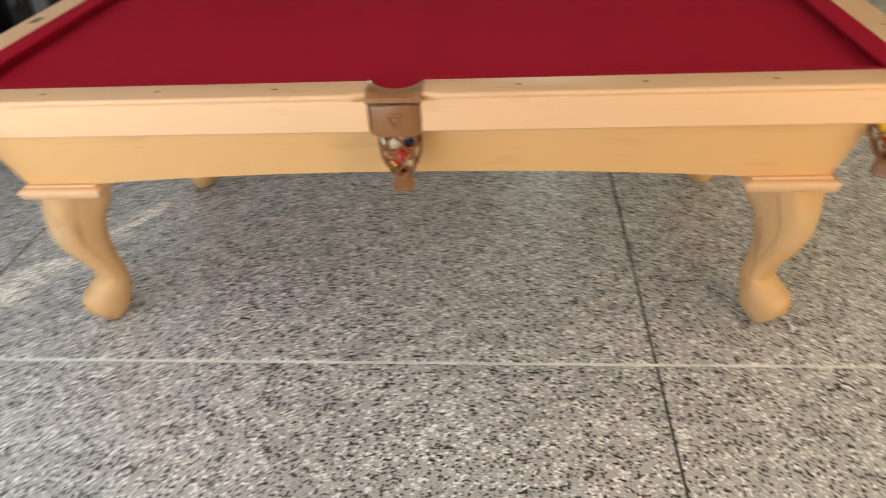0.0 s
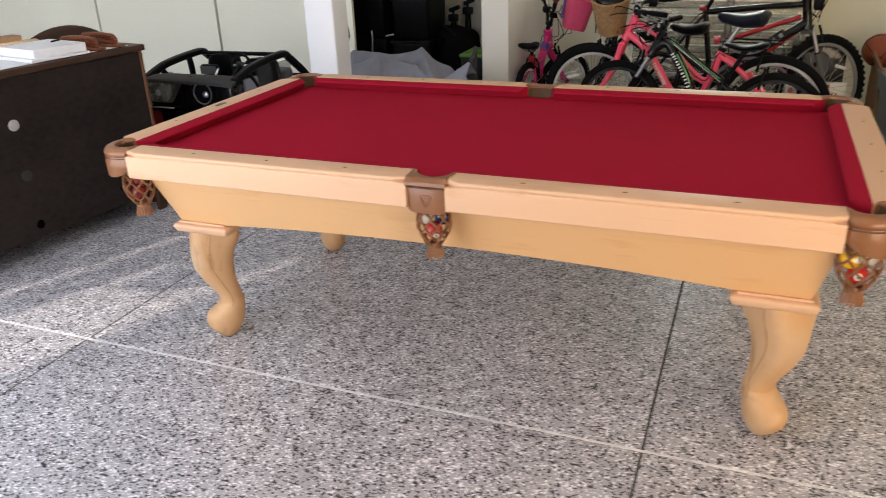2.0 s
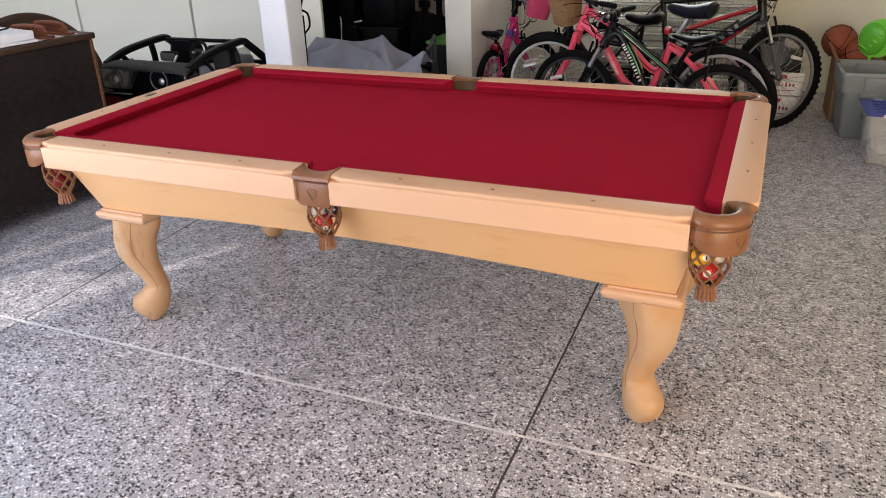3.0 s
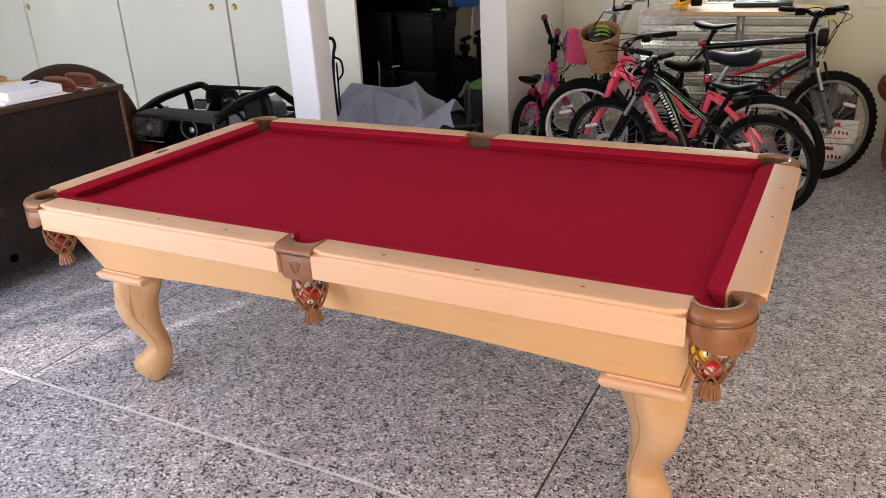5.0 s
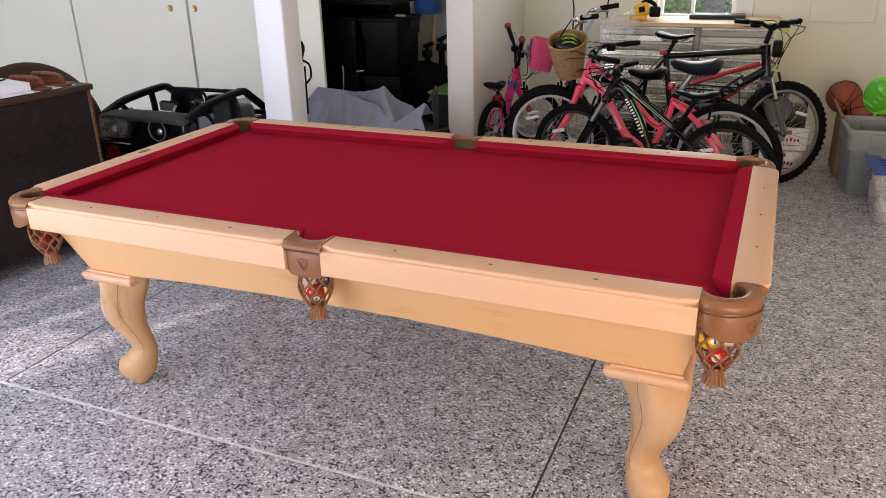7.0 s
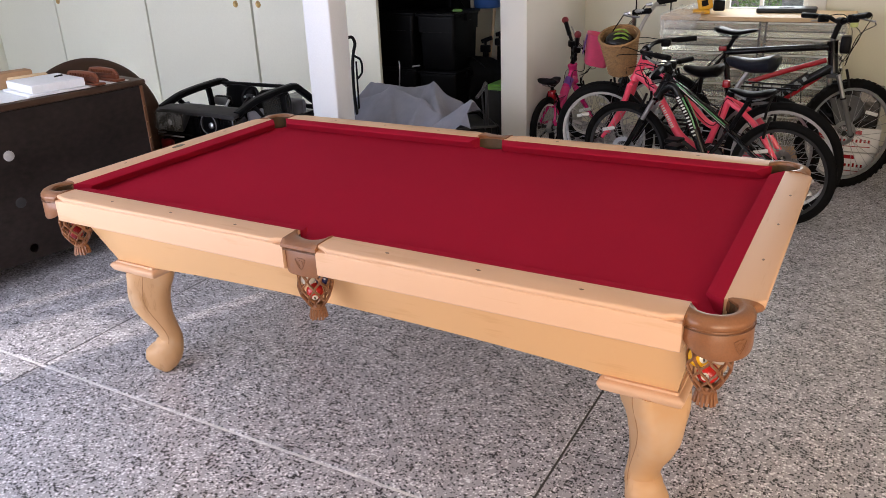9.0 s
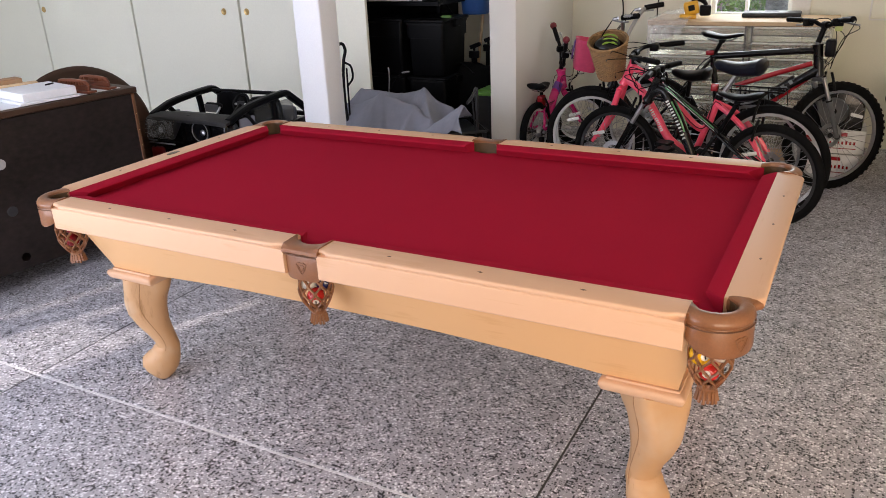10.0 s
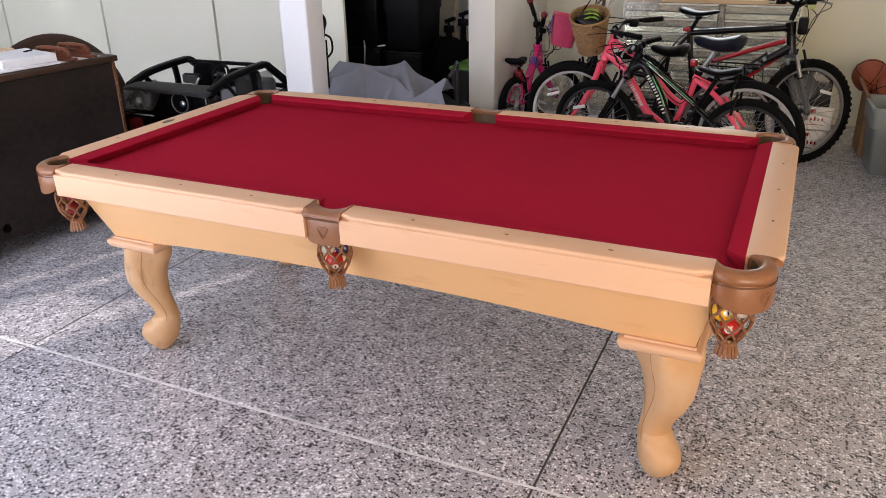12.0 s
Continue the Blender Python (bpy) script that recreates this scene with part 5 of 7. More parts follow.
# helmet in it
he = thing("bike_helmet", pose(-0.059, 2.572, 0.935, 34, 10, 20) @ Matrix.Scale(0.88, 4), "black and lime bike helmet lying in the basket", "helmet")
bm = bmesh.new()
secs = []
for i in range(9):
    u = i / 8
    a = u * math.pi / 2
    secs.append([(0.115 * math.cos(a) * math.cos(t) + 0.001, 0.085 * math.cos(a) * math.sin(t), 0.075 * math.sin(a)) for t in [2 * math.pi * k / 24 for k in range(24)]])
loft(bm, secs)
part("shell", bm, M_BLACKM, he)
for k in range(3):
    y = -0.045 + 0.045 * k
    part("vent_rib", tube(bmesh.new(), smooth_path([(-0.06, y, 0.062), (-0.03, y * 0.95 + 0.01, 0.072), (0.01, y * 0.9 + 0.012, 0.077), (0.045, y * 0.8, 0.070)], 4), [0.003, 0.005, 0.007, 0.008, 0.008, 0.006, 0.004, 0.006, 0.008, 0.008, 0.006, 0.004, 0.002], 6), mat("olive_lime", (0.20, 0.34, 0.03), 0.5), he, "lime green rib")

# ---------- wrapped bundle under the window ----------
st = thing("slat_bundle", pose(0, 0, 0), "plastic-wrapped stack of silver metal slats on a pallet", "slat bundle")
SX0, SX1, SY0, SY1 = -0.075, 1.145, 3.68, 4.15
bm = bmesh.new()
for a in (SY0 + 0.03, (SY0 + SY1) / 2, SY1 - 0.03):
    box(bm, SX0 + 0.01, SX1 - 0.01, a - 0.03, a + 0.03, 0, 0.09, 0.004, 1)
part("pallet", bm, M_PLY, st)
M_SLATGLEAM = mat("slat_highlight", (0.90, 0.90, 0.82), 0.3, 0.25, vary=0.12, scale=3, stretch=(3, 1, 1))
N = 8
pitch = (0.955 - 0.09) / N
for i in range(N):
    z0 = 0.09 + i * pitch
    bm = bmesh.new()
    prof = [(SY0 + 0.006, 0.002), (SY0 + 0.012, pitch * 0.38), (SY0 + 0.006, pitch * 0.42), (SY0 + 0.012, pitch * 0.46), (SY0 + 0.010, pitch * 0.86), (SY0 + 0.002, pitch * 0.89), (SY0 - 0.001, pitch * 0.93), (SY0 + 0.002, pitch * 0.97), (SY0 + 0.012, pitch - 0.002), (SY1, pitch - 0.002), (SY1, 0.002)]
    for xa, xb in ((SX0 + 0.004, 0.612), (0.618, SX1 - 0.004)):
        loft(bm, [[(xa, y, z0 + z) for y, z in prof], [(xb, y, z0 + z) for y, z in prof]])
    sl = part("slat", bm, M_SLAT, st)
    # pale strips paint each slat's highlight, dark strips the gap below it
    for xa, xb in ((SX0 + 0.02, 0.590), (0.65, SX1 - 0.02)):
        part("edge_highlight", boxed(xa, xb, SY0 - 0.0065, SY0 - 0.0015, z0 + pitch * 0.86, z0 + pitch * 0.96), M_SLATGLEAM, sl, smooth=False)
        part("groove", boxed(xa - 0.014, xb + 0.014, SY0 + 0.001, SY0 + 0.0056, z0 + pitch * 0.36, z0 + pitch * 0.45), M_JOINT, sl, smooth=False)
for x in (0.60, 0.64):
    part("strap", boxed(x - 0.006, x + 0.006, SY0 - 0.0135, SY0 - 0.0115, 0.09, 0.955), M_GREYP, st, smooth=False)
# loose stretch wrap with creases
bm = bmesh.new()
gx, gz = 60, 26
g = [[bm.verts.new((SX0 - 0.012 + (SX1 - SX0 + 0.024) * i / gx, SY0 - 0.018 + 0.006 * noise.noise(Vector((i * 0.35, j * 0.8, 3.1))) - 0.004 * abs(noise.noise(Vector((i * 0.9 + j * 0.7, j * 0.2, 9)))), 0.09 + 0.868 * j / gz)) for j in range(gz + 1)] for i in range(gx + 1)]
for i in range(gx):
    for j in range(gz):
        bm.faces.new((g[i][j], g[i + 1][j], g[i + 1][j + 1], g[i][j + 1]))
part("stretch_wrap", bm, M_WRAP, st, "clear creased stretch wrap")

lone("plywood_sheet", boxed(SX0 - 0.015, SX1 + 0.03, SY0 - 0.025, SY1 + 0.02, 0.957, 0.985, 0.002, 1), M_PLY, "plywood sheet lying on the wrapped bundle", "plywood")
# plastic sheet bunched on the plywood and hanging over its front edge
bm = bmesh.new()
gx, gy = 30, 22


def plastic_point(i, j):
    u, v = i / gx, j / gy
    n = noise.noise(Vector((u * 7.0, v * 5.0, 1.3))) + 0.6 * noise.noise(Vector((u * 17.0, v * 13.0, 4.1)))
    x = SX0 - 0.012 + 0.29 * u * (1.0 - 0.35 * max(0.0, v - 0.55)) + 0.012 * n
    if v < 0.6:
        return x, SY1 - 0.06 - (SY1 - 0.02 - SY0) * v / 0.6, 0.990 + 0.05 * math.sin(math.pi * u) * (0.55 + 0.5 * n) * (1.0 - v / 0.6) + 0.012 * (1.0 + n)
    return x, SY0 - 0.040 - 0.010 * (1.0 + n), 0.990 - 0.17 * (v - 0.6) / 0.4 * (1.0 + 0.25 * n) * (1.0 - 0.5 * u)


g = [[bm.verts.new(plastic_point(i, j)) for j in range(gy + 1)] for i in range(gx + 1)]
for i in range(gx):
    for j in range(gy):
        bm.faces.new((g[i][j], g[i + 1][j], g[i + 1][j + 1], g[i][j + 1]))
ex = bmesh.ops.extrude_face_region(bm, geom=list(bm.faces))
bmesh.ops.translate(bm, vec=(0, -0.001, 0.002), verts=[v for v in ex["geom"] if isinstance(v, bmesh.types.BMVert)])
lone("plastic_sheet", bm, glass("milky_plastic", (0.80, 0.82, 0.83), 0.12, 0.27), "crumpled milky plastic sheet on the plywood", "plastic sheet")
# yellow cordless tool
tl = thing("power_tool", pose(0.20, 3.84, 0.986, 0, 0, 12), "yellow and black cordless power tool lying on plywood", "power tool")
part("body", boxed(-0.055, 0.05, -0.04, 0.04, 0.03, 0.125, 0.018, 3, m=pose(0, 0, 0, 0, -12, 0)), M_YELLOW, tl)
part("foot", boxed(-0.10, 0.02, -0.05, 0.05, 0.0, 0.032, 0.010, 2), M_YELLOW, tl)
part("battery", boxed(0.04, 0.12, -0.035, 0.035, 0.02, 0.095, 0.012, 2), M_BLACK, tl)
part("handle", tube(bmesh.new(), smooth_path([(-0.02, 0, 0.12), (0.03, 0, 0.135), (0.075, 0, 0.11), (0.08, 0, 0.08)], 4), 0.016, 10), M_BLACK, tl)
part("label_plate", boxed(-0.025, 0.02, -0.0415, -0.039, 0.06, 0.10, m=pose(0, 0, 0, 0, -12, 0)), M_BLACK, tl, smooth=False)
# dark board
bd = thing("tool_tray", pose(0.72, 4.03, 0.986, 0, 0, 3), "flat dark grey plastic tray lying on plywood", "tray")
part("tray", boxed(-0.20, 0.20, -0.10, 0.10, 0.0, 0.032, 0.012, 3), M_GREYP, bd)
part("grip_recess", boxed(-0.05, 0.05, -0.02, 0.02, 0.0325, 0.035, 0.001, 1), M_BLACK, bd)

# flush access panel on the far wall
ap = thing("access_panel", pose(1.585, Y1 - 0.002, 1.22), "cream painted access panel set in the wall", "access panel")
part("panel", boxed(-0.22, 0.22, -0.008, 0.0, -0.27, 0.27, 0.002, 1), M_WALL, ap)
for x0, x1, z0, z1 in ((-0.232, 0.232, -0.282, -0.2715), (-0.232, 0.232, 0.2715, 0.282), (-0.232, -0.2215, -0.2714, 0.2714), (0.2215, 0.232, -0.2714, 0.2714)):
    part("panel_edge", boxed(x0, x1, -0.006, 0.0, z0, z1, 0.001, 1), M_TRIM, ap)

# wall cords
for x0, sgn in ((-0.50, 1), (-0.12, -1)):
    lone("extension_cable", tube(bmesh.new(), smooth_path([(x0, Y1 - 0.006, 2.0), (x0 + 0.03 * sgn, Y1 - 0.006, 1.5), (x0 - 0.01, Y1 - 0.006, 1.2), (x0 + 0.05 * sgn, Y1 - 0.006, 1.02), (x0 + 0.02 * sgn, Y1 - 0.006, 0.5)], 6), 0.0055, 6), M_BLACK, "black extension cable hanging down the wall", "cable")


# ---------- bins and balls on the floor by the far wall ----------
def bin_shell(w, d, h, taper=0.86, wall_t=0.006, lip=0.022, bevel=0.03):
    """Open storage bin: outer shell, rolled lip and inside."""
    def ring(sx, sy, z, r):
        out = []
        for k, (cx, cy) in enumerate(((1, 1), (-1, 1), (-1, -1), (1, -1))):
            for j in range(5):
                t = radians(90 * k + 22.5 * j)
                out.append((cx * (sx - r) + r * math.cos(t), cy * (sy - r) + r * math.sin(t), z))
        return out
    a, b = w / 2, d / 2
    t = taper
    secs = [ring(a * t * 0.97, b * t * 0.97, 0, bevel), ring(a * t, b * t, 0.012, bevel), ring(a * (t + (0.93 - t) * 0.7), b * (t + (0.93 - t) * 0.7), h * 0.70, bevel), ring(a * 0.96, b * 0.96, h * 0.705, bevel), ring(a * 0.97, b * 0.97, h - lip, bevel),
            ring(a, b, h - lip, bevel * 1.1), ring(a, b, h - 0.004, bevel * 1.1), ring(a * 0.99, b * 0.99, h, bevel), ring(a * 0.94, b * 0.94, h, bevel), ring(a * 0.93, b * 0.93, h - 0.01, bevel), ring(a * t - wall_t, b * t - wall_t, 0.012, bevel)]
    return loft(bmesh.new(), secs)


gb = thing("storage_bin", pose(1.98, 3.22, 0, 0, 0, 4), "open grey plastic storage bin on the floor", "storage bin")
part("shell", bin_shell(0.70, 0.46, 0.43), M_BINGREY, gb)
for y0, y1 in ((-0.232, -0.208), (0.200, 0.212)):
    part("handle_panel", boxed(-0.21, 0.21, y0, y1, 0.315, 0.405, 0.006, 2), M_BINGREY, gb)
part("side_step", boxed(-0.225, 0.225, -0.2225, -0.20, 0.27, 0.3145, 0.004, 1), M_BINGREY, gb)
part("tool_handle", tube(bmesh.new(), smooth_path([(-0.10, 0.05, 0.05), (-0.14, 0.03, 0.24), (-0.185, 0.02, 0.335), (-0.23, 0.01, 0.36)], 5), 0.018, 8), M_BLACK, gb)

lone("wooden_stick", tube(bmesh.new(), [(1.565, 3.315, 0.555), (1.86, 3.24, 0.03)], 0.012, 8), mat("brown_stick", (0.16, 0.075, 0.045), 0.6, vary=0.2), "thin brown wooden stick leaning in the grey bin", "stick")
cb = thing("clear_bin", pose(2.01, 2.62, 0, 0, 0, 3), "clear plastic bin with blue lid on the floor", "storage bin")
part("shell", bin_shell(0.48, 0.36, 0.30, 0.84), M_CLEARBIN, cb)
bm = bmesh.new()
box(bm, -0.25, 0.25, -0.19, 0.19, 0.302, 0.314, 0.006, 2)
for k in range(5):
    box(bm, -0.19, 0.19, -0.13 + 0.06 * k, -0.105 + 0.06 * k, 0.312, 0.320, 0.003, 1)
lid = part("lid", bm, M_BLUE, cb, "dark blue ribbed snap lid")
for x in (-0.14, 0.0, 0.14):
    for y in (-0.192, 0.192):
        part("lid_clip", boxed(x - 0.022, x + 0.022, y - 0.005, y + 0.005, 0.300, 0.3165, 0.002, 1), M_WHITE, lid, "white lid clip")
part("latch", boxed(-0.241, -0.232, -0.03, 0.03, 0.225, 0.298, 0.003, 1), M_FORK, cb, "pale side latch")
for (x0, x1, y0, y1, z0, z1), mt in (((-0.17, 0.17, -0.12, 0.12, 0.012, 0.055), M_FORK), ((-0.15, 0.06, -0.10, 0.11, 0.056, 0.11), M_PAPER), ((0.07, 0.16, -0.09, 0.10, 0.056, 0.135), M_GREYCLOTH)):
    part("contents", boxed(x0, x1, y0, y1, z0, z1, 0.014, 2), mt, cb, "pale things inside")

bx = thing("cardboard_box", pose(1.80, 3.60, 0, 0, 0, 4), "open brown cardboard box holding balls", "cardboard box")
for a, b, c, d in ((-0.17, 0.17, -0.16, -0.154), (-0.17, 0.17, 0.154, 0.16), (-0.17, -0.164, -0.154, 0.154), (0.164, 0.17, -0.154, 0.154)):
    part("wall", boxed(a, b, c, d, 0, 0.41), M_CARD, bx, smooth=False)
part("bottom", boxed(-0.164, 0.164, -0.154, 0.154, 0.0, 0.006), M_CARD, bx, smooth=False)
part("flap", boxed(-0.004, 0.004, -0.14, 0.14, 0, 0.09, m=pose(-0.17, 0, 0.405, 0, -25, 0)), M_CARD, bx, smooth=False)


def basketball(x, y, z, r, turn):
    b = thing("basketball", pose(x, y, z, *turn), "worn orange-brown basketball with black seams", "ball", "balls in the box")
    part("ball", sphere(bmesh.new(), (0, 0, 0), r, 32, 20), M_BALL, b)
    bm = bmesh.new()
    for R in (Matrix.Identity(3), Euler((radians(90), 0, 0)).to_matrix(), Euler((0, radians(90), 0)).to_matrix()):
        tube(bm, [R @ Vector((r * math.cos(t), r * math.sin(t), 0)) for t in [2 * math.pi * k / 48 for k in range(48)]], 0.0028, 5, closed=True)
    part("seams", bm, M_BLACK, b)
    return b


basketball(1.645, 3.66, 0.508, 0.114, (20, 30, 10))
basketball(1.765, 3.575, 0.432, 0.105, (60, 10, 40))

gt = thing("toy_scoop", pose(1.845, 3.41, 0.565, 8, 14, -28), "translucent lime green toy scoop standing in the bin", "toy")
M_LIMECLEAR = glass("clear_lime_plastic", (0.16, 0.62, 0.05), 0.25, 0.75)
bm = bmesh.new()
secs = []
for i in range(9):
    a = 0.5 * math.pi * i / 8.4
    secs.append([((0.088 * math.cos(a)) * c - 0.022, -0.002 - 0.042 * math.sin(a), (0.112 * math.cos(a)) * q) for c, q in [(math.cos(2 * math.pi * k / 28), math.sin(2 * math.pi * k / 28)) for k in range(28)]])
loft(bm, secs)
part("cup", bm, M_LIMECLEAR, gt, "see-through lime cup")
bm = bmesh.new()
rims = [[], []]
for k in range(48):
    a = 2 * math.pi * k / 48
    swell = 1.0 + (0.34 * max(0.0, math.cos(1.5 * (a - 0.95))) ** 2 if abs(a - 0.95) < 1.05 else 0.0) + (0.30 * max(0.0, math.cos(1.5 * (a - 6.05))) ** 2 if abs(a - 6.05) < 1.05 else 0.0)
    for r, y in zip(rims, (0.0, 0.010)):
        r.append((0.100 * swell * math.cos(a) - 0.016, y, 0.124 * swell * math.sin(a)))
loft(bm, rims)
part("back_plate", bm, M_LIME, gt, "bright lime two-lobed plate")
for k in range(4):
    part("rib", tube(bmesh.new(), [(-0.080 + 0.018 * k, -0.034, -0.05 + 0.035 * k), (-0.01 + 0.018 * k, -0.044, -0.065 + 0.035 * k)], 0.004, 6), M_LIME, gt)
part("handle", tube(bmesh.new(), [(0.0, 0.005, -0.115), (0.05, 0.0, -0.50)], 0.012, 8), M_LIME, gt)

# white cartons with red print behind the bike wheel
for i, (x, y, z, a) in enumerate(((1.235, 3.52, 0.0, -3), (1.245, 3.52, 0.165, 2))):
    c = thing("carton", pose(x, y, z, 0, 0, a), "white cardboard carton with red printing, stacked", "carton", "cartons behind the bike")
    part("box", boxed(-0.24, 0.20, -0.13, 0.13, 0, 0.16, 0.003, 1), M_WHITE, c)
    part("print_block", boxed(-0.175, -0.115, -0.1325, -0.129, 0.075, 0.115), M_RED, c, "red printed panel", smooth=False)
    part("print_block", boxed(-0.02, 0.09, -0.1325, -0.129, 0.118, 0.143), M_RED, c, "red printed panel", smooth=False)
    bm = bmesh.new()
    for k in range(9):
        box(bm, -0.06 + 0.024 * k, -0.048 + 0.024 * k, -0.1325, -0.129, 0.064, 0.084 + 0.006 * (k % 3 == 0))
    box(bm, -0.03, 0.15, -0.1325, -0.129, 0.034, 0.039)
    part("print_line", bm, M_RED, c, "plain bars of red lettering", smooth=False)

sp = thing("speaker_box", pose(1.27, 3.52, 0.326, 0, 0, -2), "dark grey box with a round grey grille on cartons", "box")
part("box", boxed(-0.20, 0.15, -0.12, 0.12, 0, 0.24, 0.006, 2), M_BLACKM, sp)
part("grille", lathe(bmesh.new(), [(0, 0.006), (0.03, 0.008), (0.075, 0.004), (0.085, 0.010), (0.092, 0.0)], 28, pose(-0.03, -0.1205, 0.12, 90)), M_FORK, sp)
part("cone", lathe(bmesh.new(), [(0, 0.012), (0.018, 0.009), (0.022, 0.004)], 20, pose(-0.03, -0.1205, 0.12, 90)), M_BLACK, sp)

# ---------- storage closet ----------
def tote(x, y, z, w, d, h, body, lid, label, a=0):
    t = thing("tote", pose(x, y, z, 0, 0, a), label, "storage tote", "totes in the closet")
    part("shell", bin_shell(w, d, h, 0.86), body, t)
    bm = bmesh.new()
    box(bm, -w / 2 - 0.006, w / 2 + 0.006, -d / 2 - 0.006, d / 2 + 0.006, h - 0.004, h + 0.022, 0.010, 2)
    box(bm, -w * 0.40, w * 0.40, -d * 0.36, d * 0.36, h + 0.018, h + 0.030, 0.006, 1)
    part("lid", bm, lid, t)
    for s in (-1, 1):
        part("latch", boxed(s * (w / 2) - 0.02, s * (w / 2) + 0.02, -0.05, 0.05, h - 0.05, h + 0.012, 0.006, 1), lid, t)
    return t


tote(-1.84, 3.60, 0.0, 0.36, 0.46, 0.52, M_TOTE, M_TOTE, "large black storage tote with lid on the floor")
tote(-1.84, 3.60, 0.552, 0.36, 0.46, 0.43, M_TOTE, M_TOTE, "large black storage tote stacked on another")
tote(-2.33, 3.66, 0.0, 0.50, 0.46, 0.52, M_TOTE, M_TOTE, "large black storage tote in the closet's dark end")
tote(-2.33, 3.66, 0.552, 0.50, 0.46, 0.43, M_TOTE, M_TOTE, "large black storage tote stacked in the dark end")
tote(-1.245, 3.46, 0.0, 0.25, 0.36, 0.44, M_GREYP, mat("dull_lime", (0.12, 0.30, 0.04), 0.5), "dark grey tote with lime green lid")
clip = thing("lid_clip", pose(-1.66, 3.42, 1.016), "lime green plastic clip lying on a tote lid", "clip")
M_DULL = mat("dull_green", (0.08, 0.19, 0.03), 0.5)
part("clip", boxed(-0.03, 0.05, -0.012, 0.012, 0, 0.022, 0.005, 1), M_DULL, clip)
part("tab", boxed(-0.045, -0.031, -0.006, 0.006, 0.004, 0.014, 0.002, 1), M_DULL, clip)
# shelf unit and back sheet added in black to darken the closet's end
rack = thing("dark_fill_shelves", pose(0, 0, 0), "black plastic shelf unit added to darken the closet's end", "shelf unit")
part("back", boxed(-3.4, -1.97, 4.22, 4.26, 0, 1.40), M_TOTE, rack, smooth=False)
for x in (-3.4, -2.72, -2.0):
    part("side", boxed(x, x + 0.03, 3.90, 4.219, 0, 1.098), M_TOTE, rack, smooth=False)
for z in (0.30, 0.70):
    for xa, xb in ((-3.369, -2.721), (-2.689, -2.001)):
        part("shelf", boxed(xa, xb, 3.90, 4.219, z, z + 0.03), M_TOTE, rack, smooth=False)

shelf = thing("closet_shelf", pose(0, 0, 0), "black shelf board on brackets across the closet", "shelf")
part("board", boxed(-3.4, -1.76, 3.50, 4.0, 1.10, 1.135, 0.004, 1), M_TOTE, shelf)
for x in (-3.3, -2.05):
    part("bracket", tube(bmesh.new(), [(x + 0.12, 4.215, 0.85), (x + 0.12, 3.9, 1.102)], 0.015, 6), M_BLACK, shelf)
# game box on the shelf
gbx = thing("game_box", pose(-2.26, 3.66, 1.137), "white game box with coloured print on the shelf", "box")
part("box", boxed(-0.20, 0.20, -0.13, 0.13, 0, 0.24, 0.003, 1), M_WHITE, gbx)
bm = bmesh.new()
box(bm, -0.12, 0.06, -0.1325, -0.129, 0.03, 0.16)
part("print_block", bm, M_BUCKET, gbx, "blue printed patch", smooth=False)
part("print_line", boxed(0.08, 0.17, -0.1325, -0.129, 0.03, 0.05), M_YELLOW, gbx, "yellow printed patch", smooth=False)
for i, x in enumerate((-2.02, -1.975, -1.93)):
    lone("book", boxed(-0.018, 0.018, -0.10, 0.10, 0, 0.24 - 0.02 * i, 0.003, 1), (M_WHITE, M_PAPER, M_GREYP)[i], ("white paper-bound book upright on shelf", "pale folder upright on the shelf", "dark grey binder upright on the shelf")[i], "book", "books on the shelf", m=pose(x, 3.66, 1.137))

# bucket on a wall hook, and a broom
bk = thing("bucket", pose(-1.715, 4.10, 0.985), "blue plastic bucket hung on the closet wall", "bucket")
part("shell", lathe(bmesh.new(), [(0, 0.0), (0.115, 0.0), (0.12, 0.012), (0.145, 0.30), (0.155, 0.30), (0.155, 0.315), (0.14, 0.315), (0.112, 0.015), (0, 0.012)], 32), M_BUCKET, bk)
part("bail", tube(bmesh.new(), [(0.155 * math.cos(t), 0.0, 0.30 + 0.16 * math.sin(t)) for t in [math.pi * k / 16 for k in range(17)]], 0.004, 6), M_STEEL, bk)
part("hook", tube(bmesh.new(), [(0, 0.225, 0.50), (0, 0.08, 0.49), (0, 0.0, 0.455), (0, -0.02, 0.48)], 0.006, 6), M_STEEL, bk)
br = thing("broom", pose(-1.74, 3.88, 0), "push broom with wooden stick leaning in the closet", "broom")
part("stick", tube(bmesh.new(), [(0.072, 0.02, 0.10), (0.108, 0.30, 1.40)], 0.0135, 10), M_PLY, br)
part("head", boxed(-0.05, 0.19, -0.02, 0.06, 0.06, 0.12, 0.01, 2), M_BLACK, br)
part("bristles", boxed(-0.045, 0.185, -0.015, 0.055, 0.0, 0.062, 0.004, 1), M_GREYP, br)
# black gym bag and clamp-like tools behind the lime tote
bg = thing("duffel_bag", pose(-1.62, 3.76, 0, 0, 0, 4), "slumped black duffel bag in the closet", "bag")
bm = bmesh.new()
sphere(bm, (0, 0, 0), 1.0, 40, 24)
for v in bm.verts:
    q = Vector([math.copysign(abs(c) ** 0.7, c) for c in v.co])
    q = Vector((q.x * 0.27, q.y * 0.13, q.z * 0.30))
    v.co = q * (1 + 0.09 * noise.noise(q * 9) + 0.04 * noise.noise(q * 24))
low = min(v.co.z for v in bm.verts)
for v in bm.verts:
    v.co.z -= low
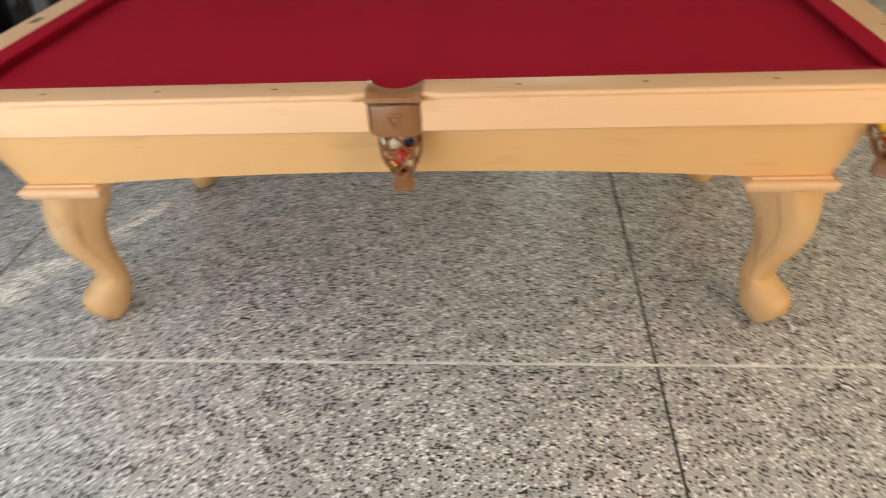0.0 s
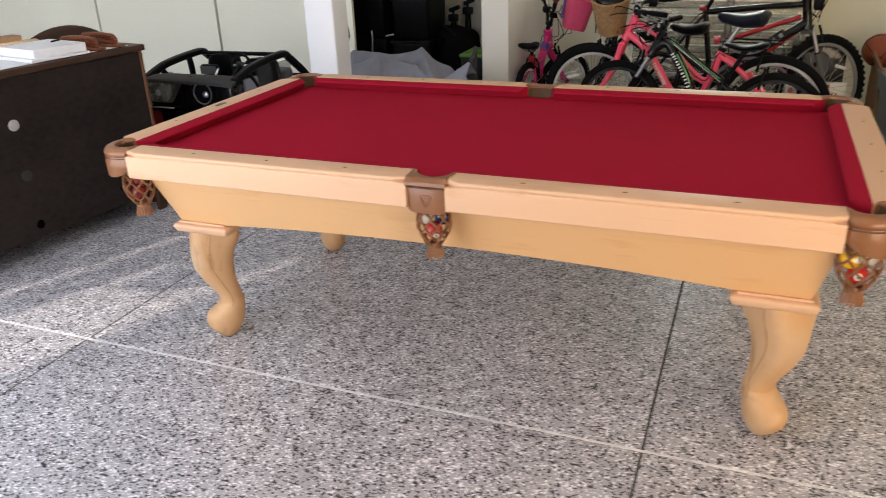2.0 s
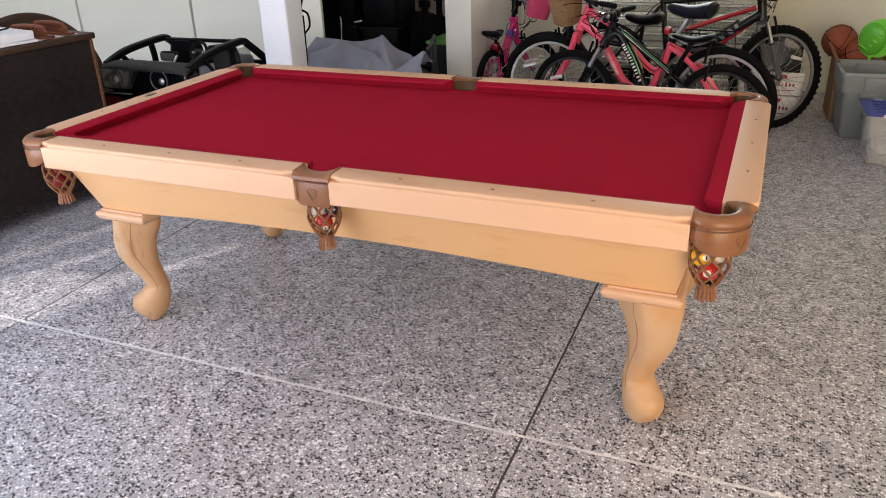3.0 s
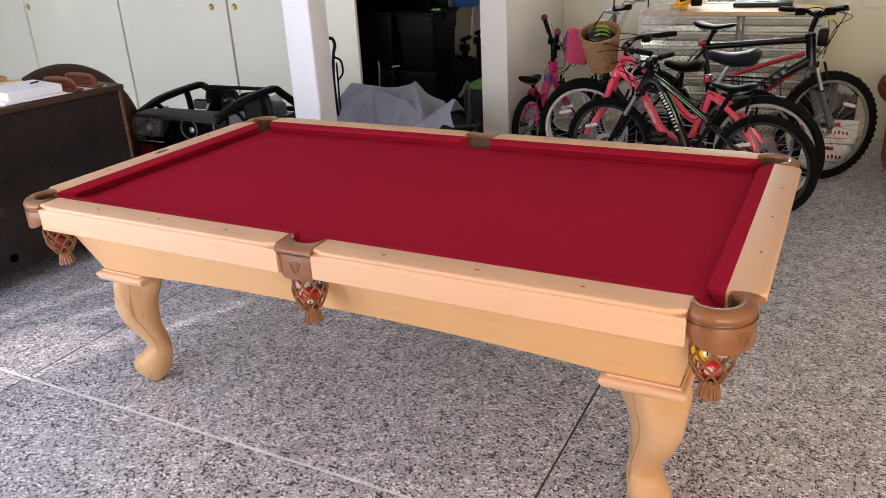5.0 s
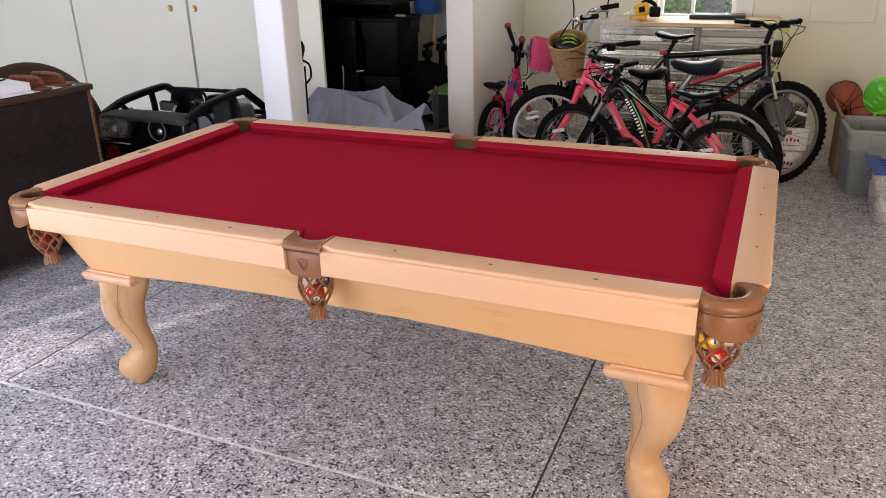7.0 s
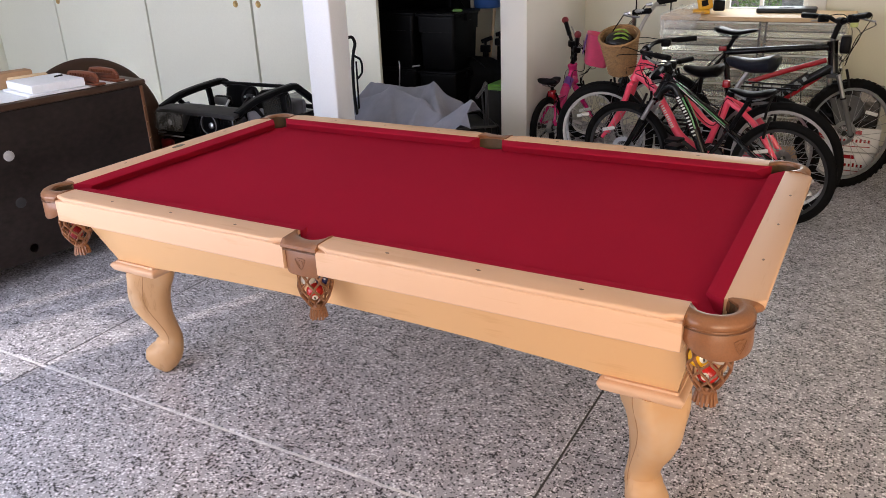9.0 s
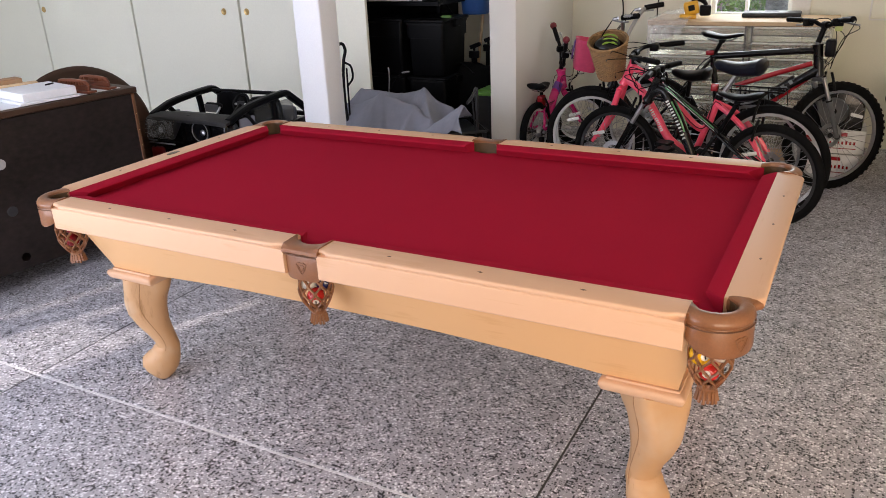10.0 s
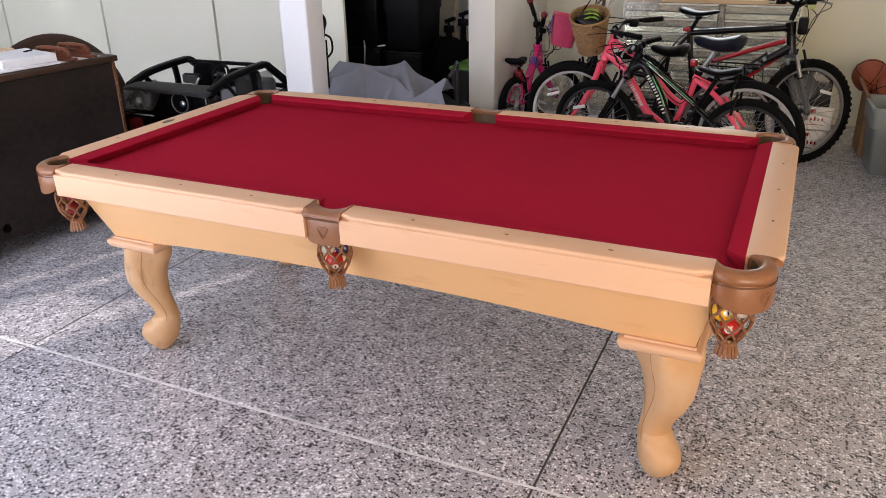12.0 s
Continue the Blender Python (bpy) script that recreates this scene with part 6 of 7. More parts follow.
part("body", bm, mat("black_nylon", (0.004, 0.004, 0.004), 0.9, spec=0.1, grain=300, bump=0.3), bg)
part("strap", tube(bmesh.new(), smooth_path([(-0.16, -0.10, 0.52), (-0.05, -0.13, 0.635), (0.08, -0.10, 0.54)], 5), 0.012, 6, flat=0.3), M_BLACK, bg)
for x, y, h in ((-1.665, 3.94, 0.745), (-1.545, 3.98, 0.80)):
    tp = thing("tripod", pose(x, y, 0), "black folded tripod standing among closet things", "tripod")
    for k in range(3):
        a = 2 * math.pi * k / 3
        part("leg", tube(bmesh.new(), [(0.03 * math.cos(a), 0.03 * math.sin(a), 0), (0.018 * math.cos(a), 0.018 * math.sin(a), h - 0.12)], 0.010, 6), M_BLACK, tp)
    part("head", boxed(-0.045, 0.045, -0.02, 0.02, h - 0.12, h - 0.06, 0.008, 2), M_BLACK, tp)
    part("plate", boxed(-0.04, 0.055, -0.025, 0.025, h - 0.035, h, 0.006, 1, m=Matrix.Translation((0, 0, h)) @ pose(0, 0, 0, 0, -20, 0) @ Matrix.Translation((0, 0, -h))), M_BLACK, tp)
    part("neck", tube(bmesh.new(), [(0, 0, h - 0.07), (0, 0, h - 0.02)], 0.012, 8), M_BLACK, tp)

# ---------- covered wagon ----------
wg = thing("folding_wagon", pose(-1.40, 2.40, 0, 0, 0, 40), "black folding wagon with wire frame beside the post", "wagon")
for sx in (-1, 1):
    for sy in (-1, 1):
        part("post", tube(bmesh.new(), [(sx * 0.46, sy * 0.25, 0.10), (sx * 0.47, sy * 0.26, 0.36)], 0.010, 8), M_BLACK, wg)
        w = part("wheel", lathe(bmesh.new(), [(0.02, -0.02), (0.075, -0.022), (0.085, -0.012), (0.085, 0.012), (0.075, 0.022), (0.02, 0.02)], 22, pose(sx * 0.38, sy * 0.29, 0.085, 90), True), M_BLACK, wg)
for z in (0.14, 0.36):
    part("rail", tube(bmesh.new(), [(-0.47, -0.26, z), (0.47, -0.26, z), (0.47, 0.26, z), (-0.47, 0.26, z)], 0.009, 8, closed=True), M_GREYP, wg)
part("fabric", boxed(-0.44, 0.44, -0.23, 0.23, 0.13, 0.35, 0.02, 2), M_TOTE, wg)
part("end_rail", tube(bmesh.new(), smooth_path([(0.30, -0.36, 0.585), (0.36, -0.28, 0.62), (0.40, -0.20, 0.645), (0.41, -0.19, 0.60), (0.41, -0.19, 0.20)], 5), 0.011, 8), M_GREYP, wg)
part("end_stay", tube(bmesh.new(), [(0.36, -0.26, 0.60), (0.41, -0.20, 0.14)], 0.006, 6), M_GREYP, wg)
part("handle", tube(bmesh.new(), smooth_path([(-0.48, 0.14, 0.30), (-0.50, 0.16, 0.54), (-0.498, 0.16, 0.75), (-0.485, 0.16, 0.86), (-0.47, 0.16, 0.92), (-0.485, 0.16, 0.965), (-0.52, 0.16, 0.965)], 5), 0.011, 8), M_BLACK, wg, local=Matrix.Translation((0.030, -0.025, 0)))
part("handle_tube", tube(bmesh.new(), [(-0.475, 0.17, 0.44), (-0.47, 0.17, 0.80)], 0.007, 6), M_BLACK, wg, local=Matrix.Translation((0.030, -0.025, 0)))
part("handle_loop", tube(bmesh.new(), smooth_path([(-0.48, 0.16, 0.84), (-0.44, 0.15, 0.81), (-0.435, 0.15, 0.73), (-0.47, 0.16, 0.68)], 5), 0.008, 6), M_BLACK, wg, local=Matrix.Translation((0.030, -0.025, 0)))

# blanket thrown over it
def blanket():
    """Stiff cloth thrown over: folds run as ridges between high and low points, with sharp valleys between them."""
    bm = bmesh.new()
    nx, ny = 150, 90
    A, M, B, C, D = (-1.90, 2.50, 0.612), (-1.56, 2.50, 0.592), (-1.335, 2.44, 0.648), (-1.15, 2.48, 0.53), (-1.60, 2.31, 0.628)
    E, F, G, K = (-1.31, 2.24, 0.565), (-1.14, 2.17, 0.50), (-0.875, 2.10, 0.614), (-1.92, 2.28, 0.535)
    ridges = [(A, M, 1.1, 0), (M, B, 1.2, 0), (B, C, 1.3, 0.02), (B, F, 1.4, 0.01), (K, D, 1.2, 0.02), (D, E, 1.0, 0.0), (E, F, 1.1, 0.01), (D, (-1.45, 2.04, 0.42), 0.9, 0.0), (E, (-1.28, 2.02, 0.42), 1.2, 0.0), (K, (-1.86, 2.05, 0.40), 1.1, 0),
              (G, (-1.06, 2.10, 0.50), 0.9, 0.01), (G, (-0.865, 1.98, 0.43), 0.7, 0), (G, (-0.98, 2.00, 0.43), 0.9, 0), (A, (-1.95, 2.30, 0.50), 1.2, 0)]
    ridges = [(Vector(a), Vector(b), s, g) for a, b, s, g in ridges]
    grid = []
    for i in range(nx + 1):
        row = []
        for j in range(ny + 1):
            y = 1.96 + 0.60 * j / ny
            x = -1.99 + (1.128 + 0.4 * max(0, 2.12 - y)) * i / nx
            if x > -1.12:
                y = 1.96 + (0.60 - 0.33 * min(1, (x + 1.12) / 0.12)) * j / ny
            x += 0.012 * noise.noise(Vector((y * 6, x * 3, 5)))
            p = Vector((x, y, 0))
            best = math.exp(110 * 0.40)
            for a, b, sl, sag in ridges:
                a2, ab = Vector((a.x, a.y, 0)), Vector((b.x - a.x, b.y - a.y, 0))
                t = max(0, min(1, (p - a2).dot(ab) / ab.length_squared))
                d = (p - (a2 + ab * t)).length
                h = a.z + (b.z - a.z) * t - sag * math.sin(math.pi * t) - sl * math.sqrt(d * d + 0.00012)
                best += math.exp(110 * h)
            z = math.log(best) / 110 + 0.006 * noise.noise(Vector((x * 13 + y * 8, y * 12, 1.7))) + 0.002 * noise.noise(Vector((x * 40, y * 40, 2)))
            row.append(bm.verts.new((x, y, z)))
        grid.append(row)
    for i in range(nx):
        for j in range(ny):
            bm.faces.new((grid[i][j], grid[i + 1][j], grid[i + 1][j + 1], grid[i][j + 1]))
    ex = bmesh.ops.extrude_face_region(bm, geom=list(bm.faces))
    bmesh.ops.translate(bm, vec=(0, 0, 0.005), verts=[v for v in ex["geom"] if isinstance(v, bmesh.types.BMVert)])
    return bm


lone("blanket", blanket(), M_GREYCLOTH, "rumpled grey blanket thrown over the wagon", "blanket")

# ---------- ride-on toy car ----------
car = thing("ride_on_car", pose(-2.36, 1.66, 0, 0, 0, 0), "black battery ride-on toy car with open roof frame", "toy car")
M_HOODGREY = mat("dusty_grey_hood", (0.036, 0.035, 0.035), 0.62, vary=0.25, scale=7, grain=90, spec=0.25)
M_DOORBLUE = mat("blue_grey_door", (0.20, 0.21, 0.26), 0.45, vary=0.08)
# local: front towards -y
bm = bmesh.new()
secs = []
for y, zb, zt, w in ((-0.475, 0.22, 0.50, 0.30), (-0.455, 0.20, 0.60, 0.335), (-0.42, 0.18, 0.618, 0.345), (-0.38, 0.16, 0.625, 0.345), (-0.36, 0.16, 0.47, 0.335), (0.30, 0.16, 0.44, 0.335), (0.40, 0.18, 0.47, 0.32), (0.50, 0.22, 0.45, 0.29)):
    secs.append([(sx * w * k, y, z) for sx, k, z in ((-1, 0.9, zb), (-1, 1, zb + 0.06), (-1, 1, zt - 0.04), (-1, 0.9, zt), (1, 0.9, zt), (1, 1, zt - 0.04), (1, 1, zb + 0.06), (1, 0.9, zb))])
loft(bm, secs)
part("body", bm, M_BLACKM, car)
# hood: thin moulded lid that droops at the sides and rises to the windscreen
bm = bmesh.new()
secs = []
for y, z, w, t in ((-0.520, 0.628, 0.315, 0.014), (-0.513, 0.637, 0.338, 0.020), (-0.485, 0.645, 0.343, 0.022), (-0.450, 0.651, 0.335, 0.022), (-0.420, 0.654, 0.318, 0.020)):
    up = [(x * w, y + 0.035 * abs(x) ** 3, z - 0.018 * abs(x) ** 4) for x in (-1, -0.9, -0.6, -0.25, 0, 0.25, 0.6, 0.9, 1)]
    secs.append(up + [(x * 0.985, yy, zz - t) for x, yy, zz in up[::-1]])
loft(bm, secs)
hood = part("hood", bm, M_HOODGREY, car, "dusty dark grey moulded hood lid")
part("hood_badge", lathe(bmesh.new(), [(0, 0.002), (0.012, 0.002), (0.014, 0.0)], 16, pose(0.02, -0.46, 0.650)), M_BLACK, hood)
# square headlight, leaning with the nose
hm = pose(-0.195, -0.488, 0.555, 0, 0, 0)
bm = bmesh.new()
secs = []
for y, g in ((0.03, 1.0), (-0.008, 1.0), (-0.014, 0.95)):
    secs.append([(x * g, y, z * g) for x, z in ((-0.150, -0.060), (-0.142, -0.066), (0.072, -0.066), (0.084, -0.058), (0.150, 0.058), (0.146, 0.066), (-0.122, 0.066), (-0.130, 0.058))])
loft(bm, secs)
hl = part("headlight", bm, M_GREYP, car, local=hm)
part("reflector_bowl", boxed(-0.118, 0.100, -0.0175, -0.0145, -0.055, 0.055, 0.001, 1), mat("reflector_grey", (0.16, 0.165, 0.16), 0.28, 0.6, vary=0.2, scale=20), hl)
part("lens", loft(bmesh.new(), [[(x, y, z) for x, z in ((-0.142, -0.060), (0.074, -0.060), (0.140, 0.060), (-0.122, 0.060))] for y in (-0.030, -0.027)]), M_LENS, hl, "clear headlight lens")
part("lamp_ring", lathe(bmesh.new(), [(0.044, 0.0), (0.048, 0.004), (0.052, 0.0)], 28, pose(-0.005, -0.0182, 0.0, 90), True), M_GREYP, hl)
part("bulb", lathe(bmesh.new(), [(0, 0.008), (0.010, 0.006), (0.018, 0.001), (0.020, -0.002)], 20, pose(-0.005, -0.0182, -0.006, 90)), M_CHROME, hl)
hr = part("round_lamp", lathe(bmesh.new(), [(0, 0.0), (0.058, 0.002), (0.064, 0.012), (0.074, 0.012), (0.080, 0.0)], 32, pose(0.120, -0.474, 0.556, 90)), M_BLACK, car)
part("lamp_ring", lathe(bmesh.new(), [(0.060, 0.012), (0.064, 0.017), (0.068, 0.012)], 32, pose(0.120, -0.474, 0.556, 90), True), M_FORK, hr)
part("bulb", lathe(bmesh.new(), [(0, 0.016), (0.010, 0.014), (0.02, 0.006), (0.02, 0.0)], 16, pose(0.135, -0.476, 0.548, 90)), M_CHROME, hr)
part("grille", boxed(-0.035, 0.045, -0.492, -0.47, 0.48, 0.60, 0.008, 2), M_BLACKM, car)
part("corner_panel", boxed(0.205, 0.335, -0.485, -0.45, 0.42, 0.61, 0.02, 3), M_BLACKM, car)
part("trim_bar", boxed(-0.335, -0.10, -0.505, -0.494, 0.455, 0.463, 0.003, 1), M_CHROME, car, "thin chrome strip")
bm = bmesh.new()
for k in range(5):
    box(bm, -0.335 + 0.016 * k, -0.325 + 0.016 * k, -0.499, -0.494, 0.470, 0.481)
part("lettering", bm, M_FORK, car, "small grey bars of lettering", smooth=False)
part("bumper", boxed(-0.20, 0.33, -0.505, -0.46, 0.30, 0.445, 0.02, 2), M_BLACKM, car)
part("side_light", boxed(-0.335, -0.225, -0.500, -0.455, 0.33, 0.43, 0.02, 2), mat("dark_red_plastic", (0.16, 0.008, 0.01), 0.3), car, "dark red corner panel")
part("bull_bar", tube(bmesh.new(), smooth_path([(-0.26, -0.51, 0.22), (-0.24, -0.57, 0.30), (-0.12, -0.58, 0.34), (0.12, -0.58, 0.34), (0.24, -0.57, 0.30), (0.26, -0.51, 0.22)], 4), 0.016, 8), M_BLACK, car)


def flat_band(pts, x, wide, thick):
    """A broad moulded band along points (y, z) at one side of the car."""
    secs = []
    P = smooth_path([(0, y, z) for y, z in pts], 5)
    for i, p in enumerate(P):
        d = (P[min(i + 1, len(P) - 1)] - P[max(i - 1, 0)]).normalized()
        up = Vector((0, -d.z, d.y))
        a, c = p + up * wide / 2, p - up * wide / 2
        e = thick / 2
        secs.append([(x - e * 0.6, a.y, a.z), (x + e * 0.6, a.y, a.z), (x + e, a.y - up.y * 0.008, a.z - up.z * 0.008), (x + e, c.y + up.y * 0.008, c.z + up.z * 0.008), (x + e * 0.6, c.y, c.z), (x - e * 0.6, c.y, c.z), (x - e, c.y + up.y * 0.008, c.z + up.z * 0.008), (x - e, a.y - up.y * 0.008, a.z - up.z * 0.008)])
    return loft(bmesh.new(), secs)


for sx in (-1, 1):
    x = sx * 0.325
    part("roof_frame", flat_band([(-0.44, 0.622), (-0.36, 0.648), (-0.26, 0.674), (-0.10, 0.690), (0.06, 0.698), (0.13, 0.694), (0.19, 0.655), (0.32, 0.560), (0.40, 0.49)], x, 0.042, 0.05), M_BLACK, car)
    part("door_pillar", flat_band([(-0.02, 0.69), (-0.005, 0.60), (0.0, 0.47)], x, 0.038, 0.034), M_BLACK, car)
    part("windscreen_pillar", flat_band([(-0.30, 0.655), (-0.22, 0.56), (-0.20, 0.48)], x, 0.030, 0.030), M_BLACK, car)
    part("door", boxed(x - 0.010, x + 0.010, -0.345, -0.205, 0.22, 0.618, 0.008, 2), M_DOORBLUE, car, "blue-grey door panel")
    part("rear_panel", boxed(x - 0.012, x + 0.012, -0.195, 0.36, 0.20, 0.505, 0.010, 2), M_BLACKM, car)
part("side_window", boxed(0.318, 0.322, -0.19, -0.02, 0.505, 0.672, 0.001, 1), M_SMOKE, car, "smoky clear plastic side window")
part("side_window", boxed(0.318, 0.322, 0.02, 0.20, 0.505, 0.655, 0.001, 1), M_SMOKE, car, "smoky clear plastic side window")
part("cross_bar", tube(bmesh.new(), [(-0.315, 0.10, 0.690), (0.315, 0.10, 0.696)], 0.013, 8), M_BLACK, car)
part("tail_bar", tube(bmesh.new(), [(-0.325, 0.39, 0.50), (0.325, 0.39, 0.50)], 0.018, 8), M_BLACK, car)
part("seat_back", loft(bmesh.new(), [[(x * w - 0.13, y + 0.02 * math.cos(q), z) for q in [2 * math.pi * k / 16 for k in range(16)] for x in (math.copysign(abs(math.cos(q)) ** 0.5, math.cos(q)),) for y in (0.10 + 0.035 * math.sin(q),)] for z, w in ((0.42, 0.13), (0.60, 0.125), (0.66, 0.11), (0.685, 0.08), (0.69, 0.03))]), M_BLACK, car)
part("seat_back", loft(bmesh.new(), [[(x * w + 0.16, y + 0.02 * math.cos(q), z) for q in [2 * math.pi * k / 16 for k in range(16)] for x in (math.copysign(abs(math.cos(q)) ** 0.5, math.cos(q)),) for y in (0.10 + 0.035 * math.sin(q),)] for z, w in ((0.42, 0.13), (0.60, 0.125), (0.645, 0.11), (0.665, 0.08), (0.67, 0.03))]), M_BLACK, car)
part("cushion", boxed(0.06, 0.28, 0.16, 0.30, 0.45, 0.58, 0.03, 3), M_DOORBLUE, car, "grey cloth lying behind the seat")
part("strap", boxed(0.10, 0.24, 0.145, 0.158, 0.53, 0.60, 0.004, 1), M_RED, car, "red strap behind the seat")
mr = part("mirror", boxed(-0.130, 0.015, -0.175, -0.135, 0.598, 0.665, 0.022, 3), M_BLACK, car)
part("mirror_glass", boxed(-0.118, 0.003, -0.1785, -0.1755, 0.606, 0.657, 0.001, 1), M_FORK, mr, "grey mirror face")
sw = part("steering_wheel", tube(bmesh.new(), [pose(0.170, -0.14, 0.668, 62, 0, 0) @ Vector((0.062 * math.cos(t), 0.062 * math.sin(t), 0)) for t in [2 * math.pi * k / 28 for k in range(28)]], 0.0095, 7, closed=True), M_BLACK, car)
part("wheel_hub", boxed(0.14, 0.20, -0.150, -0.130, 0.650, 0.685, 0.008, 2), M_GREYP, sw)
for k in (-1, 1):
    part("wheel_spoke", tube(bmesh.new(), [(0.170, -0.14, 0.665), (0.170 + k * 0.058, -0.138, 0.662)], 0.008, 6), M_CHROME, sw)
part("steering_column", tube(bmesh.new(), [(0.17, -0.30, 0.56), (0.17, -0.145, 0.660)], 0.014, 8), M_BLACK, car)
part("gear_lever", tube(bmesh.new(), [(0.02, -0.26, 0.56), (0.06, -0.22, 0.655)], 0.008, 7), M_CHROME, car)
part("dash", boxed(-0.30, 0.30, -0.37, -0.25, 0.46, 0.625, 0.03, 3), M_BLACK, car)
for sx in (-1, 1):
    for y in (-0.34, 0.30):
        w = part("wheel", lathe(bmesh.new(), [(0.05, -0.06), (0.15, -0.065), (0.17, -0.045), (0.17, 0.045), (0.15, 0.065), (0.05, 0.06)], 28, pose(sx * 0.36, y, 0.17, 0, 90), True), M_BLACK, car)
        part("hub_cap", lathe(bmesh.new(), [(0, 0.062), (0.05, 0.062), (0.085, 0.05), (0.085, 0.03)], 20, pose(sx * 0.36, y, 0.17, 0, 90 * sx)), M_GREYP, w)

# ---------- dark wooden cabinet seen from its back ----------
ANG = 8.0
M_CAP = mat("dull_white_plastic", (0.36, 0.35, 0.34), 0.5)
M_EDGE = wood("worn_edge", (0.04, 0.016, 0.008), (0.13, 0.055, 0.024), rough=0.5, axis=2)
desk = thing("wooden_cabinet", pose(-2.218, 0.715, 0, 0, 0, -ANG), "dark stained wooden cabinet turned with its back out", "cabinet")
# local: x to the room (back panel at x = 0), y runs from 0 down to -L
L, HC, DP = 1.56, 0.92, 0.56
bm = bmesh.new()
# panel with three cable holes cut as octagon-edged openings
holes = [(-0.795, 0.670, 0.024), (-0.795, 0.425, 0.022), (-0.785, 0.172, 0.024), (-1.345, 0.178, 0.026), (-0.28, 0.20, 0.024)]


def holed_panel(bm, y0, y1, z0, z1, x, t, holes):
    """A panel in the y-z plane with round through-holes: columns of quads with a ring of faces about each hole."""
    q = 0.05
    cuts = sorted({y0, y1} | {h[0] - q for h in holes} | {h[0] + q for h in holes})
    cuts = [c for i, c in enumerate(cuts)]
    for a, b in zip(cuts, cuts[1:]):
        inside = [h for h in holes if a < h[0] < b and abs((a + b) / 2 - h[0]) < q + 1e-6]
        inside = sorted(inside, key=lambda h: h[1])
        z = z0
        for h in inside:
            box(bm, x - t, x, a, b, z, h[1] - q)
            n = 24
            outer, inner = [], []
            for k in range(n):
                c, s = math.cos(2 * math.pi * k / n), math.sin(2 * math.pi * k / n)
                m = max(abs(c), abs(s))
                oy = h[0] + q * c / m
                oy = a if c / m < -0.999 else (b if c / m > 0.999 else oy)
                outer.append((min(max(oy, a), b), h[1] + q * s / m))
                inner.append((h[0] + h[2] * c, h[1] + h[2] * s))
            rings = [[bm.verts.new((xx, p[0], p[1])) for p in pts] for xx, pts in ((x, outer), (x, inner), (x - t, inner), (x - t, outer))]
            for A, B in zip(rings, rings[1:]):
                for k in range(n):
                    bm.faces.new((A[k], A[(k + 1) % n], B[(k + 1) % n], B[k]))
            z = h[1] + q
        box(bm, x - t, x, a, b, z, z1)


holed_panel(bm, -L + 0.02, -0.022, 0.112, HC - 0.036, -0.004, 0.012, holes)
bmesh.ops.remove_doubles(bm, verts=bm.verts, dist=1e-5)
part("back_panel", bm, M_WORN, desk, "dark back panel with round cable holes", smooth=False)
for z, mt, lb in ((0.670, M_CAP, "dull white plastic hole cap"), (0.425, M_GREYP, "dark grey plastic hole cap")):
    part("hole_cap", lathe(bmesh.new(), [(0, 0.003), (0.020, 0.003), (0.025, 0.0015), (0.027, 0.0)], 24, pose(-0.0035, -0.795, z, 0, 90)), mt, desk, lb)
part("edge_strip", boxed(-0.02, 0.0, -0.022, -0.002, 0.05, HC - 0.034, 0.003, 1), M_EDGE, desk, "worn reddish edge strip")
part("edge_strip", boxed(-0.02, 0.0, -L + 0.002, -L + 0.02, 0.122, HC - 0.034, 0.003, 1), M_WARMWOOD, desk)
part("side_panel", boxed(-DP, -0.021, -0.020, -0.002, 0.012, HC - 0.034, 0.002, 1), M_DARKWOOD, desk)
part("side_panel", boxed(-DP, -0.021, -L + 0.002, -L + 0.02, 0.137, HC - 0.034, 0.002, 1), M_DARKWOOD, desk)
part("top", boxed(-DP - 0.01, 0.012, -L - 0.012, 0.012, HC - 0.032, HC, 0.006, 2), M_WARMWOOD, desk, "worn brown top board")
# unseen front, added down to the floor to keep holes and underside dark
part("front_panel", boxed(-DP, -DP + 0.018, -L + 0.022, -0.022, 0.012, HC - 0.034), M_DARKWOOD, desk, smooth=False)
part("bottom", boxed(-DP + 0.019, -0.018, -L + 0.022, -0.022, 0.135, 0.150), M_DARKWOOD, desk, smooth=False)
for x, y in ((-0.016, -0.05), (-DP + 0.05, -0.05), (-0.016, -L + 0.03), (-DP + 0.05, -L + 0.045)):
    part("leg", boxed(x - 0.014, x + 0.014, y - 0.026, y + 0.026, 0.0, 0.121 if x > -0.1 else 0.134, 0.004, 1), M_WARMWOOD, desk)
bm = bmesh.new()
for k in range(8):
    lathe(bm, [(0, 0.0014), (0.0022, 0.001), (0.003, -0.001)], 8, pose(0.0, -0.012, 0.14 + 0.09 * k, 0, 90))
part("tacks", bm, M_BRASS, desk)

# thin bent rod standing among the closet things
rod = thing("wire_stand", pose(-2.11, 3.22, 0), "thin bent metal wire stand in the closet", "wire stand")
part("base", lathe(bmesh.new(), [(0, 0.0), (0.05, 0.0), (0.05, 0.012), (0.012, 0.02), (0, 0.02)], 18), M_BLACK, rod)
part("stem", tube(bmesh.new(), smooth_path([(0, 0, 0.015), (-0.01, 0, 0.35), (0.005, 0, 0.58), (0.0, 0, 0.64)], 4), 0.006, 6), M_STEEL, rod)
part("arm", tube(bmesh.new(), smooth_path([(0.0, 0, 0.45), (0.05, 0, 0.53), (0.11, 0, 0.595), (0.19, 0, 0.61)], 4), 0.005, 6), M_BLACK, rod)
part("arm_tip", tube(bmesh.new(), [(0.13, 0, 0.600), (0.20, 0, 0.612)], 0.008, 6), M_CHROME, rod)

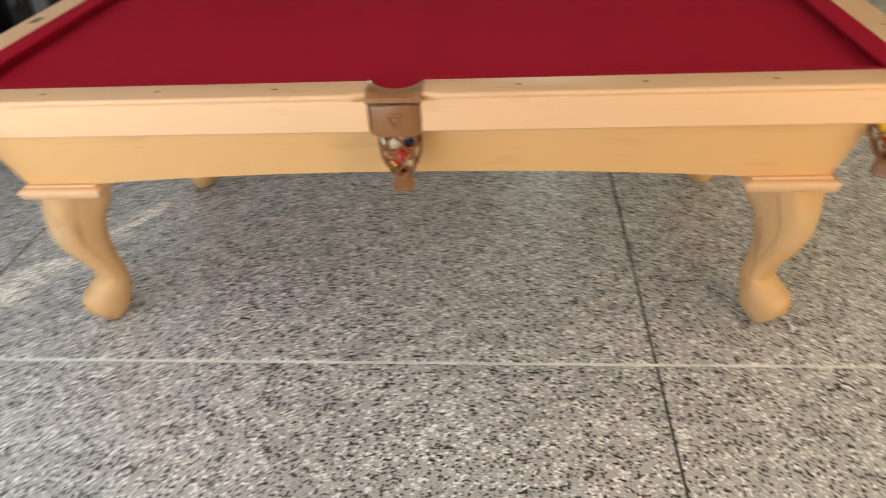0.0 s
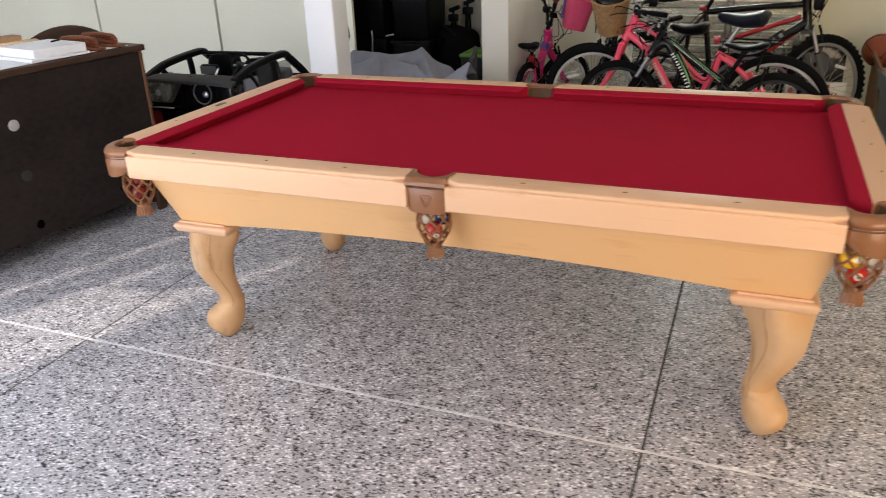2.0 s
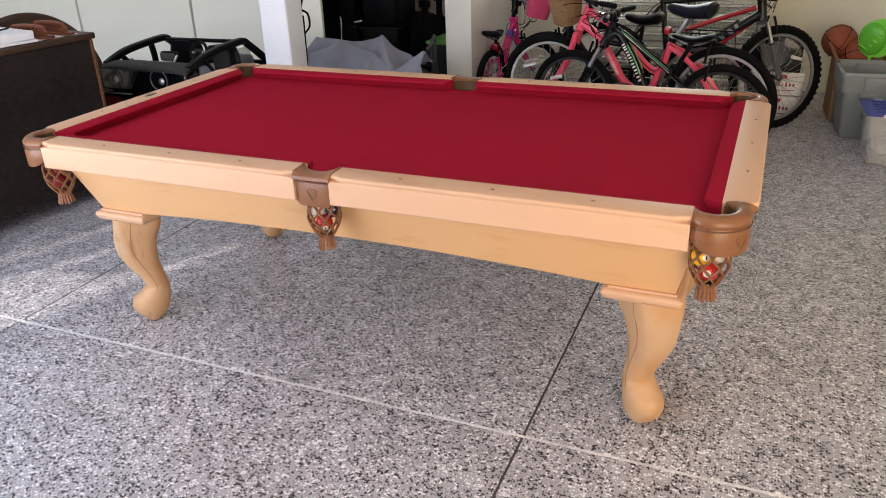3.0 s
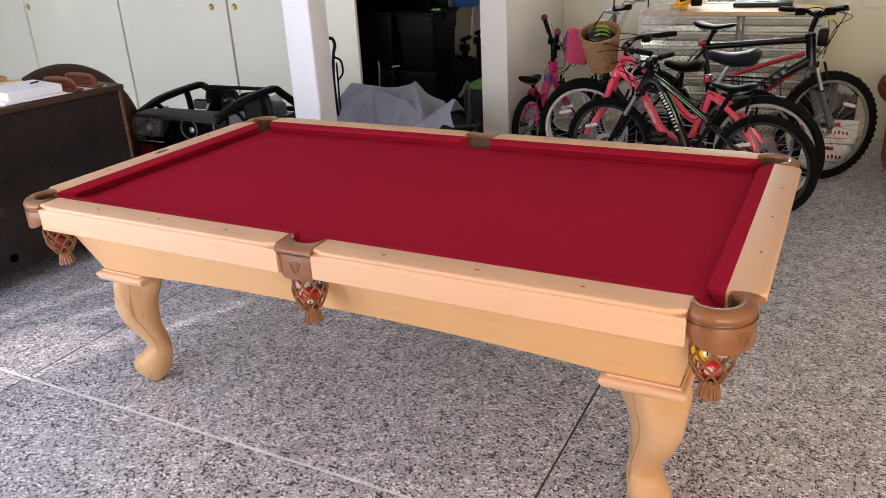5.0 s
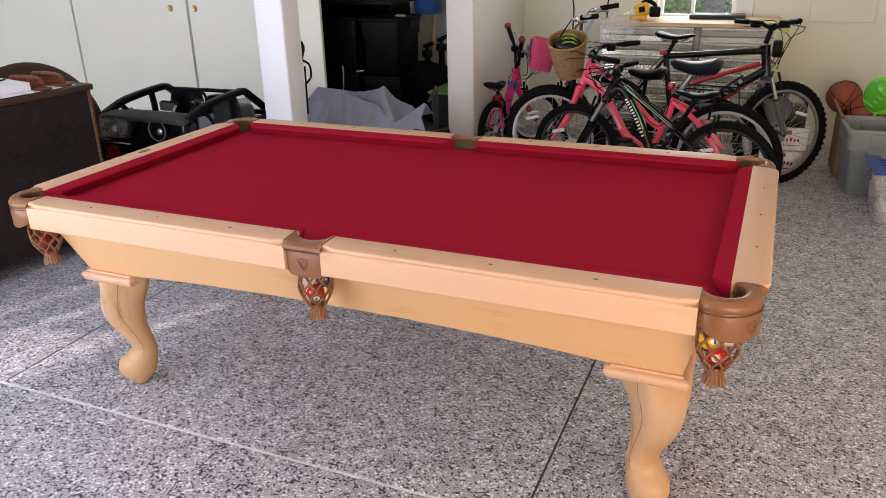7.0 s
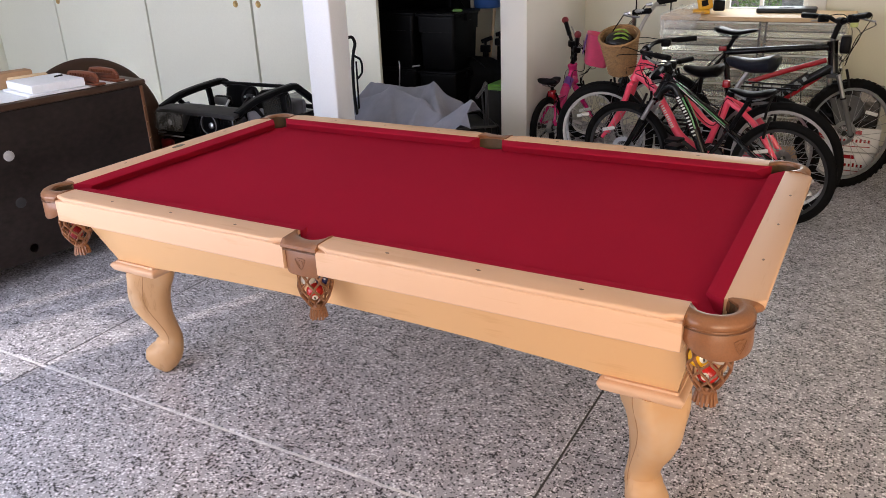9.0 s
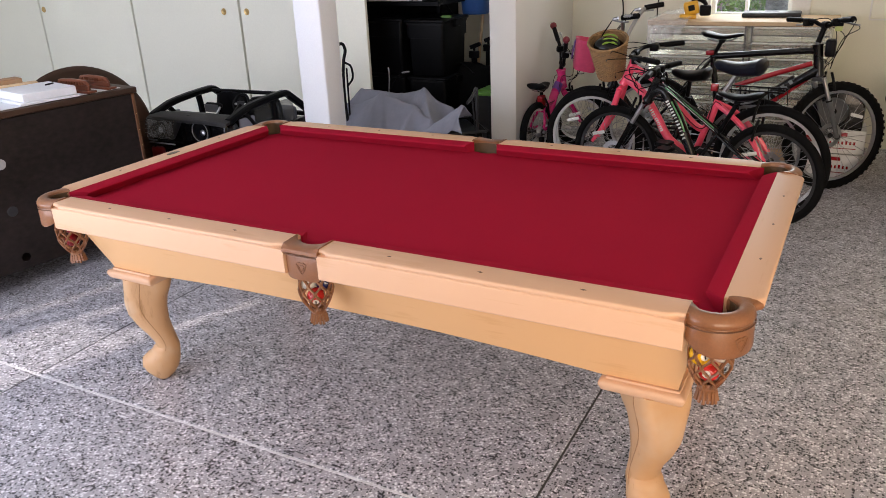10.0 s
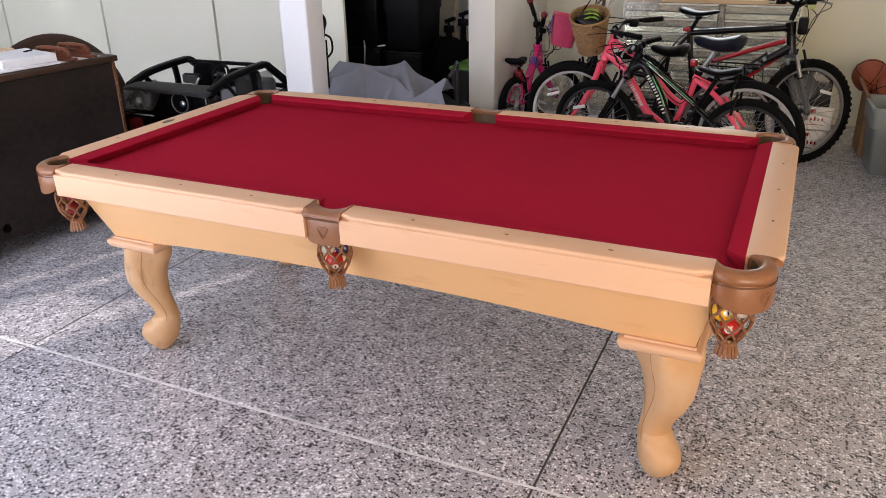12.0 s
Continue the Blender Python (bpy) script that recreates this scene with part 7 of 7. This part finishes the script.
# things on the cabinet, in its own directions
DM = pose(-2.218, 0.715, HC, 0, 0, -ANG)
lone("paper_sheet", boxed(-0.54, -0.03, -1.45, -0.06, 0.0005, 0.003), M_PAPER, "large pale paper sheets covering the cabinet top", "paper", m=DM, smooth=False)
bk1 = thing("white_box", DM @ pose(-0.175, -0.455, 0.0035, 0, 0, -4), "flat white cardboard box on the cabinet", "box")
part("base", boxed(-0.165, 0.165, -0.155, 0.150, 0, 0.014, 0.002, 1), M_PAPER, bk1)
part("lid", boxed(-0.150, 0.160, -0.135, 0.140, 0.0145, 0.056, 0.003, 1), M_PAPER, bk1)
lone("pen", tube(bmesh.new(), [(0, 0, 0.005), (0.03, 0.03, 0.012)], 0.0045, 6), M_BLACK, "black pen lying on the white box", "pen", m=DM @ pose(-0.17, -0.40, 0.0595))
for x, y, w, d, h, turn, mt, lb in ((-0.455, -0.60, 0.20, 0.045, 0.085, 84, M_CARD, "tan wooden offcut lying on the papers"), (-0.385, -0.44, 0.10, 0.035, 0.060, 70, M_PLY, "pale wooden offcut lying on the papers")):
    lone("wood_offcut", boxed(-w, w, -d, d, 0.0, h, 0.004, 1), mt, lb, "wood offcut", m=DM @ pose(x, y, 0.0035, 0, 0, turn))


def cue_rack(M):
    r = thing("cue_rack", M, "reddish wooden cue rack board with holes, lying loose", "cue rack", "cue rack boards")
    part("base", boxed(-0.20, 0.20, -0.038, 0.038, 0, 0.017, 0.007, 2), M_RACK, r)
    # upright board with a row of holes under its top edge; the ends slope down in a round
    bm = bmesh.new()
    n, x0, x1 = 9, -0.135, 0.135
    box(bm, -0.172, 0.172, -0.010, 0.010, 0.0175, 0.050, 0.003, 1)
    for k in range(n + 1):
        x = x0 + (x1 - x0) * k / n
        box(bm, x - 0.0075, x + 0.0075, -0.0098, 0.0098, 0.049, 0.072, 0.002, 1)
    secs = []
    for i in range(25):
        u = -1 + 2 * i / 24
        z1 = 0.090 - 0.012 * abs(u) ** 2 - 0.028 * max(0, (abs(u) - 0.82) / 0.18) ** 2
        z0 = 0.0705 if abs(u) < 0.80 else 0.0705 - 0.021 * min(1, (abs(u) - 0.80) / 0.06)
        secs.append([(0.170 * u, y * 0.010, z) for y, z in ((-1, z0), (1, z0), (1, z1 - 0.004), (0.6, z1), (-0.6, z1), (-1, z1 - 0.004))])
    loft(bm, secs)
    part("rack_board", bm, M_RACK, r)
    return r


cue_rack(DM @ pose(-0.165, -0.250, 0.0035, 0, 0, 5) @ Matrix.Scale(0.78, 4))
cue_rack(DM @ pose(-0.170, -0.125, 0.0035, 0, 0, 3) @ Matrix.Scale(0.78, 4))

# round tabletop standing on edge behind the cabinet
rt = thing("round_tabletop", pose(-2.84, 0.80, 0.497, 0, 90 - 1, -ANG), "round dark brown wooden tabletop standing on edge", "tabletop")
part("disc", lathe(bmesh.new(), [(0, -0.016), (0.465, -0.016), (0.488, -0.010), (0.496, 0.0), (0.488, 0.010), (0.465, 0.016), (0, 0.016)], 64), M_WARMWOOD, rt)
part("apron_ring", lathe(bmesh.new(), [(0.40, -0.07), (0.42, -0.07), (0.42, -0.0165), (0.40, -0.0165)], 48, None, True), M_DARKWOOD, rt)
